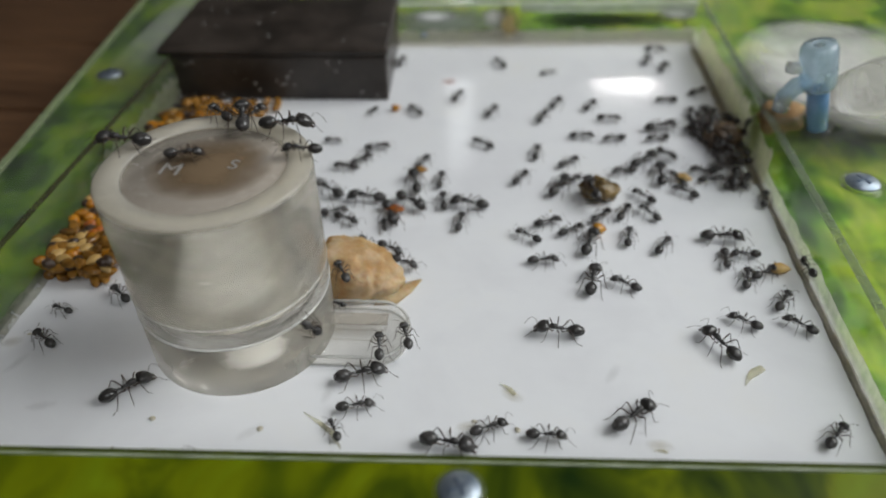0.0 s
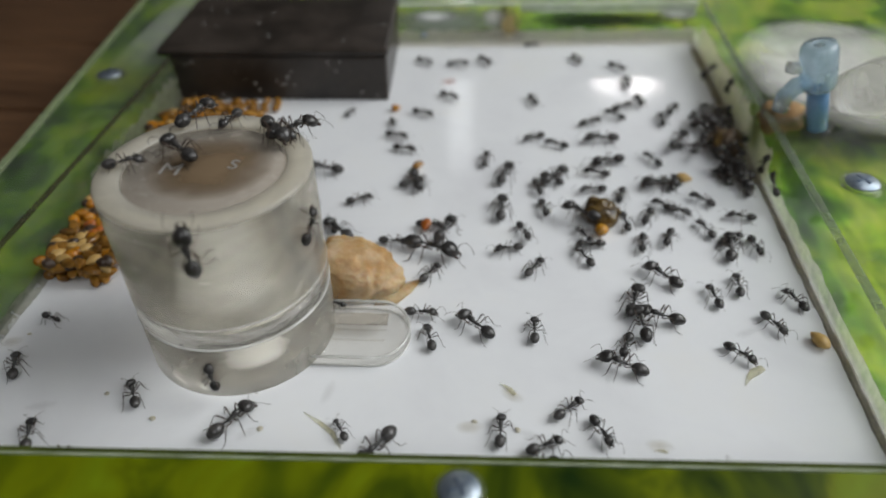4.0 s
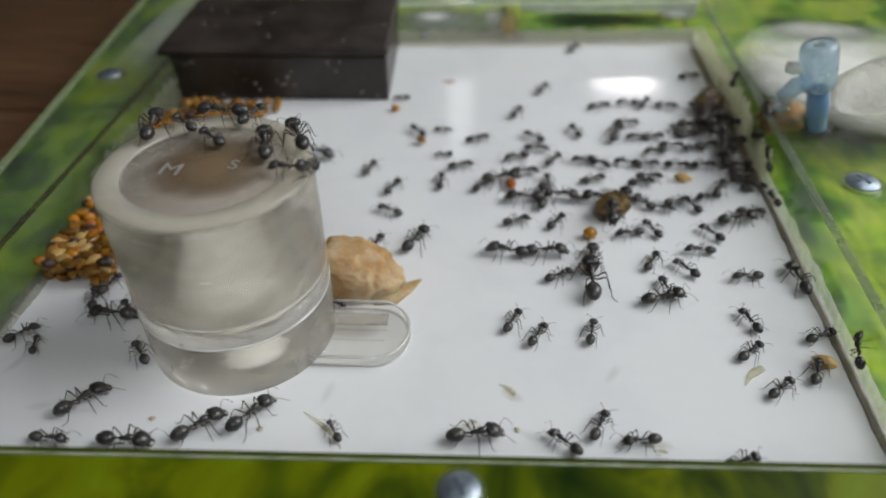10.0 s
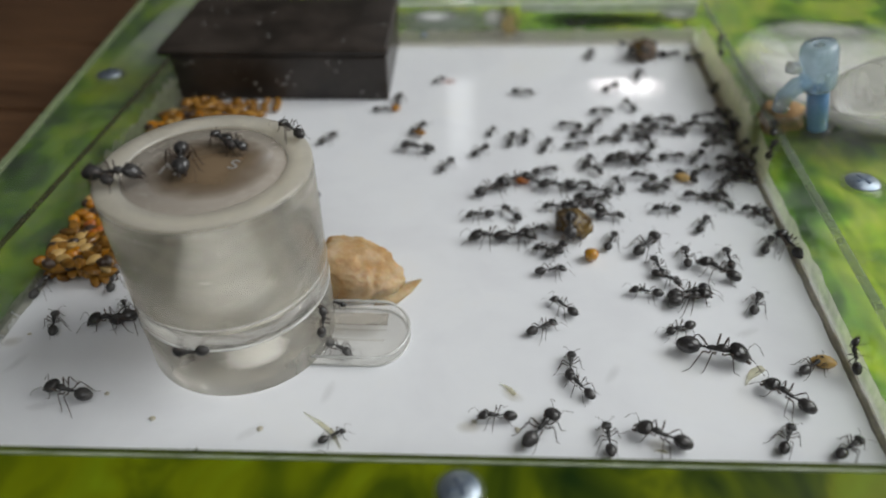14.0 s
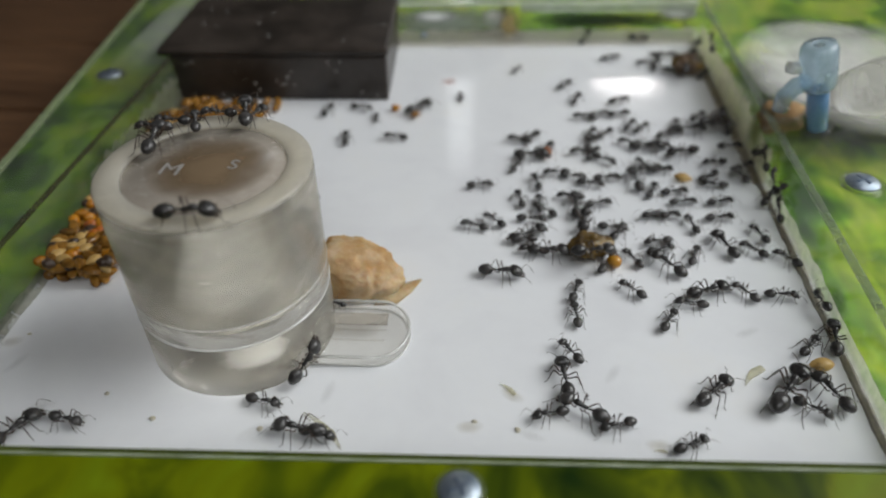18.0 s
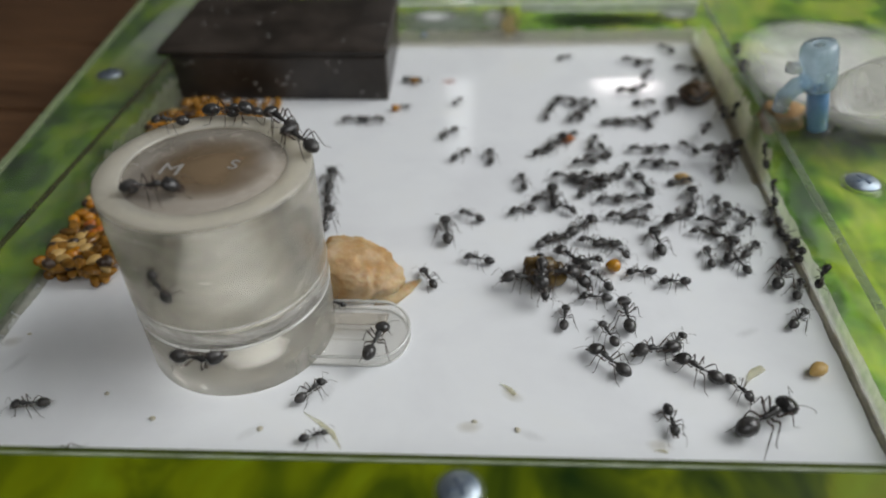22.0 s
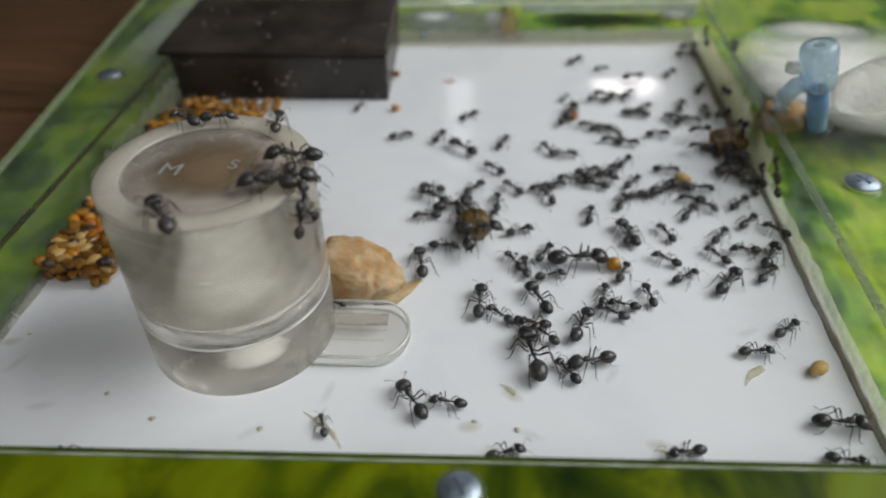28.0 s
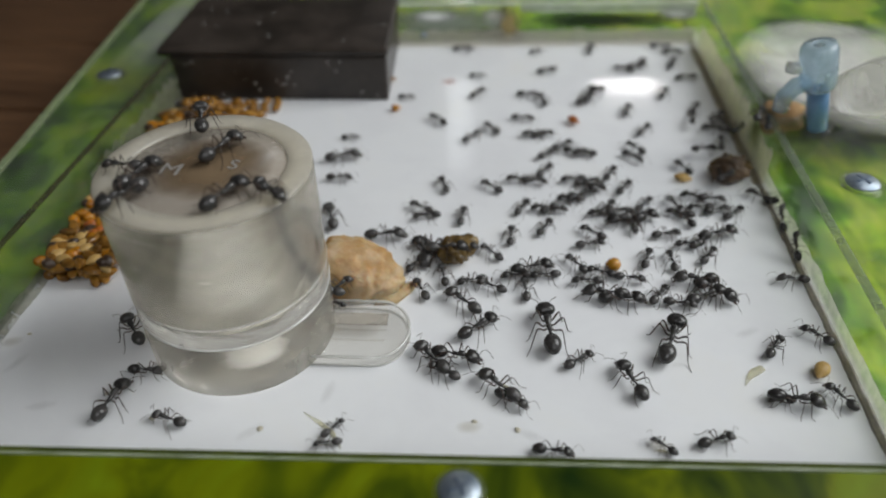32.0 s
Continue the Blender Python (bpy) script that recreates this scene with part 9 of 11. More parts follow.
    crawl("m", (0, -33.7, 149.8, 55), (1, -32.7, 152, 82), (2, -37.2, 141.8, 54), (3, -24.9, 137.7, 52), (6, -6.3, 147.6, 50), (7, -7.8, 145.4, 4), (8, 3.2, 143.5, -176), (9, 5.9, 147.9, -176), (10, 12.6, 142.5, 106), (11, 13.9, 141.4, 47), (12, 14.7, 143.2, 4), (13, 18, 142.4, 4), (14, 19.9, 142.1, 4), (17, 19.5, 144.9, 4), (18, 18.8, 145.4, 4), (19, 18.2, 146.6, 4), (20, 24.4, 147, 4), (21, 22.9, 145.2, 4), (22, 23.3, 142, -176), (23, 22.2, 137.2, -176), (24, 23.7, 139.7, 4), (25, 25.1, 139.7, 4), (28, 13.9, 141.4, 4), (29, 9.2, 136.4, 47), (30, 11.3, 142.4, 4), (31, 8.7, 147.8, -176), (32, 12.1, 147.5, 48))
    crawl("m", (0, 58.1, 159.7, -136), (1, 57.7, 161.2, -168), (2, 60.5, 154.9, -137), (3, 55.2, 150.7, -129), (6, 57.2, 148.9, -12), (7, 56.9, 151.7, 91), (8, 60.9, 146.1, 56), (9, 55.8, 151.3, -133), (10, 59.7, 150.4, -178), (11, 58, 150.5, -176), (12, 60.4, 153.6, -172), (13, 60.9, 157.2, 4), (14, 61.7, 154.6, -176), (17, 56.5, 152.9, -176), (18, 54.1, 154.1, -176), (19, 53.5, 151.5, 63), (20, 54.3, 149, 43), (21, 55.3, 147.3, 4), (22, 42, 152, 4), (23, 42, 152, 4), (24, 36, 147.8, 45), (25, 36.1, 149, 45), (28, 41.7, 149.9, 4), (29, 34.5, 152, 4), (30, 32.7, 148.8, 4), (31, 31.7, 140.2, -136), (32, 30.5, 141.3, 45))
    crawl("m", (0, 51.7, 146.3, 4), (1, 48.9, 139, 129), (2, 43.3, 132.6, 63), (3, 40.2, 132.8, -49), (6, 43.9, 132.6, 4), (7, 47.5, 132.2, 62), (8, 45.3, 130.3, 42), (9, 46.5, 130, 131), (10, 49.6, 139, -176), (11, 56.1, 131.7, -176), (12, 51.8, 134.7, 129), (13, 51.3, 138, 129), (14, 50.9, 139.1, 4), (17, 42.8, 144.5, 80), (18, 42.1, 140.4, 4), (19, 38.3, 134.9, 65), (20, 40.3, 145.6, 81), (21, 38.2, 140.6, 65), (22, 31.4, 148.7, 83), (23, 38.7, 147.9, -176), (24, 25.4, 143.4, -176), (25, 28.5, 141.2, 45), (28, 32.8, 143.8, 45), (29, 35.5, 144, 4), (30, 38.6, 143, 44), (31, 44.8, 137.9, 4), (32, 41.2, 135.1, 131))
    crawl("m", (0, 62.2, 138.7, 60), (1, 54.6, 133.3, 129), (2, 55.4, 130.6, 129), (3, 54.2, 131.6, -176), (6, 57, 130.7, 129), (7, 53.1, 129.4, -176), (8, 52.1, 130.4, -176), (9, 48.9, 127, 131), (10, 47.3, 124.9, 131), (11, 47, 123.9, -176), (12, 48.9, 116.4, 77), (13, 54, 114, 76), (14, 48.9, 116.4, 77), (17, 55.8, 116.9, 96), (18, 61, 117.2, 130), (19, 55.3, 121.5, 96), (20, 59.4, 123.7, 59), (21, 60.6, 125.8, 59), (22, 62.4, 127.9, 74), (23, 61.5, 126.9, 74), (24, 52.3, 126.3, 4), (25, 50, 129.2, 41), (28, 48.2, 135.5, -50), (29, 46.1, 131, 63), (30, 45.2, 129.9, -49), (31, 43.7, 129, 79), (32, 42.7, 129.8, 131))
    crawl("m", (0, 55.2, 150.9, 46, 1.4), (1, 55.8, 148.9, -54, 1.4), (2, 57.5, 146.8, -163), (3, 56.6, 151.5, 76, 1.4), (6, 58.4, 146.1, -162), (7, 56.8, 150.9, 117, 1.4), (8, 58.1, 150.1, -174, 1.4), (9, 56, 148, 69, 1.4), (10, 59.5, 146.7, 169), (11, 61.4, 150.7, 4, 1.4), (12, 61.1, 153.8, 76, 1.4), (13, 64, 161.9, -90, 2, 90, -66), (14, 61.6, 160, 43, 1.4), (17, 55.9, 159.6, 4, 1.4), (18, 58.8, 159.8, 4, 1.4), (19, 55.9, 159.6, 4, 1.4), (20, 56.7, 160.2, 42, 1.4), (21, 60, 154, -118, 1.4), (22, 57, 152, 68, 1.4), (23, 59.2, 150.1, 10, 1.4), (24, 42.6, 146.9, 44), (25, 41.9, 146.9, 44), (28, 43.7, 142.2, 4), (29, 45.2, 136.5, 4), (30, 44.6, 133.1, -176), (31, 41.1, 127.5, -176), (32, 41.9, 131.8, -176))
    crawl("m", (0, 55.1, 152.6, 46), (1, 64, 144.3, -90, 12.3, 90, -69), (2, 63.6, 135.4, 60, 13.4), (3, 64, 133, 90, 4.6, -90, -45), (6, 64, 149.2, 90, 10.2, -90, 2), (7, 64, 157.2, -90, 5.5, 90, -30), (8, 64, 156.6, -90, 5, 90, -3), (9, 64, 155.2, -90, 11.3, 90, -41), (10, 64, 154.9, -90, 8.4, 90, -30), (11, 64, 156.6, -90, 5, 90, -43), (12, 62.4, 154.6, -55), (13, 60.3, 152.9, -99), (14, 60.2, 147.9, -66), (17, 59, 149.3, -176), (18, 59, 148.6, 129), (19, 55.4, 150.8, 28), (20, 64, 144.3, -90, 7.8, 90, -70), (21, 59.8, 145.2, -137), (22, 54.3, 149, 78), (23, 57.3, 150.4, 4), (24, 44.3, 149.6, 4), (25, 44.3, 149.6, 4), (28, 48.3, 142.5, 4), (29, 52.9, 137, 4), (30, 55.9, 136, 4), (31, 50, 132.7, -176), (32, 46.7, 134.3, -176))
    crawl("m", (0, 55.7, 160.5, -102, 1.9), (1, 56, 159.9, -136, 3.1), (2, 59.9, 166.3, 124), (3, 57.2, 164.7, -50), (6, 56.3, 162.4, 74), (7, 62.4, 154.6, -55), (8, 62.7, 156, -56), (9, 60.3, 154.5, 4), (10, 60, 153.2, -176), (11, 57.2, 152.3, -113), (12, 59.7, 152, -86), (13, 58.3, 152.2, 128), (14, 58.8, 150.2, 158), (17, 60.4, 146.9, 42), (18, 62.9, 138.8, 60), (19, 61.9, 135.3, 75), (20, 64, 133.3, 90, 3.6, -90, -45), (21, 64, 131.6, 90, 4.1, -90, -45), (22, 64, 121.7, 90, 2.4, -90, 25), (23, 64, 129.8, 90, 2.3, -90, -45), (24, 58.7, 127.7, 4), (25, 58.4, 128.7, 75), (28, 56.2, 129.6, 40), (29, 54.2, 131.6, 41), (30, 54.2, 131.6, 41), (31, 53.2, 132.6, 41), (32, 50.3, 133.5, 4))
    crawl("m", (0, 55.8, 72.8, 33), (1, 57.8, 88.7, 72), (2, 41, 93.9, -176), (3, 40.5, 92.9, -176), (6, 56.7, 80.3, -176), (7, 37.7, 91.7, 4), (8, 51.6, 90.2, 36), (9, 60.1, 95, 35), (10, 60.6, 95, 35), (11, 64, 99, 90, 2.3, -90, 5), (12, 61.4, 111, 94), (13, 58.6, 120.8, 95), (14, 58.2, 121.3, 75), (17, 62.5, 114.6, 73), (18, 64, 102.8, 90, 3, -90, 5), (19, 64, 106.4, 90, 3.4, -90, 4), (20, 64, 113.2, 90, 3.3, -90, 4), (21, 64, 110, 90, 5.3, -90, 26), (22, 60.4, 107.6, 73), (23, 58, 112.5, -176), (24, 57.4, 106.6, -176), (25, 62, 111.1, 131), (28, 61.5, 126.9, 129), (29, 64, 126.2, -90, 5, 90, -75), (30, 58.3, 130.8, 4), (31, 59.8, 134.1, 4), (32, 53.8, 132.6, 41))
    crawl("m", (0, 60.7, 154.5, -150), (1, 56.1, 149.1, 95), (2, 56, 147.8, 95), (3, 54.7, 147.7, 78), (6, 53.8, 146.4, -176), (7, 55.4, 148.6, 46), (8, 55.3, 150.1, 65), (9, 45.7, 149.7, 80), (10, 51, 152.6, 4), (11, 50.3, 152.5, -176), (12, 49.3, 157.8, 65), (13, 51.7, 152.6, 127), (14, 49.8, 149.9, 44), (17, 40.9, 149.4, 4), (18, 40.3, 149.8, 4), (19, 42.9, 153.4, 81), (20, 34.7, 159.1, 4), (21, 37, 166.1, 4), (22, 41.1, 159.5, 4), (23, 56.1, 160.4, 4), (24, 58.9, 154.4, 4), (25, 60.7, 153.2, -104), (28, 60.5, 154.7, -69), (29, 59, 147, -104, 0.6), (30, 57.9, 140.4, -176, 1), (31, 57.5, 135.1, -176), (32, 46.3, 138.8, -176))
    crawl("m", (0, 60.4, 162.5, 32, 2.6), (1, 54.2, 158.1, 78, 2.6), (2, 52.5, 156.7, -176, 2.6), (3, 56.2, 156.7, 156, 2.6), (6, 61.7, 159.1, -166, 2.6), (7, 57.9, 154.5, -6, 2.6), (8, 57.8, 160.5, 153, 2.6), (9, 58.8, 166.1, -114, 2.6), (10, 57.7, 161.4, 72, 2.6), (11, 57.9, 159.4, 164, 2.6), (12, 60.9, 157.2, -176, 2.6), (13, 60.1, 153, -163, 2.6), (14, 60.2, 150.9, -74, 2.6), (17, 56.4, 152.1, 97, 2.6), (18, 59.1, 148.1, 36, 2.6), (19, 59.1, 150, -49, 2.6), (20, 64, 146.4, 90, 2.6, -90, 33), (21, 59.8, 147.9, 56), (22, 55.8, 152.9, 43, 2.6), (23, 58.4, 152.6, 11, 2.6), (24, 41.2, 135.1, 131), (25, 43.3, 139.8, 80), (28, 45.5, 137.6, -176), (29, 50, 137.9, -176), (30, 53.1, 135.6, 77, 3.3), (31, 54.9, 135.5, 4, 3.5), (32, 50, 137.9, 4))
    crawl("m", (0, 42.9, 157.4, -52), (1, 32.8, 157.3, 46), (2, 35, 156.4, 67), (3, 51.4, 157.9, 44, 2.6), (6, 49.2, 157.3, 44), (7, 48.7, 158.3, 126), (8, 45.8, 161.8, -176), (9, 32.3, 157.3, 46), (10, 37.3, 152.2, 4), (11, 35.1, 151.6, 130), (12, 38.9, 149.2, 129), (13, 37.7, 150.4, -176), (14, 35.8, 146.5, -176), (17, 31.7, 151.3, 4), (18, 27.1, 153.7, -49), (19, 29.4, 156, 4), (20, 31.9, 172.8, 48), (21, 34.4, 174.5, 48), (22, 34.2, 173.6, 4), (23, 38.4, 176.4, 48), (24, 29, 166.5, 69), (25, 29.9, 168.1, 4), (28, 30.7, 168.1, -52), (29, 27.8, 169.4, -176), (30, 29.6, 172.7, 128), (31, 21.3, 172.1, 4), (32, 11.9, 165.4, 4))
    crawl("m", (0, 25.8, 182.2, 50), (1, 24.1, 190.8, -177), (2, 28.7, 188.3, 3), (3, 8.5, 191, 3), (6, 13.2, 167, 4), (7, 12.7, 167, 50), (8, 12.5, 161.1, 49), (9, 12.5, 158.2, 49), (10, 10.3, 158.1, 4), (11, 9.4, 151.2, 49), (12, 12.4, 157.7, 4), (13, 11.8, 159.6, 4), (14, 12.9, 159.7, 72), (17, 19.3, 153.2, -176), (18, 12.5, 158.2, 49), (19, 11.7, 157.6, 49), (20, 16.1, 176.6, 50), (21, 16.9, 176.7, 50), (22, 20.7, 175.3, -130), (23, 12.2, 174.8, -129), (24, 11.9, 165.4, 73), (25, 18, 168.8, -131), (28, 13.2, 157.7, 132), (29, 3.8, 167, 132), (30, 12.6, 164, 50), (31, 9.6, 160.9, 132), (32, 9.7, 165.3, -176))
    crawl("m", (0, -23.1, 176.5, -45), (1, -23.2, 177.5, -45), (2, -19.8, 177.7, 96), (3, -28.3, 179.5, 97), (6, -0.7, 163.2, 91), (7, -5.6, 156.2, -176), (8, 4.5, 155.5, 4), (9, 6.7, 157.3, 133), (10, 5.2, 153.6, -176), (11, 7.4, 155.1, -176), (12, 9.5, 157.1, -176), (13, 6.7, 160.7, 133), (14, 3.8, 162, 74), (17, 7.4, 153.8, 4), (18, 5.2, 149.6, 73), (19, -4.2, 152.2, 92), (20, -14.2, 139.6, 95), (21, 3.2, 141.9, 48), (22, -1.4, 153.2, 109), (23, -9.4, 148.7, 51), (24, -9.2, 144.8, 50), (25, -16, 150.9, 52), (28, -4.8, 139, 49), (29, -10.3, 141.5, 4), (30, -6.5, 146.7, 50), (31, -1.7, 147.9, 92), (32, 13.1, 155.5, 49))
    crawl("m", (0, 16.4, 183.3, 51), (1, 20.7, 203.2, 3), (2, 27.2, 214.7, 53), (3, 33.5, 211.5, 3), (6, 42.9, 200.6, 3), (7, 31.6, 193.1, 3), (8, 28.2, 181.2, -177), (9, 26.6, 164, -176), (10, 40.3, 158.6, -176), (11, 41, 158.7, 4), (12, 39.4, 157.2, 46), (13, 40.1, 157.2, -176), (14, 39.5, 162.8, 82), (17, 35.3, 164, 47), (18, 28.3, 166.5, 48), (19, 21.3, 172.1, 4), (20, 19.9, 175.2, 129), (21, 20.5, 172.1, -131), (22, 24.9, 161.9, 85), (23, 26.7, 164.9, 70), (24, 23.1, 166.1, 86), (25, 28.9, 165, -176), (28, 30.2, 163.6, -176), (29, 28.1, 165, 129), (30, 27.3, 163.5, -176), (31, 18.4, 161.4, -176), (32, 16.9, 159.9, 49))
    crawl("m", (0, 0, 208.9, 105), (1, -13.4, 210.1, 3), (2, -2.9, 217.4, 57), (3, -6.4, 213.5, 3), (6, -0.8, 202.7, 3), (7, -3.3, 200.6, 3), (8, 3.7, 180.8, 3), (9, -1.9, 180.5, 3), (10, 12.7, 192, 52), (11, 13.9, 179.8, 88), (12, 23.8, 198.3, 3), (13, 31.3, 181.4, 3), (14, 28.7, 179, 4), (17, 30.6, 182.5, 49), (18, 27.8, 177.3, 4), (19, 23.6, 174.4, 49), (20, 23.1, 177, 50), (21, 22.2, 175.4, 50), (22, 23.1, 177, 71), (23, 23, 175.4, 4), (24, 15.7, 167.2, 72), (25, 26, 166.3, 48), (28, 27.8, 169.4, 4), (29, 20.8, 164.5, 86), (30, 21.2, 153.3, 86), (31, 21.9, 160.2, 4), (32, 20.3, 157.3, 4))
    crawl("m", (0, 57.5, 172.6, 128), (1, 45.4, 168.4, -176), (2, 47.1, 173.7, 4), (3, 44.3, 175.1, 125), (6, 45, 175.2, 4), (7, 43.3, 173.5, 4), (8, 36.6, 168.5, 99), (9, 34.8, 165.4, -176), (10, 37, 165.5, -176), (11, 30.6, 160.8, 4), (12, 32.2, 162.3, -96), (13, 29.9, 160.7, -176), (14, 29.5, 163.6, -176), (17, 31.2, 159.4, 47), (18, 24.5, 156.2, 47), (19, 25.9, 156.3, 130), (20, 31.8, 165.2, -176), (21, 31.2, 166.6, -176), (22, 36.8, 159.2, -176), (23, 50.3, 163.5, -176), (24, 46.2, 164.6, -176), (25, 33.8, 163.9, -176), (28, 33.7, 162.4, 4), (29, 29.2, 160.7, 4), (30, 29.5, 164.2, 4), (31, 28.4, 161.1, 84), (32, 22.3, 156.1, -176))
    crawl("m", (0, 22.3, 165.2, 4), (1, 28.2, 158.7, 47), (2, 29.7, 159.3, 4), (3, 49.8, 160.6, 4), (6, 47.8, 162.7, 4), (7, 41, 158.7, 66), (8, 40.4, 164.3, 67), (9, 36.8, 164.6, 4), (10, 45, 161.7, 4), (11, 40.9, 162.9, 81), (12, 46.2, 164.6, -176), (13, 40.1, 167.2, 67), (14, 36.1, 170, 4), (17, 37.4, 174.7, 68), (18, 33.2, 177.7, 4), (19, 33.1, 184.3, -177), (20, 21.4, 187.1, 72), (21, 29, 182.4, 3), (22, 22.8, 183.7, 50), (23, 23.1, 188.3, 3), (24, 25.1, 182.1, 71), (25, 27.1, 178.9, -176), (28, 38.6, 178, -176), (29, 39, 175.4, 4), (30, 36.4, 173.1, 83), (31, 37.2, 167, 68), (32, 35.5, 159.7, 129))
    crawl("m", (0, 57.2, 180.1, 81), (1, 61.5, 177.1, 7), (2, 57.8, 182.5, 46), (3, 57.4, 179.5, 65), (6, 62.1, 177.8, 45), (7, 59.6, 178.4, 76), (8, 64, 177.5, 90, 8.3, -90, -44), (9, 64, 177.5, 90, 8.3, -90, -44), (10, 64, 171.9, 90, 2.9, -90, 29), (11, 64, 171, -90, 5.1, 90, -40), (12, 64, 169.1, 90, 6.1, -90, -44), (13, 64, 170.5, 90, 4.5, -90, -44), (14, 64, 171.3, -90, 2.4, 90, -29), (17, 62.3, 176.1, -41), (18, 59, 172.2, -9, 1.4), (19, 59.9, 179.5, 129), (20, 62.4, 193.1, -60), (21, 64, 195.8, 90, 2.8, -90, 3), (22, 65.2, 192, 77, 13.4), (23, 62.5, 179.5, 77), (24, 53.9, 182.2, 47), (25, 47.1, 173.7, 47), (28, 47.3, 175.3, 125), (29, 38.7, 162.7, -176), (30, 42.5, 173.5, -176), (31, 38.4, 165.6, -53), (32, 34.2, 155.5, -51))
    crawl("m", (0, 18, 143.4, 47), (1, 12.7, 144.5, 4), (2, 11.4, 147.5, 4), (3, 15.4, 143.2, 4), (6, 8.7, 146, 4), (7, 11.6, 154, 4), (8, 12.2, 150.6, 48), (9, 12.3, 152.7, -176), (10, 14.4, 152.9, 71), (11, 15.1, 152.9, 88), (12, 16.6, 154.4, 48), (13, 18.9, 157.2, 4), (14, 20.5, 160.2, 4), (17, 26.5, 163.4, 85), (18, 24.2, 161.8, 85), (19, 27.1, 162, -50), (20, 28.6, 169.5, 48), (21, 31.9, 172.8, -176), (22, 31.1, 172.7, -176), (23, 36, 181.7, 3), (24, 34.4, 181.6, 84), (25, 34.2, 172.9, 48), (28, 37.3, 179.6, 4), (29, 38, 179.6, 48), (30, 38.6, 178, 48), (31, 41, 173.4, 4), (32, 38.9, 169.2, 47))
    crawl("m", (0, 49.9, 222.6, 3), (1, 55.4, 218.5, 3), (2, 60.6, 204.3, 3), (3, 64, 197.7, -90, 4.5, 90, -57), (6, 59, 208.9, 3), (7, 49.5, 183.6, 47), (8, 50.3, 183.7, 47), (9, 45.7, 194.6, 3), (10, 57, 177.3, 37, 2.6), (11, 59.2, 177.7, 61, 2.6), (12, 60.1, 173.7, 123, 2.6), (13, 57.4, 175.1, 169, 2.6), (14, 62.8, 172.7, 91), (17, 57.3, 174.9, -85, 2.6), (18, 57.1, 171.4, 26, 2.6), (19, 54.9, 171, -111, 2.6), (20, 54.9, 167.6, -154, 2.6), (21, 59.3, 166.8, 129, 2.6), (22, 54, 166.2, -115, 2.6), (23, 55.9, 167.5, 157, 2.6), (24, 49, 167.8, 125), (25, 50.4, 167.8, -176, 2.6), (28, 52.5, 165.9, -160, 2.6), (29, 52.7, 171.8, -175, 2.6), (30, 44.5, 172, 4), (31, 44.3, 175.1, 4), (32, 35.8, 180, 83))
    crawl("m", (0, 45.9, 213.7, 69), (1, 43.7, 212.7, 96), (2, 30.6, 219.1, 53), (3, 22.6, 221, 3), (6, 27.5, 192.8, 3), (7, 28.3, 192.9, 51), (8, 23.4, 180.4, 3), (9, 22.6, 180.3, 72), (10, 28.2, 182.2, 3), (11, 23.4, 192.6, 51), (12, 29, 200.5, 3), (13, 29.8, 190.5, 3), (14, 32.6, 193.8, 50), (17, 45, 201.5, 3), (18, 49.3, 207.6, 3), (19, 47.6, 193, -131, 1.4), (20, 41.7, 201.3, 3), (21, 49.2, 196, 68), (22, 50.9, 187.1, -177), (23, 45.8, 180.1, -176), (24, 44, 178.3, 47), (25, 35.5, 171.5, 4), (28, 42.3, 167.3, 4), (29, 41.6, 162.3, 4), (30, 39.5, 153.2, 99), (31, 42, 152, 4), (32, 45.9, 151, 128))
    crawl("l", (0, -19.4, 132.1, -40), (1, -17.3, 130.8, 96), (2, -10.8, 121.9, 95), (3, -10, 120.3, 94), (6, -11.7, 125.3, 4), (7, -11.8, 129.6, 49), (8, -7.6, 129.9, 48), (9, -5.9, 134.5, 75), (10, 1.1, 143.4, 4), (11, 0.5, 140.9, 49), (12, 0.5, 140.9, 49), (13, -0.2, 140.8, 49), (14, -0.8, 138.4, 49), (17, 3.1, 152.6, 74), (18, 8.8, 154.3, 4), (19, 13, 154.6, 4), (20, 15.2, 157.5, 49), (21, 15.4, 160.3, 49), (22, 15.4, 160.3, 49), (23, 15.5, 163.2, 72), (24, 19, 174.1, 72), (25, 22.1, 174.3, 71), (28, 20, 177.4, 72), (29, 25.1, 182.1, 71), (30, 25, 182.7, 71), (31, 26.1, 186.3, 71), (32, 26.2, 188, 71))
    crawl("m", (0, 50.4, 208.9, 50), (1, 41.8, 201.9, 3), (2, 36.5, 199.8, 3), (3, 38.7, 197.3, 83), (6, 35.5, 199, 84), (7, 21.3, 198.1, 52), (8, 28, 209.1, 52), (9, 8.8, 213.1, 3), (10, 23.6, 221.8, 54), (11, 9.6, 206, 103), (12, 14.9, 208.4, 54), (13, 26.7, 214.7, 53), (14, 28.6, 217, 85), (17, 27, 219.1, 53), (18, 34.7, 215, 3), (19, 31.6, 193.1, 50), (20, 36.2, 197.1, -177), (21, 41.2, 191.9, 49), (22, 37.3, 192.2, -177), (23, 41.1, 184.8, -177), (24, 28.7, 187.5, 50), (25, 29.8, 182.4, 49), (28, 34.3, 187.9, 3), (29, 32.1, 189.5, 3), (30, 33.3, 186.1, 49), (31, 33.2, 184.9, 3), (32, 28.2, 191.1, 50))
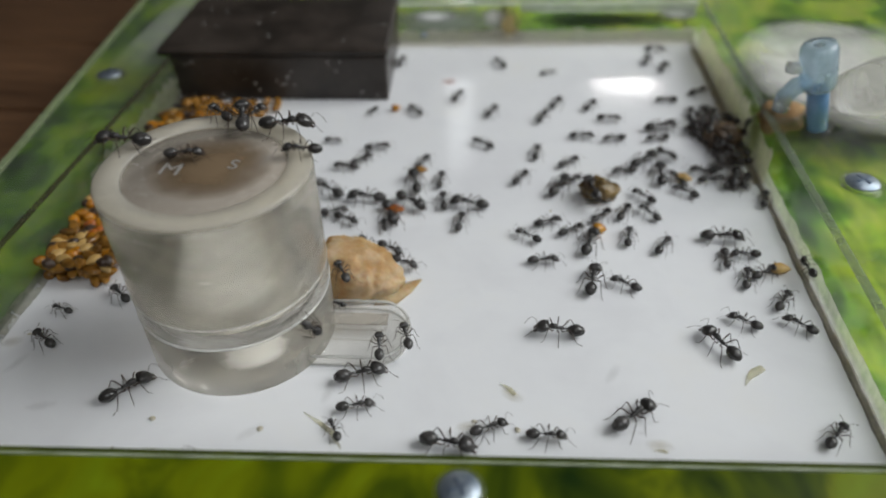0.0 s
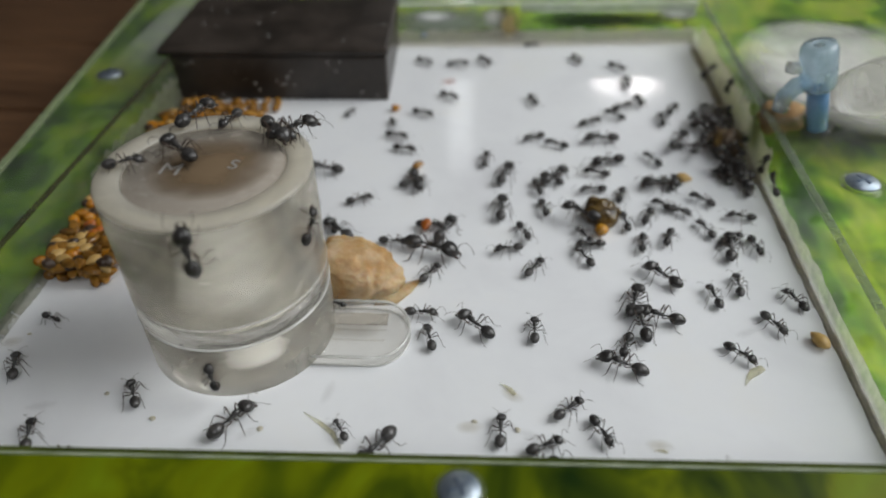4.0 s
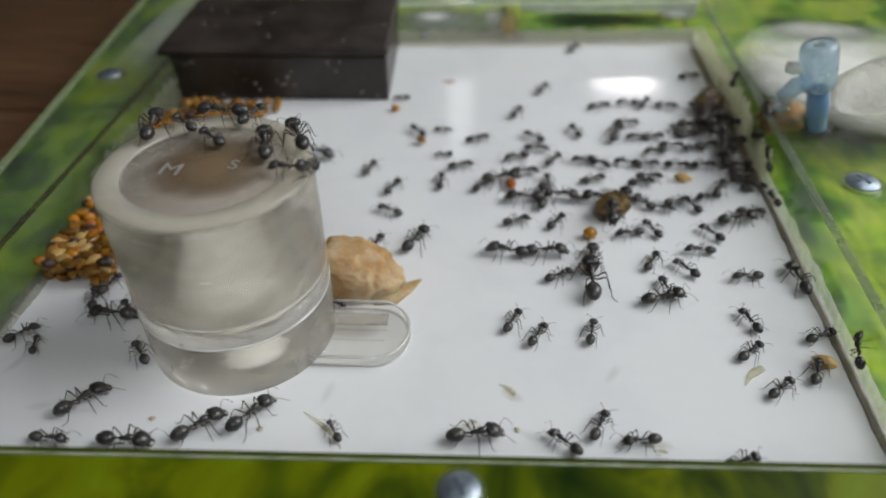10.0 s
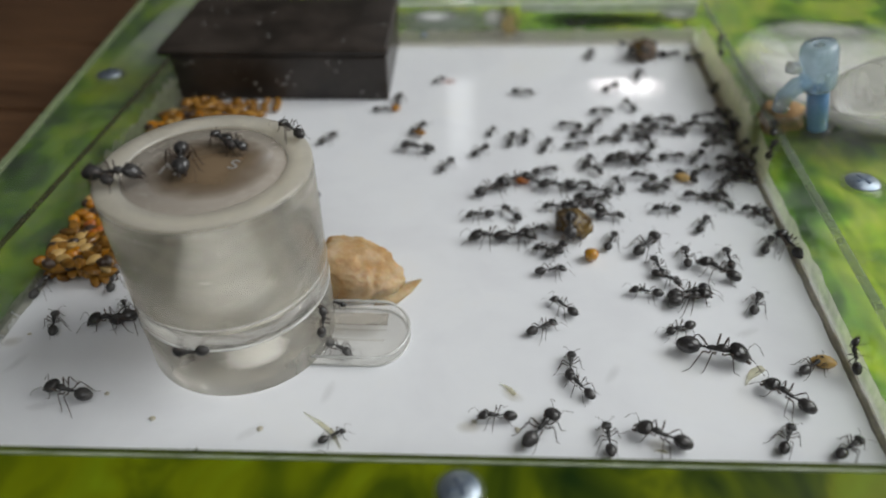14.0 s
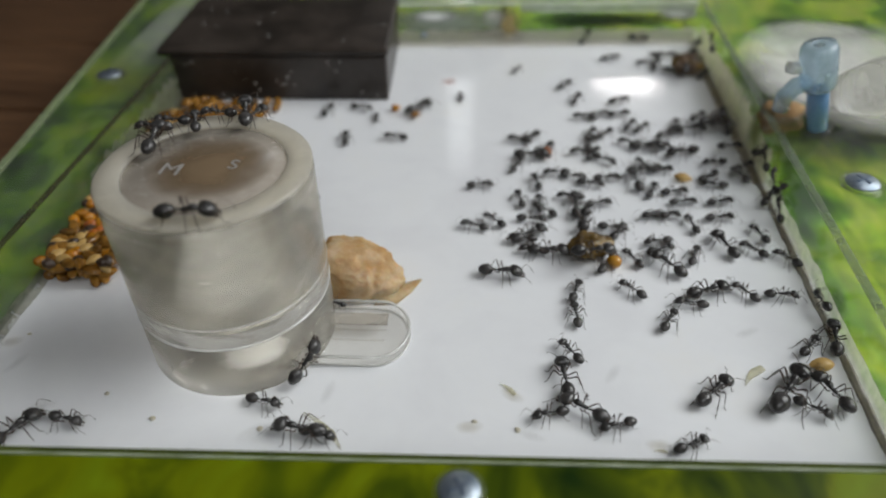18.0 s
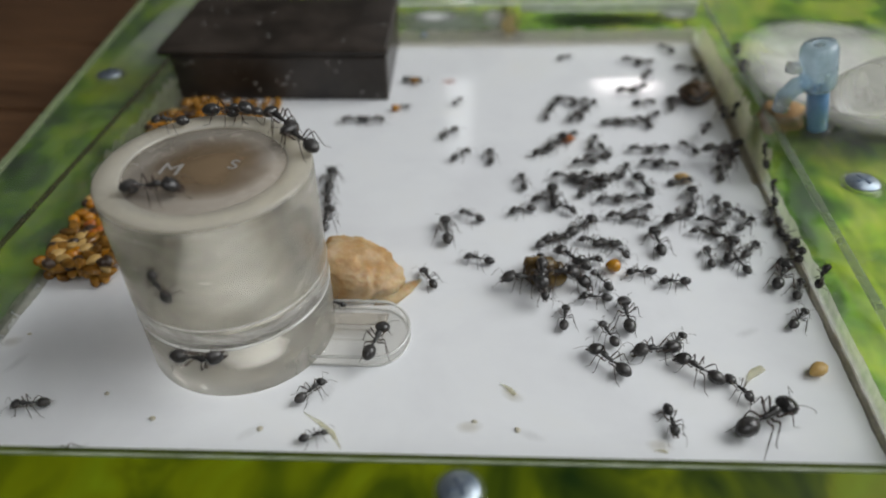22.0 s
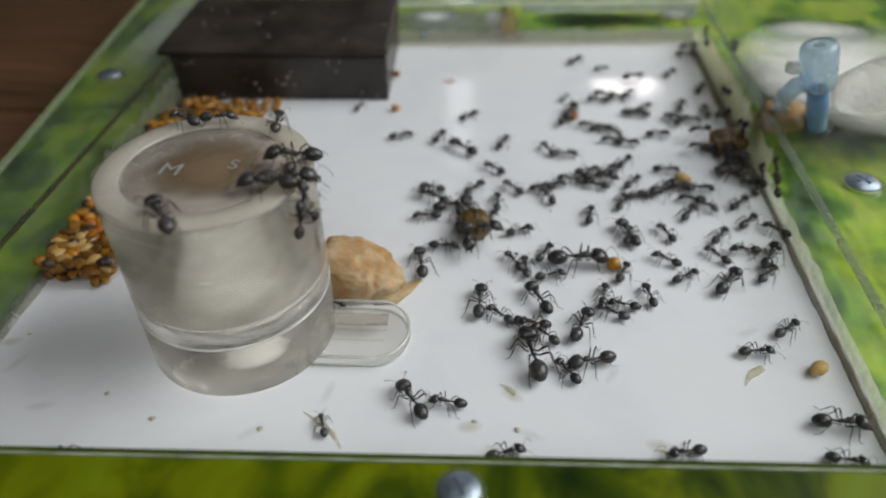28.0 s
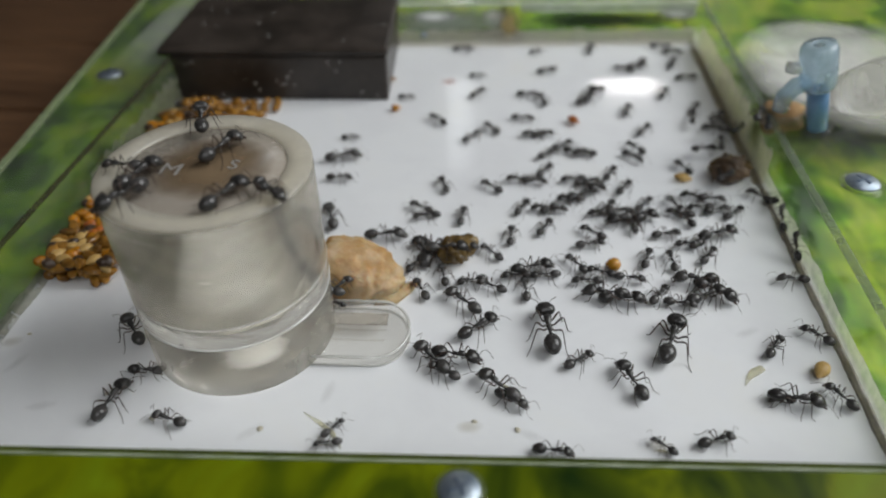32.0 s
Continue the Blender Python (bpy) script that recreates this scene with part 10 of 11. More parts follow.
    crawl("m", (0, 58.2, 154.9, -84, 2.6), (1, 57.4, 150, -102, 2.6), (2, 57.6, 153.5, -75, 2.6), (3, 59.4, 155, 141, 2.6), (6, 59.9, 158.5, 63, 2.6), (7, 59.1, 161.2, 4, 2.6), (8, 60.1, 161.3, 111, 2.6), (9, 57.1, 158.9, 61, 2.6), (10, 59.6, 160.8, -9, 2.6), (11, 57.3, 157.9, -22, 2.6), (12, 56.7, 156.9, 4, 2.6), (13, 57.7, 154.5, -162, 2.6), (14, 54.2, 158.1, 4, 2.6), (17, 45.5, 164.6, 4), (18, 38.3, 170.1, 47), (19, 41.1, 184.8, 48), (20, 40.8, 183.1, 3), (21, 33.6, 181, 3), (22, 25.8, 182.2, 50), (23, 26.2, 177.2, 4), (24, 20.2, 180.2, 72), (25, 21.1, 181.9, 50), (28, 28.5, 185.8, -177), (29, 27.1, 187.5, 50), (30, 26.4, 189.2, 71), (31, 23.5, 182.1, -130), (32, 24.5, 185.5, -130))
    crawl("m", (0, 53.8, 170.6, -110, 2.6), (1, 55.1, 171.7, -11, 2.6), (2, 55.2, 174.6, 68, 2.6), (3, 57.9, 172.5, -44, 2.6), (6, 53, 172.2, 161, 2.6), (7, 57.4, 172.2, 145, 2.6), (8, 62.8, 177.2, -177), (9, 55.6, 174.9, 26, 2.6), (10, 55.6, 168.2, 98, 2.6), (11, 52.2, 171, -112, 2.6), (12, 53.4, 168.2, 26, 2.6), (13, 52.8, 166.8, -16, 2.6), (14, 49.5, 170.8, 46), (17, 41, 173.4, 4), (18, 35.5, 171.5, 68), (19, 36.7, 181.2, 3), (20, 31.6, 184.8, 3), (21, 36.6, 186.9, 49), (22, 39.5, 173.3, 126), (23, 49, 172.3, 46), (24, 47.1, 173.7, 66), (25, 45.3, 172.1, -176), (28, 49.1, 177, -176), (29, 43.2, 188.4, 3), (30, 44, 188.5, 124), (31, 45.3, 192.1, 96), (32, 47.6, 191.1, 81))
    crawl("m", (0, 56, 165.4, -4), (1, 56.7, 167, -102, 0.7), (2, 57.1, 168.3, 4), (3, 56.1, 166.4, 54), (6, 53.8, 166.7, -43), (7, 52.8, 172.2, -117), (8, 56.7, 172, 77), (9, 46, 167.6, 4), (10, 49.7, 167.8, 4), (11, 53.3, 174.7, 85), (12, 53.1, 173.3, 40), (13, 50.8, 174, 124), (14, 41.9, 203.2, 70), (17, 52, 204.2, -177, 0.7), (18, 45.6, 211.5, -177), (19, 47.2, 199.9, 122, 0.8), (20, 45.6, 205.4, -177), (21, 49.1, 211.7, 69), (22, 57.8, 198.4, 79), (23, 59.4, 198.5, 79), (24, 59.9, 196.6, 79), (25, 64, 212.7, 90, 11.2, -90, -43), (28, 64, 214.3, 90, 8.9, -90, -43), (29, 56, 202.1, 48), (30, 54, 210, 49), (31, 51.3, 203.8, 3), (32, 41.9, 209.3, 3))
    crawl("m", (0, 30.3, 175.2, 4), (1, 31.2, 173.7, 4), (2, 31.2, 173.4, -176), (3, 31.6, 177.6, -176), (6, 33, 176, 48), (7, 39.2, 176.4, 4), (8, 43.7, 181.6, 3), (9, 40.3, 179.1, -176), (10, 41.1, 184.8, 48), (11, 37.3, 192.2, 124), (12, 38, 205.6, 83), (13, 40.8, 222.1, 121), (14, 41.1, 224.4, 121), (17, 35.4, 221.8, 72), (18, 48.9, 215.9, 120), (19, 46.5, 211.6, 69), (20, 52.1, 214, 3), (21, 51.2, 214, 50), (22, 53.5, 222.8, 119), (23, 54.4, 222.8, 3), (24, 54.2, 216.3, 3), (25, 60.9, 210.4, 3), (28, 59, 218.7, 3), (29, 47.6, 207.5, 3), (30, 53.8, 214.1, 3), (31, 50, 211.8, 50), (32, 43.9, 211.4, 51))
    crawl("m", (0, 42, 165.3, -176), (1, 42.2, 161.5, -176), (2, 36.6, 174, 4), (3, 35.9, 181.1, 49), (6, 30.7, 183.5, 3), (7, 31.5, 183.6, 3), (8, 31.8, 179.2, 49), (9, 33.7, 175.4, 4), (10, 34.9, 173, 4), (11, 30.5, 181.4, 3), (12, 30.4, 180.8, 3), (13, 21.9, 170.6, 4), (14, 6.9, 189.4, 3), (17, 0.3, 193, 91), (18, 19.4, 194.9, 52), (19, 21, 193.1, 3), (20, 2.8, 195, 91), (21, 14.9, 183.9, -177), (22, 16.4, 183.3, 73), (23, 7.9, 203.9, 54), (24, 25.7, 190.9, -177), (25, 25.6, 189.1, -177), (28, 30.5, 189.4, -177), (29, 28.6, 206.4, -177), (30, 42.1, 211.3, 51), (31, 42.1, 211.3, -177), (32, 38.1, 207, -177))
    crawl("m", (0, 64, 171.9, -90, 2.9, 90, -29), (1, 61.7, 173.1, -107, 2.6), (2, 57.1, 176.6, -168, 2.6), (3, 57.8, 174, -42, 2.6), (6, 56, 169.5, 4, 2.6), (7, 57, 167.7, 64, 2.8), (8, 60.2, 172.2, 120, 2.6), (9, 60.7, 173.6, 4, 2.2), (10, 59.8, 178.1, -93), (11, 60.1, 176.5, -179, 2.6), (12, 57.9, 179.4, 86), (13, 58.6, 176.2, 84, 2.6), (14, 62.7, 179.9, -43), (17, 59.9, 180.5, -91), (18, 59.4, 174.7, 63, 2.6), (19, 61.6, 179.8, -141), (20, 64, 176.2, -90, 13, 90, -61), (21, 64, 174, 90, 10.8, -90, -44), (22, 64, 180.9, 76, 13.4), (23, 66.4, 175.9, 76, 13.4), (24, 64, 182.2, -90, 3.4, 90, -38), (25, 64, 188.1, -90, 9, 90, -25), (28, 64, 184.5, 90, 5.6, -90, 17), (29, 64, 185.7, 90, 6.8, -90, -43), (30, 64, 212.7, 90, 11.2, -90, -43), (31, 61.3, 216.7, 118), (32, 53.5, 212, 80))
    crawl("m", (0, 52.1, 169.3, -81), (1, 56.8, 167.4, -82), (2, 59.1, 163, 77, 1.5), (3, 62.2, 168.6, 123), (6, 62.7, 171.9, 91), (7, 59.4, 177.8, -5), (8, 58.3, 177.6, 46), (9, 58.4, 179, 46, 1), (10, 56.4, 175.3, 65, 2.9), (11, 56.1, 185.6, 3, 3.5), (12, 55.9, 195.4, -101, 2.3), (13, 57.1, 178.2, 131), (14, 62.8, 195, 65), (17, 61, 206.3, 48), (18, 61.4, 204.4, 66), (19, 56.2, 194.6, 3), (20, 59.7, 204.3, 48), (21, 57.8, 212.2, 80), (22, 61.4, 208.3, 79), (23, 63, 225.6, 67), (24, 61.6, 223.2, 68), (25, 64, 216, -90, 2.6, 90, -23), (28, 61.2, 225.5, 3), (29, 60.9, 214.5, 3), (30, 59.8, 223.1, 3), (31, 59, 218.7, 50), (32, 54.9, 220.6, 3))
    crawl("m", (0, 52.2, 170.5, -99), (1, 53, 173.2, 174), (2, 56.1, 173.2, -100), (3, 54.3, 168.5, 39), (6, 57, 165.1, 64, 3.4), (7, 58.1, 172.1, 42), (8, 64, 188.1, 90, 9, -90, -43), (9, 64, 193.8, 90, 9.8, -90, -43), (10, 64, 180.3, -90, 11, 90, -60), (11, 64.1, 184.5, 77, 13.4), (12, 69.3, 213, 77, 13.4), (13, 66.6, 208.4, 77, 13.4), (14, 64, 198.9, 90, 12.6, -90, -43), (17, 64, 203.4, -90, 9.9, 90, -33), (18, 64, 207.4, 90, 9.9, -90, -43), (19, 66.1, 186.4, 76, 13.4), (20, 62.3, 200.6, 78), (21, 60.1, 206.3, 48), (22, 61.1, 194.9, 66), (23, 62.3, 196.8, 47), (24, 64, 191.5, 90, 2.2, -90, 17), (25, 64, 197.1, 90, 7.4, -90, 15), (28, 64.9, 193.9, 77, 13.4), (29, 59, 200.4, 79), (30, 61, 206.3, 66), (31, 61.4, 204.4, 79), (32, 56, 202.1, 3))
    crawl("m", (0, 57.3, 167.7, 15, 1.4), (1, 54.4, 168.4, -159, 1.4), (2, 58, 172, -19, 1.4), (3, 53.1, 174.3, -41, 1.4), (6, 53.5, 173.4, -167, 1.4), (7, 53.4, 168, 45, 1.4), (8, 55, 168.7, 107, 1.4), (9, 54.4, 168.3, -161, 1.4), (10, 58.7, 171.6, -30, 1.4), (11, 61.9, 177, 172), (12, 35, 230, 4, 2.2, 90, 1), (13, 45, 226.9, -98), (14, 46.9, 227, 82), (17, 51.5, 227.2, 3), (18, 52.8, 218.3, 3), (19, 50.1, 218.2, 81), (20, 53.5, 222.8, 3), (21, 45.5, 216.4, 3), (22, 44.7, 211.5, 3), (23, 52.8, 207.8, 80), (24, 49.1, 211.7, 3), (25, 48.2, 211.7, 50), (28, 51.4, 204.4, 49), (29, 46.7, 201.6, -177), (30, 53.1, 220.5, 119), (31, 49.5, 220.3, -177), (32, 52, 225, 3))
    crawl("m", (0, 62, 158.6, -87, 1.4), (1, 61.6, 163, -66, 1.4), (2, 56.6, 155.7, -136, 2.4), (3, 56.7, 155.9, -136, 2.3), (6, 57, 159.9, -180, 1.4), (7, 57.4, 157.9, 134, 1.4), (8, 57.8, 159.1, -47, 1.4), (9, 57.7, 164.2, -179, 1.4), (10, 55.5, 166.5, 162, 1.4), (11, 56.1, 167.6, 152, 1.4), (12, 59.7, 162, 65, 1.4), (13, 54.8, 165.1, 67, 1.4), (14, 53.5, 170.3, 175, 1.4), (17, 50.5, 172.4, 46), (18, 47.5, 172.2, 80), (19, 47.6, 176.9, 47), (20, 49.4, 178.7, 47), (21, 45.5, 173.6, 4), (22, 42.2, 176.6, 47), (23, 42.2, 176.6, 4), (24, 38.9, 174.8, 4), (25, 36.4, 167, -53), (28, 51.7, 159.3, -176, 1.4), (29, 48.3, 156.4, -176), (30, 48.4, 160.5, -176), (31, 55.1, 162.3, -176, 1.4), (32, 52.1, 158, 4, 1.4))
    crawl("m", (0, 57.4, 180.4, -83), (1, 62, 177.4, -24), (2, 57.6, 180.9, -132), (3, 57.5, 174, -108), (6, 60.8, 176.9, -9), (7, 59.6, 178.7, -42), (8, 54.5, 185.6, 47), (9, 43.9, 199.5, 3), (10, 57, 202.9, 3), (11, 58.9, 204.2, 67), (12, 62.1, 216.7, 79), (13, 46.6, 224.7, 51), (14, 48.4, 224.8, 51), (17, 64, 225, -90, 2.6, 90, -23), (18, 64, 221.9, -90, 3.9, 90, -32), (19, 51.3, 203.8, 3), (20, 46.2, 203.5, 50), (21, 47, 203.5, 81), (22, 40.7, 193.7, 49), (23, 43.7, 192, 123), (24, 43.9, 193.9, 3), (25, 49.8, 199.8, 3), (28, 51.1, 183.7, 80), (29, 57.2, 187.5, 79), (30, 60.8, 189.5, 78), (31, 54.1, 183.2, 3), (32, 54.7, 182.3, 47))
    crawl("m", (0, 47.7, 186.9, -177), (1, 43.4, 190.2, 49), (2, 41.4, 181.5, 68), (3, 48.1, 180.2, 47), (6, 48.7, 183.6, 67), (7, 55.2, 177.4, -176, 1.4), (8, 54.8, 179, 123), (9, 53.7, 185.6, 47), (10, 54.1, 177.9, 123, 2.3), (11, 55.3, 192.1, 121, 2.1), (12, 56.1, 212.1, 119), (13, 48.3, 218.1, 82), (14, 53.7, 218.4, 3), (17, 58.6, 216.5, 80), (18, 60.8, 218.8, 79), (19, 55.9, 206, 80), (20, 58.4, 206.2, -177), (21, 55.4, 208, 120), (22, 57.1, 208.1, -177), (23, 57.3, 200.3, 67), (24, 58.2, 204.8, 3), (25, 57.1, 208.1, 49), (28, 58.7, 194.7, 66), (29, 53, 194.4, -177), (30, 61.1, 198.6, 78), (31, 50.9, 183, -177), (32, 52.3, 174.1, 79, 1.4))
    crawl("m", (0, 50.5, 150, -176), (1, 44.7, 159.7, 4), (2, 48.2, 163.3, 4), (3, 54, 162.4, -20), (6, 57.3, 164, -10), (7, 55.9, 166.5, -115), (8, 57.8, 165.3, -179), (9, 51.9, 160.7, 4), (10, 53.7, 162.3, 4), (11, 54.4, 160.6, -103), (12, 54.4, 165.1, 152), (13, 55.3, 171.8, -128), (14, 57.2, 171.3, 56), (17, 54.5, 177.4, 46), (18, 54.5, 177.4, 46), (19, 56.7, 180.7, 46), (20, 57.6, 189.3, 66), (21, 62.8, 191.4, 78), (22, 56.7, 183.8, 47, 2.7), (23, 59.8, 183.5, -102, 2.1), (24, 57.8, 175.7, 3, 3.5), (25, 62.8, 184.4, 3), (28, 62.1, 179.8, -131), (29, 61.9, 176.1, -27), (30, 60.9, 175, -136), (31, 57.2, 174.8, 59), (32, 59.2, 171.4, -176))
    crawl("m", (0, 57.4, 173.8, 77, 2.6), (1, 49.9, 168.7, 4), (2, 52.2, 171.3, 26, 2.6), (3, 55.9, 172.5, 165, 2.6), (6, 55.2, 173.7, 31, 2.6), (7, 55, 167.1, -65, 2.6), (8, 60.4, 167, 77, 2.6), (9, 61, 161.8, 79, 2.6), (10, 57.7, 158.2, 47, 2.6), (11, 57.5, 158.3, -47, 2.6), (12, 58.3, 154.8, -101, 2.6), (13, 60.7, 148.6, -50), (14, 57.4, 146.7, 16), (17, 55.9, 152.7, -120, 2.6), (18, 51.9, 143.9, -176), (19, 52.3, 136.9, 129), (20, 51.3, 132.5, -176), (21, 55.9, 136, 128), (22, 54.1, 133.7, -51), (23, 56.8, 145.6, -55), (24, 53.7, 140.5, 42), (25, 53.9, 138.2, -176), (28, 58.6, 153.1, -176, 2.6), (29, 60, 154.5, 131, 2.6), (30, 58.6, 160.8, 135, 2.6), (31, 56.8, 166.8, -176, 2.6), (32, 56, 166.7, -176, 2.6))
    crawl("m", (0, 53.5, 169.5, -8, 2.6), (1, 50.2, 166.4, 45, 2.6), (2, 52.6, 171.2, 101, 2.6), (3, 54.4, 169.6, 4, 2.6), (6, 49.3, 173.9, 4), (7, 49.6, 175.5, 4), (8, 48.1, 180.2, 4), (9, 47.9, 183.5, 47), (10, 47.1, 183.5, 3), (11, 49, 185.3, -177), (12, 53.4, 179.6, 4), (13, 53.1, 174.1, 4, 2.6), (14, 54.5, 172.7, 12, 2.6), (17, 56.5, 169.7, -16, 2.6), (18, 58.5, 168.4, -176, 2.6), (19, 58.2, 166.9, 4, 2.6), (20, 60.7, 171.5, 64, 2.6), (21, 60.5, 173.3, 119, 2.6), (22, 60.2, 175.4, 83, 2.6), (23, 60.3, 173, -176, 2.6), (24, 59.9, 174.5, 64, 2.6), (25, 59.2, 170.4, 45, 2.2), (28, 62.2, 168.6, 44, 2.6), (29, 61.8, 170.1, 44, 2.6), (30, 64, 171.6, 90, 5.6, -90, -44), (31, 61.5, 168.5, 44, 2.6), (32, 62.6, 167.1, 44, 2.6))
    crawl("m", (0, 57.6, 173.4, -100), (1, 62.5, 176.3, 4), (2, 62.2, 176.7, 70), (3, 60.5, 178.4, 48), (6, 57.9, 173.9, 126), (7, 53.5, 166.6, 155), (8, 51.4, 177.2, 4), (9, 48.8, 175.4, 4), (10, 55.7, 175.8, -134), (11, 54.2, 189.2, -133, 0.8), (12, 52.2, 197.7, -131, 2.9), (13, 40.6, 207.8, -129, 1.6), (14, 50.1, 218.2, -129), (17, 55.4, 208, 120), (18, 55, 200.6, -100, 3.4), (19, 50.9, 192.9, -100, 0.7), (20, 50.6, 196.6, 121, 1.5), (21, 53.7, 195.3, -132, 1.4), (22, 52.9, 187.3, 122, 1.7), (23, 55.6, 189.2, 121, 1.7), (24, 53.3, 187.3, -177), (25, 58.8, 191.1, 121), (28, 57.4, 180.8, 78), (29, 62.1, 181.1, 64), (30, 60, 177.9, 91), (31, 60.6, 171.1, 139), (32, 60.6, 174.6, 122))
    crawl("m", (0, 62.6, 175.8, 116), (1, 52.6, 183.8, 3), (2, 54.2, 183.9, -177), (3, 59.7, 184.3, -177), (6, 58.6, 179.2, 122), (7, 59.8, 180.9, 46), (8, 58.5, 185.9, 3), (9, 59.6, 187.7, -177), (10, 57.1, 180.6, -135), (11, 64, 181, -90, 2.3, 90, -61), (12, 64, 184.8, -90, 2.6, 90, -27), (13, 61.5, 178, -56), (14, 61.4, 179.9, -79), (17, 61.4, 174.6, 122), (18, 60.7, 171.5, 77), (19, 61.8, 172.8, 123), (20, 57.5, 180.8, -168), (21, 61.1, 178.6, -43), (22, 64, 174.1, -90, 5.1, 90, -62), (23, 64, 174.7, 90, 5.6, -90, -44), (24, 64, 173.6, 90, 4.5, -90, -44), (25, 64, 174.1, 90, 5.1, -90, -44), (28, 64, 164.5, -90, 4.5, 90, -65), (29, 64, 169.6, 90, 6.6, -90, -44), (30, 64, 169.3, 76, 13.4), (31, 61.5, 170.7, 76, 13.4), (32, 61.4, 154.3, 63, 13.4))
    crawl("m", (0, 34.6, 138, 132), (1, 33.8, 141.5, -176), (2, 33.4, 138.7, 132), (3, 40.7, 143.6, 130), (6, 45.5, 144.7, 4), (7, 43.4, 152.1, 45), (8, 36.7, 153, 45), (9, 36.4, 151.1, 45), (10, 44.8, 152.2, 4), (11, 44.6, 154.8, 65), (12, 43, 149.5, 80), (13, 41.3, 152, 4), (14, 44.1, 156.1, 4), (17, 43.4, 160.2, 4), (18, 41.4, 161.5, 4), (19, 41.7, 158.7, 45), (20, 40.9, 162.9, 127), (21, 48.2, 163.3, -176), (22, 49.1, 160.6, 126), (23, 53.5, 161.4, -176), (24, 48.9, 163.4, 4), (25, 47.2, 161.8, -176), (28, 54.5, 159.5, 125), (29, 51.6, 155.3, -176), (30, 54.9, 151.5, 126), (31, 53.5, 145.2, -176), (32, 53.4, 142.4, -137, 3.4))
    crawl("m", (0, 64, 111.7, 90, 3.6, -90, 4), (1, 64, 116.8, 90, 3.3, -90, 4), (2, 62.4, 125.9, 93), (3, 55.2, 123.5, -50), (6, 56.3, 114.2, 75), (7, 59.4, 123.7, 59), (8, 62.6, 133.2, 75), (9, 59.4, 135.2, 128), (10, 60.9, 143.3, 4), (11, 60.8, 145.7, 76), (12, 59.1, 146.8, 62), (13, 57.8, 146.5, 168), (14, 53.9, 144, 62), (17, 52.9, 142.8, 128), (18, 51.7, 136.9, 4), (19, 55.3, 133.8, 41), (20, 58.8, 133, 41), (21, 56.3, 132.8, -51), (22, 55.3, 128.5, 40), (23, 59.9, 142, 76), (24, 57.8, 136.2, 4), (25, 56.7, 139.5, 4), (28, 58.7, 151.1, -24, 1.4), (29, 56.2, 145.9, -176, 2.8), (30, 57.7, 149.2, 43, 1.4), (31, 57.4, 147.9, 42, 1.4), (32, 54.5, 148.7, 63, 1.8))
    crawl("m", (0, 56.1, 145.4, 42), (1, 52.1, 135.8, 129), (2, 59, 143.6, 42), (3, 59.5, 143.2, 76), (6, 56, 141.8, 127), (7, 54.3, 142.8, 42), (8, 57.6, 138, 95), (9, 54.4, 140.5, -176), (10, 59.5, 145.6, -176), (11, 56.6, 145.7, 142), (12, 59.5, 146.6, 10), (13, 58.5, 153, -123, 1.4), (14, 58.9, 147.8, -20, 1.4), (17, 55.2, 150.2, 159, 1.4), (18, 64, 146.3, 90, 7.3, -90, -45), (19, 64.1, 147.7, 43, 13.4), (20, 64, 146.7, 90, 12.4, -90, -45), (21, 64, 156.5, 90, 7.5, -90, -44), (22, 64, 146.8, 90, 7.8, -90, -45), (23, 62.8, 145, 61, 13.4), (24, 62.2, 136.5, 42, 13.4), (25, 61.6, 134.2, 60), (28, 61.5, 143.3, 61), (29, 58.9, 143.1, 76), (30, 61.5, 141, 4), (31, 61.6, 138.7, 75), (32, 61.2, 139.8, 127))
    crawl("m", (0, 57.5, 154.5, 170, 1.4), (1, 60.3, 148.7, 143), (2, 56.6, 146.3, -34), (3, 56.4, 150.8, -7, 1.4), (6, 58.9, 149.6, -144, 1.4), (7, 55.9, 153.8, 33, 1.4), (8, 57.4, 153.6, -104, 1.4), (9, 56.5, 151.1, 160, 1.4), (10, 56.4, 153.4, -103, 1.4), (11, 55.3, 149.6, -105, 1.4), (12, 57.1, 147.6, -58, 1.4), (13, 64, 147.1, 90, 12.8, -90, -45), (14, 62.8, 147.6, 75, 13.4), (17, 64, 128.7, -90, 5.4, 90, -75), (18, 64, 131.2, 90, 3.6, -90, -45), (19, 62.9, 130.1, 93), (20, 62.7, 129, 40), (21, 62.9, 132.2, 74), (22, 61.7, 132.1, 59), (23, 62.8, 141.1, 75), (24, 57.7, 130.7, -176), (25, 54.6, 130.5, 41), (28, 56, 136.7, 41), (29, 61.4, 133.1, -176), (30, 60.7, 135.3, 75), (31, 62.9, 134.3, 4), (32, 64, 136.4, -90, 2.2, 90, -35))
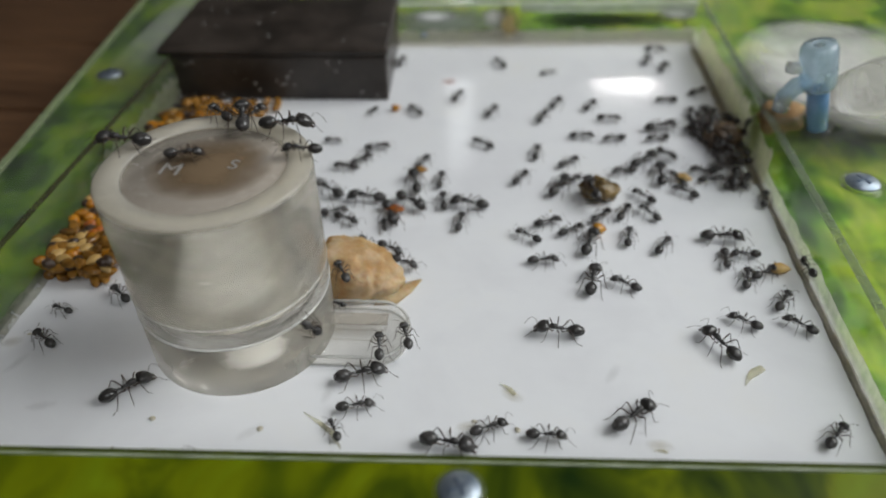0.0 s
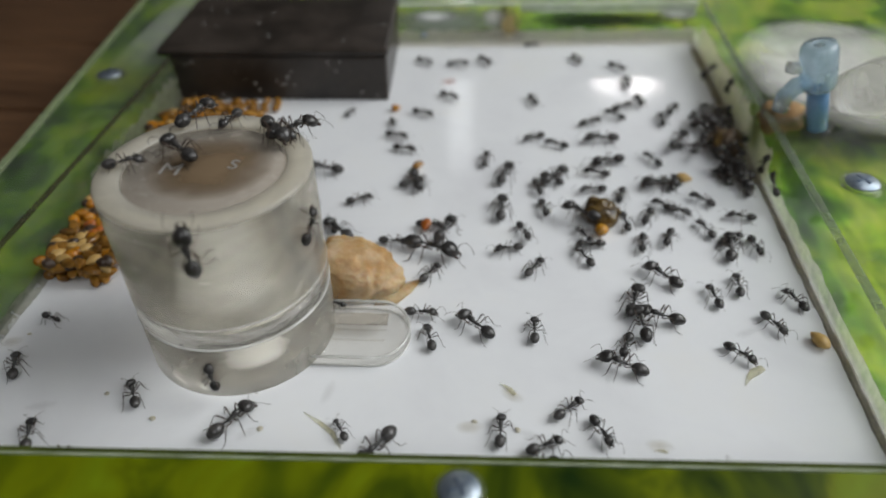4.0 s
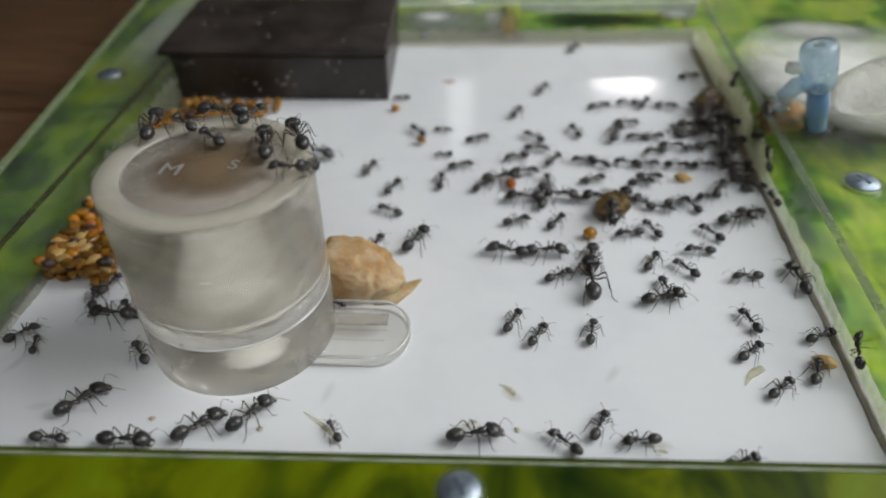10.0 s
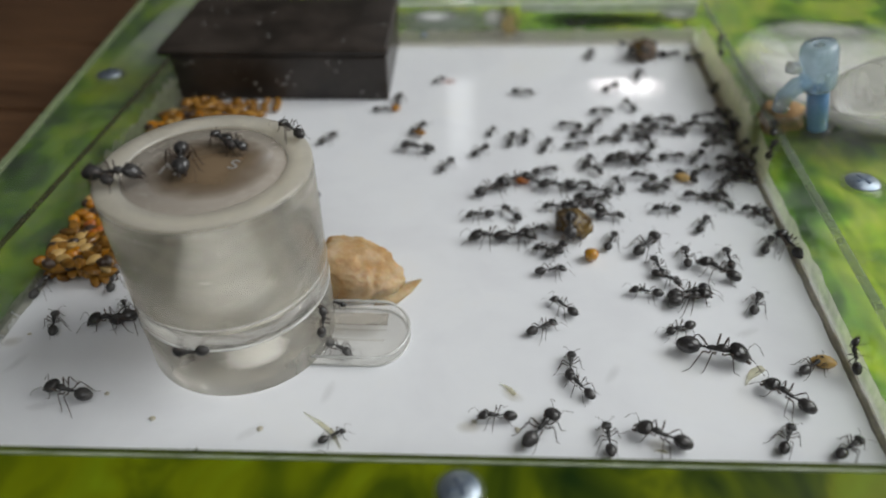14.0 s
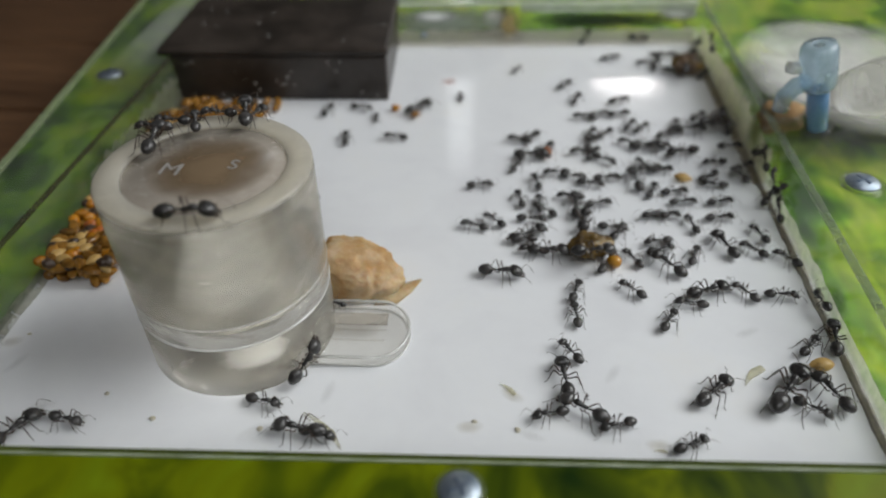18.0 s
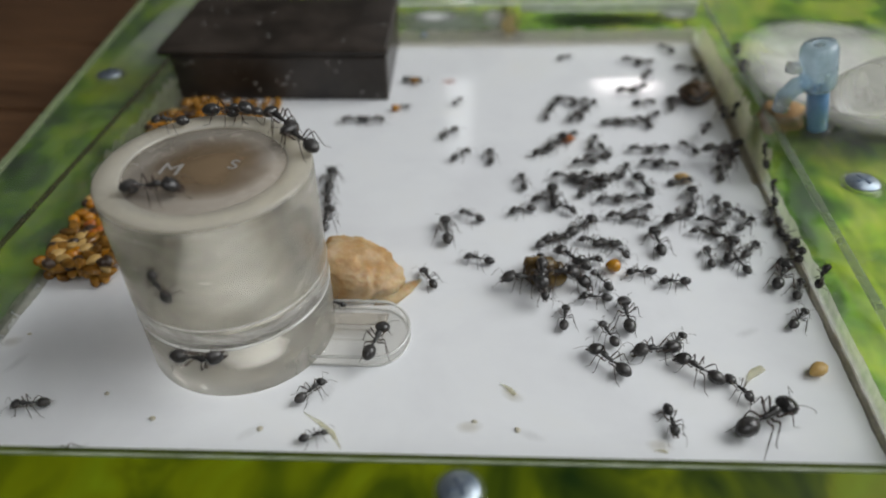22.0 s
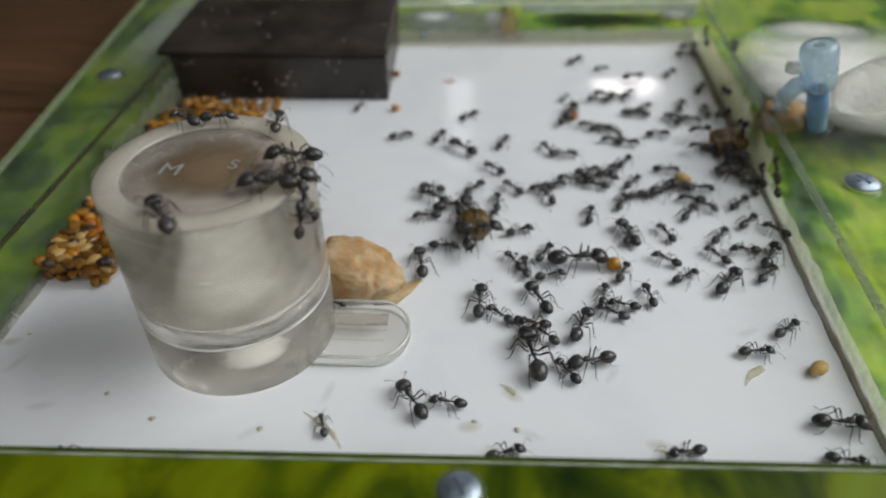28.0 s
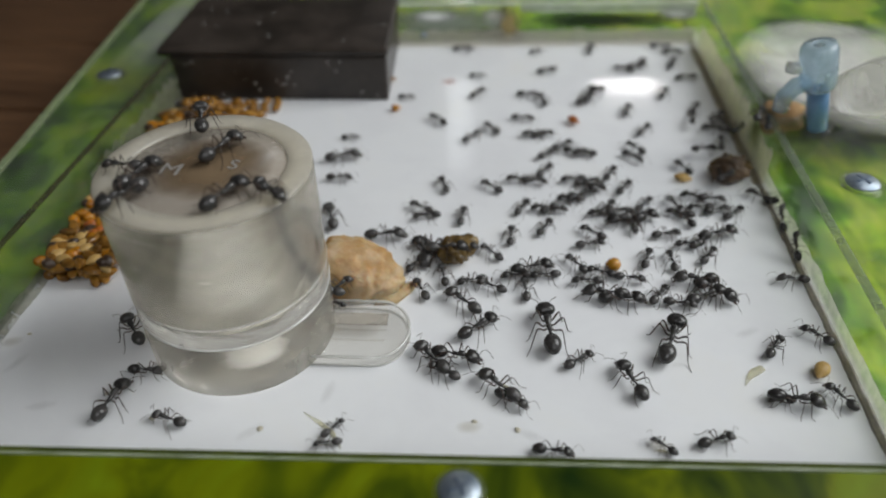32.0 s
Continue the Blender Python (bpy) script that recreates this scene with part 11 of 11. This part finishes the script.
    crawl("m", (0, 57.9, 158.1, 98, 1.4), (1, 58.5, 157.6, -86, 2.1), (2, 60.8, 155.5, -87, 1.8), (3, 57.5, 159.6, -56, 1.4), (6, 59.5, 155.5, 131, 1.4), (7, 61.6, 154.9, -83, 1.4), (8, 56.9, 155, -76, 1.4), (9, 61.9, 161.4, 63, 1.4), (10, 60.7, 162.6, 14, 1.4), (11, 57.1, 155.6, 4, 1.4), (12, 55.9, 153.6, 70, 1.4), (13, 58.6, 153.1, -103, 1.4), (14, 57.1, 153.4, 176, 1.4), (17, 58.2, 147.5, -127, 1.4), (18, 64, 138.3, 90, 6.3, -90, -45), (19, 64, 136.5, -90, 6.8, 90, -72), (20, 64, 138.7, 90, 4.5, -90, -45), (21, 64, 138.7, -90, 2.2, 90, -35), (22, 64, 136.4, 90, 4.5, -90, -45), (23, 64, 135.2, -90, 7.6, 90, -73), (24, 64, 132.4, 90, 2.7, -90, -45), (25, 62.6, 131.1, 93), (28, 64, 144.9, 90, 3.6, -90, -44), (29, 64, 148.7, 90, 7.4, -90, -44), (30, 64, 143.8, 90, 11.8, -90, -45), (31, 62.1, 145, 75, 13.4), (32, 62.3, 150.2, 75, 13.4))
    crawl("m", (0, 57.5, 192.8, 47), (1, 61.9, 198.6, 47), (2, 62.4, 189.9, 77, 13.4), (3, 64, 182.3, -90, 6.7, 90, -60), (6, 64, 186.7, -90, 9.6, 90, -36), (7, 64, 186.8, 90, 4.5, -90, -43), (8, 64, 190.3, -90, 4.5, 90, -59), (9, 59.1, 192.9, 47), (10, 59.6, 191.2, 78), (11, 60.6, 200.5, 79), (12, 64, 209.6, 90, 4.5, -90, -43), (13, 61.3, 212.4, 67), (14, 61.3, 216.7, 3), (17, 59.6, 212.3, 3), (18, 56.1, 212.1, 49), (19, 51.6, 194.2, 48, 2.7), (20, 54.7, 197.5, 3, 2.1), (21, 56.7, 199.6, 3, 2.1), (22, 57.5, 192.8, 3), (23, 57.4, 184.3, 3, 3.4), (24, 60.8, 189.5, 65), (25, 60.4, 187.7, 3), (28, 51.9, 175.6, 4), (29, 54.5, 174, -8, 2.6), (30, 46.8, 176.9, 47), (31, 56.9, 174.3, 45, 2.6), (32, 58.1, 172.9, 45, 2.6))
    crawl("m", (0, 55.2, 112.3, 38), (1, 56.9, 111.6, 58), (2, 60.9, 111, 94), (3, 60, 104.3, 73), (6, 55.9, 104.8, -176), (7, 45.2, 107.4, 135), (8, 43.3, 108.6, 135), (9, 41.6, 108.5, 135), (10, 39.6, 112.5, 135), (11, 41, 114, 100), (12, 41.8, 115, 100), (13, 48.9, 116.4, 77), (14, 46.1, 127.9, 62), (17, 49.9, 131.7, -176), (18, 43.6, 127.7, 99), (19, 45.4, 131, 98), (20, 43.9, 132.6, 4), (21, 49.5, 132.8, -176), (22, 48.1, 129.1, -176), (23, 55.9, 145.6, -126), (24, 56.9, 151.7, 43, 1.4), (25, 54.3, 155.4, 4, 1.4), (28, 57.5, 155.7, 77, 1.6), (29, 55.6, 158.2, 4, 1.4), (30, 57, 160.8, -30, 1.4), (31, 59.4, 162.6, -56, 1.4), (32, 56.9, 161.1, 78, 1.4))
    crawl("m", (0, 59.7, 146.3, -122), (1, 60, 152.6, 128, 1.4), (2, 58, 152.7, -146, 1.4), (3, 56, 147.9, 106, 1.4), (6, 57.2, 148, -126, 1.4), (7, 57.3, 152, 148, 1.4), (8, 64, 149.3, -90, 5.5, 90, -44), (9, 64, 140.6, -90, 4.1, 90, -71), (10, 64, 144.8, 90, 8.2, -90, -45), (11, 61.9, 146.3, 62, 13.4), (12, 64, 147.3, -90, 6, 90, -45), (13, 64, 145.8, 90, 9.2, -90, -45), (14, 64, 144.8, -90, 10.5, 90, -70), (17, 64, 139.2, -90, 5, 90, -34), (18, 64, 134.3, -90, 6.8, 90, -48), (19, 64, 121.4, 90, 4.1, -90, 4), (20, 64, 121.9, 90, 4.5, -90, 4), (21, 64, 120.2, 90, 2.8, -90, 25), (22, 64, 118.3, 90, 2.9, -90, 25), (23, 64, 117.6, 90, 4.1, -90, 25), (24, 64, 118.5, 90, 4.9, -90, 25), (25, 64, 125.4, 90, 4.1, -90, 24), (28, 64, 138.8, 90, 9, -90, -45), (29, 64, 138.8, 90, 9, -90, -45), (30, 64, 136, 90, 4.1, -90, -45), (31, 64, 130.3, 90, 2.8, -90, -45), (32, 64, 128.6, 90, 3.2, -90, -45))
    crawl("m", (0, 57.2, 174.1, 119), (1, 60.7, 177.2, 147), (2, 60.2, 179.3, -102), (3, 59.5, 179.3, -125), (6, 64, 178.9, 90, 3.4, -90, 3), (7, 64, 181.6, -90, 2.9, 90, -61), (8, 64, 181, -90, 2.3, 90, -61), (9, 64, 185, -90, 2.8, 90, -60), (10, 62, 187.8, 46), (11, 61.1, 195.6, 47, 0.6), (12, 56.5, 202.3, 3, 1.7), (13, 42.9, 213.3, 3, 2), (14, 42.9, 214, 3, 2.6), (17, 41.4, 226.7, 3), (18, 45.3, 230.8, 4, 2, 90, 1), (19, 51.3, 231.2, 4, 4.1, 90, 1), (20, 49.1, 231.1, 4, 6.1, 90, 1), (21, 37.4, 224.1, 3), (22, 41.5, 213.4, -177), (23, 39.8, 213.3, 3), (24, 34.9, 226.3, 3), (25, 44.4, 215.7, -177), (28, 23.5, 212.4, 53), (29, -7.7, 221.6, 3), (30, -19.2, 204.3, 81), (31, -7.8, 223.9, 3), (32, -12.2, 219.1, 3))
    crawl("s", (0, -35, 175.7, -123), (1, -37.8, 171.7, 84), (2, -30.2, 175.4, 4), (3, -28.8, 171.2, 56), (6, -27.9, 164.5, 4), (7, -25.8, 172.4, -176), (8, -14.5, 167.4, 4), (9, -17.5, 159.2, -44), (10, -13.4, 153.8, -176), (11, -7.4, 150.1, -176), (12, -1.2, 156, 4), (13, -0.5, 156, 4), (14, -1.5, 166.1, 76), (17, -6.3, 210.7, -177), (18, 5.3, 205.1, 55), (19, -25.3, 196, 58), (20, -16.5, 215.1, 81), (21, 31.4, 217.8, 53), (22, 20.5, 215, 3), (23, 18.1, 221.5, 75), (24, 10.8, 222.7, 55), (25, 32.4, 209.4, 3), (28, 31.3, 207.3, 3), (29, 25.7, 213.2, -177), (30, 37.3, 206.9, 3), (31, 42.5, 207.2, 3), (32, 11.6, 218.9, 3))
    crawl("m", (0, 52.8, 178.9, 66), (1, 35.7, 186.2, 69), (2, 32.3, 195, 84), (3, 39.9, 188.2, 49), (6, 39.6, 179.7, 4), (7, 41.6, 188.3, 124), (8, 41.9, 184.9, -177), (9, 35.5, 184.5, 126), (10, 36.3, 184.5, -177), (11, 35.9, 181.1, 99), (12, 36.1, 182.8, -177), (13, 36.3, 184.5, 125), (14, 36.9, 182.9, 126), (17, 39.2, 181.9, 48), (18, 34.1, 185.7, 3), (19, 38.3, 188.1, 3), (20, 38.9, 186.4, 49), (21, 36.1, 182.8, 49), (22, 41.1, 184.8, 3), (23, 45.8, 185.1, 3), (24, 40.2, 190, 3), (25, 40.3, 190.7, 3), (28, 36.9, 189.8, 49), (29, 35.6, 206.8, 3), (30, 45, 213.6, 3), (31, 45.9, 213.7, 3), (32, 29, 221.4, 85))
    crawl("x", (0, -58, 119, 0), (1, -58, 119, 0), (2, -40, 124, 10), (3, -22, 118, -20), (6, 11.3, 106.4, 7), (7, 18.7, 90.8, 106), (8, 22.1, 84.6, -9), (9, 20.5, 99.4, 70), (10, 20.0, 107.0, 90), (11, 20.0, 109.1, 84), (12, 25.7, 104.3, 54), (13, 35.5, 100.0, 13), (14, 39.5, 89.1, -13), (17, 50.4, 79.1, 17), (18, 50.5, 81.0, 52), (19, 57.8, 88.4, 45), (20, 64, 88.9, 90, 6.7, -90, -46), (21, 48.5, 77.7, 25), (22, 45.0, 74.6, 31), (23, 42.7, 72.1, 24), (24, 39.8, 70.6, -3), (25, 29.4, 86.3, 102), (28, 8.0, 85.8, 103), (29, 19.0, 75.9, 22), (30, 27.7, 80.6, 62), (31, 31.1, 84.8, 55), (32, 32.9, 91.2, 69))
    crawl("x", (0, -51, 126, 180), (14, -51, 126, 180), (20, -51, 126, 180), (25, -37, 124, 0), (28, 17.5, 113.1, 2), (29, 1.1, 105.1, 37), (30, 1.0, 101.3, 161), (31, 7.4, 98.0, -41), (32, 11.0, 92.3, 98))
    crawl("l", (0, -47, 123, 0), (17, -47, 123, 0), (18, -47, 123, 0), (19, -34.1, 100.7, 59, 36.1), (20, -33.1, 99.4, -176, 36.1), (21, -32.4, 98.4, 140, 36.1), (22, -31.5, 96.7, 140, 36.1), (23, -30.2, 91.3, 141, 36.1), (24, -30.8, 93.5, -39, 36.1), (25, -31.5, 94.6, -39, 36.1), (28, -30.9, 85.8, 4, 36.1), (29, -30.4, 92.8, 57, 36.1), (30, -47, 123, 0), (32, -47, 123, 0))
    carry(PREY_CHUNK, (0, 24.1, 137.9, 0, 2.6), (1, 18.9, 137.5, 31, 2.6), (2, 14.3, 137.2, 58, 2.6), (3, 21.5, 129.4, 122, 2.6), (6, 25.2, 129, 144, 2.6), (7, 23.8, 134.4, 178, 2.6), (8, 24, 130, 204, 2.6), (9, 22.9, 131, 213, 2.6), (10, 26.7, 132, 237, 2.6), (11, 24.7, 131.2, 250, 2.6), (12, 22, 128.2, 274, 2.6), (13, 20.3, 122.5, 309, 2.6), (14, 17.4, 124.3, 330, 2.6), (17, 19, 121.4, 350, 2.6), (18, 20.4, 116.7, 380, 2.6), (19, 11.5, 112.3, 439, 2.6), (20, 13, 106.3, 477, 2.6), (21, 9.6, 104.4, 500, 2.6), (22, 10.8, 107.9, 522, 2.6), (23, 10.7, 105.3, 538, 2.6), (24, 5.2, 107.5, 573, 2.6), (25, 2.9, 106.5, 588, 2.6), (28, -4, 122.9, 658, 2.6), (29, -5.7, 118.8, 685, 2.6), (30, -0.1, 115.3, 724, 2.6), (31, -6.6, 114.8, 763, 2.6), (32, -7.2, 113.8, 770, 2.6))
    carry(CARCASS, (0, 58.4, 164.5, 0, 2.9), (1, 58.4, 164.5, 4, 2.9), (2, 58.4, 161.7, 21, 2.9), (3, 58.4, 158.9, 38, 2.9), (6, 58.2, 171.8, 108, 2.9), (7, 58.4, 175, 129, 2.9), (8, 56.3, 173.3, 151, 2.9), (9, 58.4, 176.6, 178, 2.9), (10, 58.4, 183.1, 218, 2.9), (11, 58.1, 193.6, 281, 2.9), (12, 55.8, 202.9, 338, 2.9), (13, 43.2, 214.5, 408, 2.9), (14, 45.4, 217.7, 431, 2.9), (17, 55.8, 202.9, 501, 2.9), (18, 56.6, 207, 526, 2.9), (19, 51, 198.8, 585, 2.9), (20, 55.1, 199, 610, 2.9), (21, 57.2, 201.1, 627, 2.9), (22, 56.3, 188.1, 697, 2.9), (23, 58.4, 190.1, 717, 2.9), (24, 58.4, 183.2, 759, 2.9), (25, 57.8, 173.4, 819, 2.9), (28, 58.4, 161.7, 889, 2.9), (29, 55.7, 150.6, 959, 2.9), (30, 54.4, 141.9, 1012, 2.9), (31, 56, 140.8, 1024, 2.9), (32, 56.4, 148.1, 1068, 2.9))
    carry(BROWN_SEED, (0, -22.3, 128.6, 0, 1.4), (1, -23.3, 126.4, 14, 1.4), (2, -22.3, 128.6, 29, 1.4), (3, -19.1, 123.5, 65, 1.4), (6, -9.2, 125.6, 126, 1.4), (7, -9.2, 135.1, 183, 1.4), (8, -6.1, 133, 206, 1.4), (9, -4.9, 135.4, 221, 1.4), (10, 3.9, 140.7, 283, 1.4), (11, 5.2, 144, 304, 1.4), (12, 6.6, 144.1, 312, 1.4), (13, 7, 142.1, 324, 1.4), (14, 6.2, 142.6, 330, 1.4), (17, 5.2, 156.3, 400, 1.4), (18, 12.8, 156, 445, 1.4), (19, 15.8, 153.5, 469, 1.4), (20, 16.8, 158.5, 499, 1.4), (21, 19, 164.4, 537, 1.4), (22, 18.2, 162.8, 547, 1.4), (23, 16.5, 168.7, 584, 1.4), (24, 18.3, 173.5, 615, 1.4), (25, 21.5, 175.3, 636, 1.4), (28, 20.7, 175.2, 641, 1.4), (29, 20.1, 173, 655, 1.4), (30, 20.5, 172.7, 658, 1.4), (31, 21, 172.7, 661, 1.4), (32, 20.5, 173, 664, 1.4))
    carry(YELLOW_SEED, (0, -18.3, 145.5, 0, 1.4), (1, -18.3, 145.5, 0, 1.4), (2, -17.9, 142.5, 18, 1.4), (3, -18.6, 145, 33, 1.4), (6, -19.5, 150.1, 65, 1.4), (7, -17.4, 151.3, 79, 1.4), (8, -19.5, 152.8, 94, 1.4), (9, -19.1, 157.3, 121, 1.4), (10, -19.8, 159.9, 137, 1.4), (11, -19.5, 161.4, 146, 1.4), (12, -20.1, 163.1, 157, 1.4), (13, -20.7, 164.3, 165, 1.4), (14, -20.6, 163.7, 168, 1.4), (17, -20.9, 170.4, 209, 1.4), (18, -22.8, 173.5, 231, 1.4), (19, -23.4, 178.5, 261, 1.4), (20, -24.2, 186.1, 307, 1.4), (21, -24.3, 191.6, 340, 1.4), (22, -25.2, 194.6, 358, 1.4), (23, -25.7, 199.2, 386, 1.4), (24, -18.9, 200.4, 428, 1.4), (25, -16.4, 202.2, 446, 1.4), (28, -31.7, 198.9, 516, 1.4), (32, -32.9, 194.9, 541, 1.4))
    carry(GOLD, (0, 23, 124.1, 0, 1.5), (1, 22.8, 124.1, 1, 1.5), (2, 22.4, 123.7, 5, 1.5), (3, 23.9, 123.8, 14, 1.5), (6, 22, 124.1, 26, 1.5), (7, 21.1, 123.4, 32, 1.5), (8, 22.5, 121.5, 47, 1.5), (9, 21.4, 122.6, 56, 1.5), (10, 21.1, 122.6, 58, 1.5), (11, 20.6, 121.4, 66, 1.5), (12, 17.1, 121.1, 87, 1.5), (13, 19, 119.9, 101, 1.5), (14, 20.6, 115.2, 131, 1.5), (17, 24.3, 113.1, 156, 1.5), (18, 25.1, 113.2, 161, 1.5), (19, 25, 111.9, 169, 1.5), (20, 24.6, 112.2, 172, 1.5), (21, 25, 112.2, 175, 1.5), (22, 24.8, 111.9, 178, 1.5), (23, 24.8, 112.2, 180, 1.5), (24, 24.9, 112.6, 182, 1.5), (32, 24.8, 112.2, 185, 1.5))
    carry(PALE_GRAIN, (0, 58.4, 113.6, 0, 1.2), (1, 57.9, 112.7, 6, 1.2), (2, 59.3, 112.8, 14, 1.2), (3, 59.7, 99.9, 84, 1.2), (6, 60.5, 90.7, 139, 1.2), (7, 60.5, 89.3, 147, 1.2), (8, 60.2, 89.3, 149, 1.2), (9, 59.7, 89, 153, 1.2), (10, 59, 88.5, 157, 1.2), (11, 59.3, 88.8, 160, 1.2), (12, 58.5, 88.5, 165, 1.2), (13, 58.9, 88.8, 168, 1.2), (14, 58.8, 88.5, 169, 1.2), (17, 59.1, 89.4, 175, 1.2), (18, 58.3, 87.8, 186, 1.2), (19, 57.3, 89.7, 199, 1.2), (20, 57.4, 89.3, 201, 1.2), (21, 57.3, 86.8, 216, 1.2), (25, 57.4, 86.4, 219, 1.2), (28, 57.5, 86.8, 221, 1.2), (29, 56.6, 86.4, 227, 1.2), (30, 57.7, 86.5, 234, 1.2), (32, 57.9, 86.5, 235, 1.2))
    release()


motions()
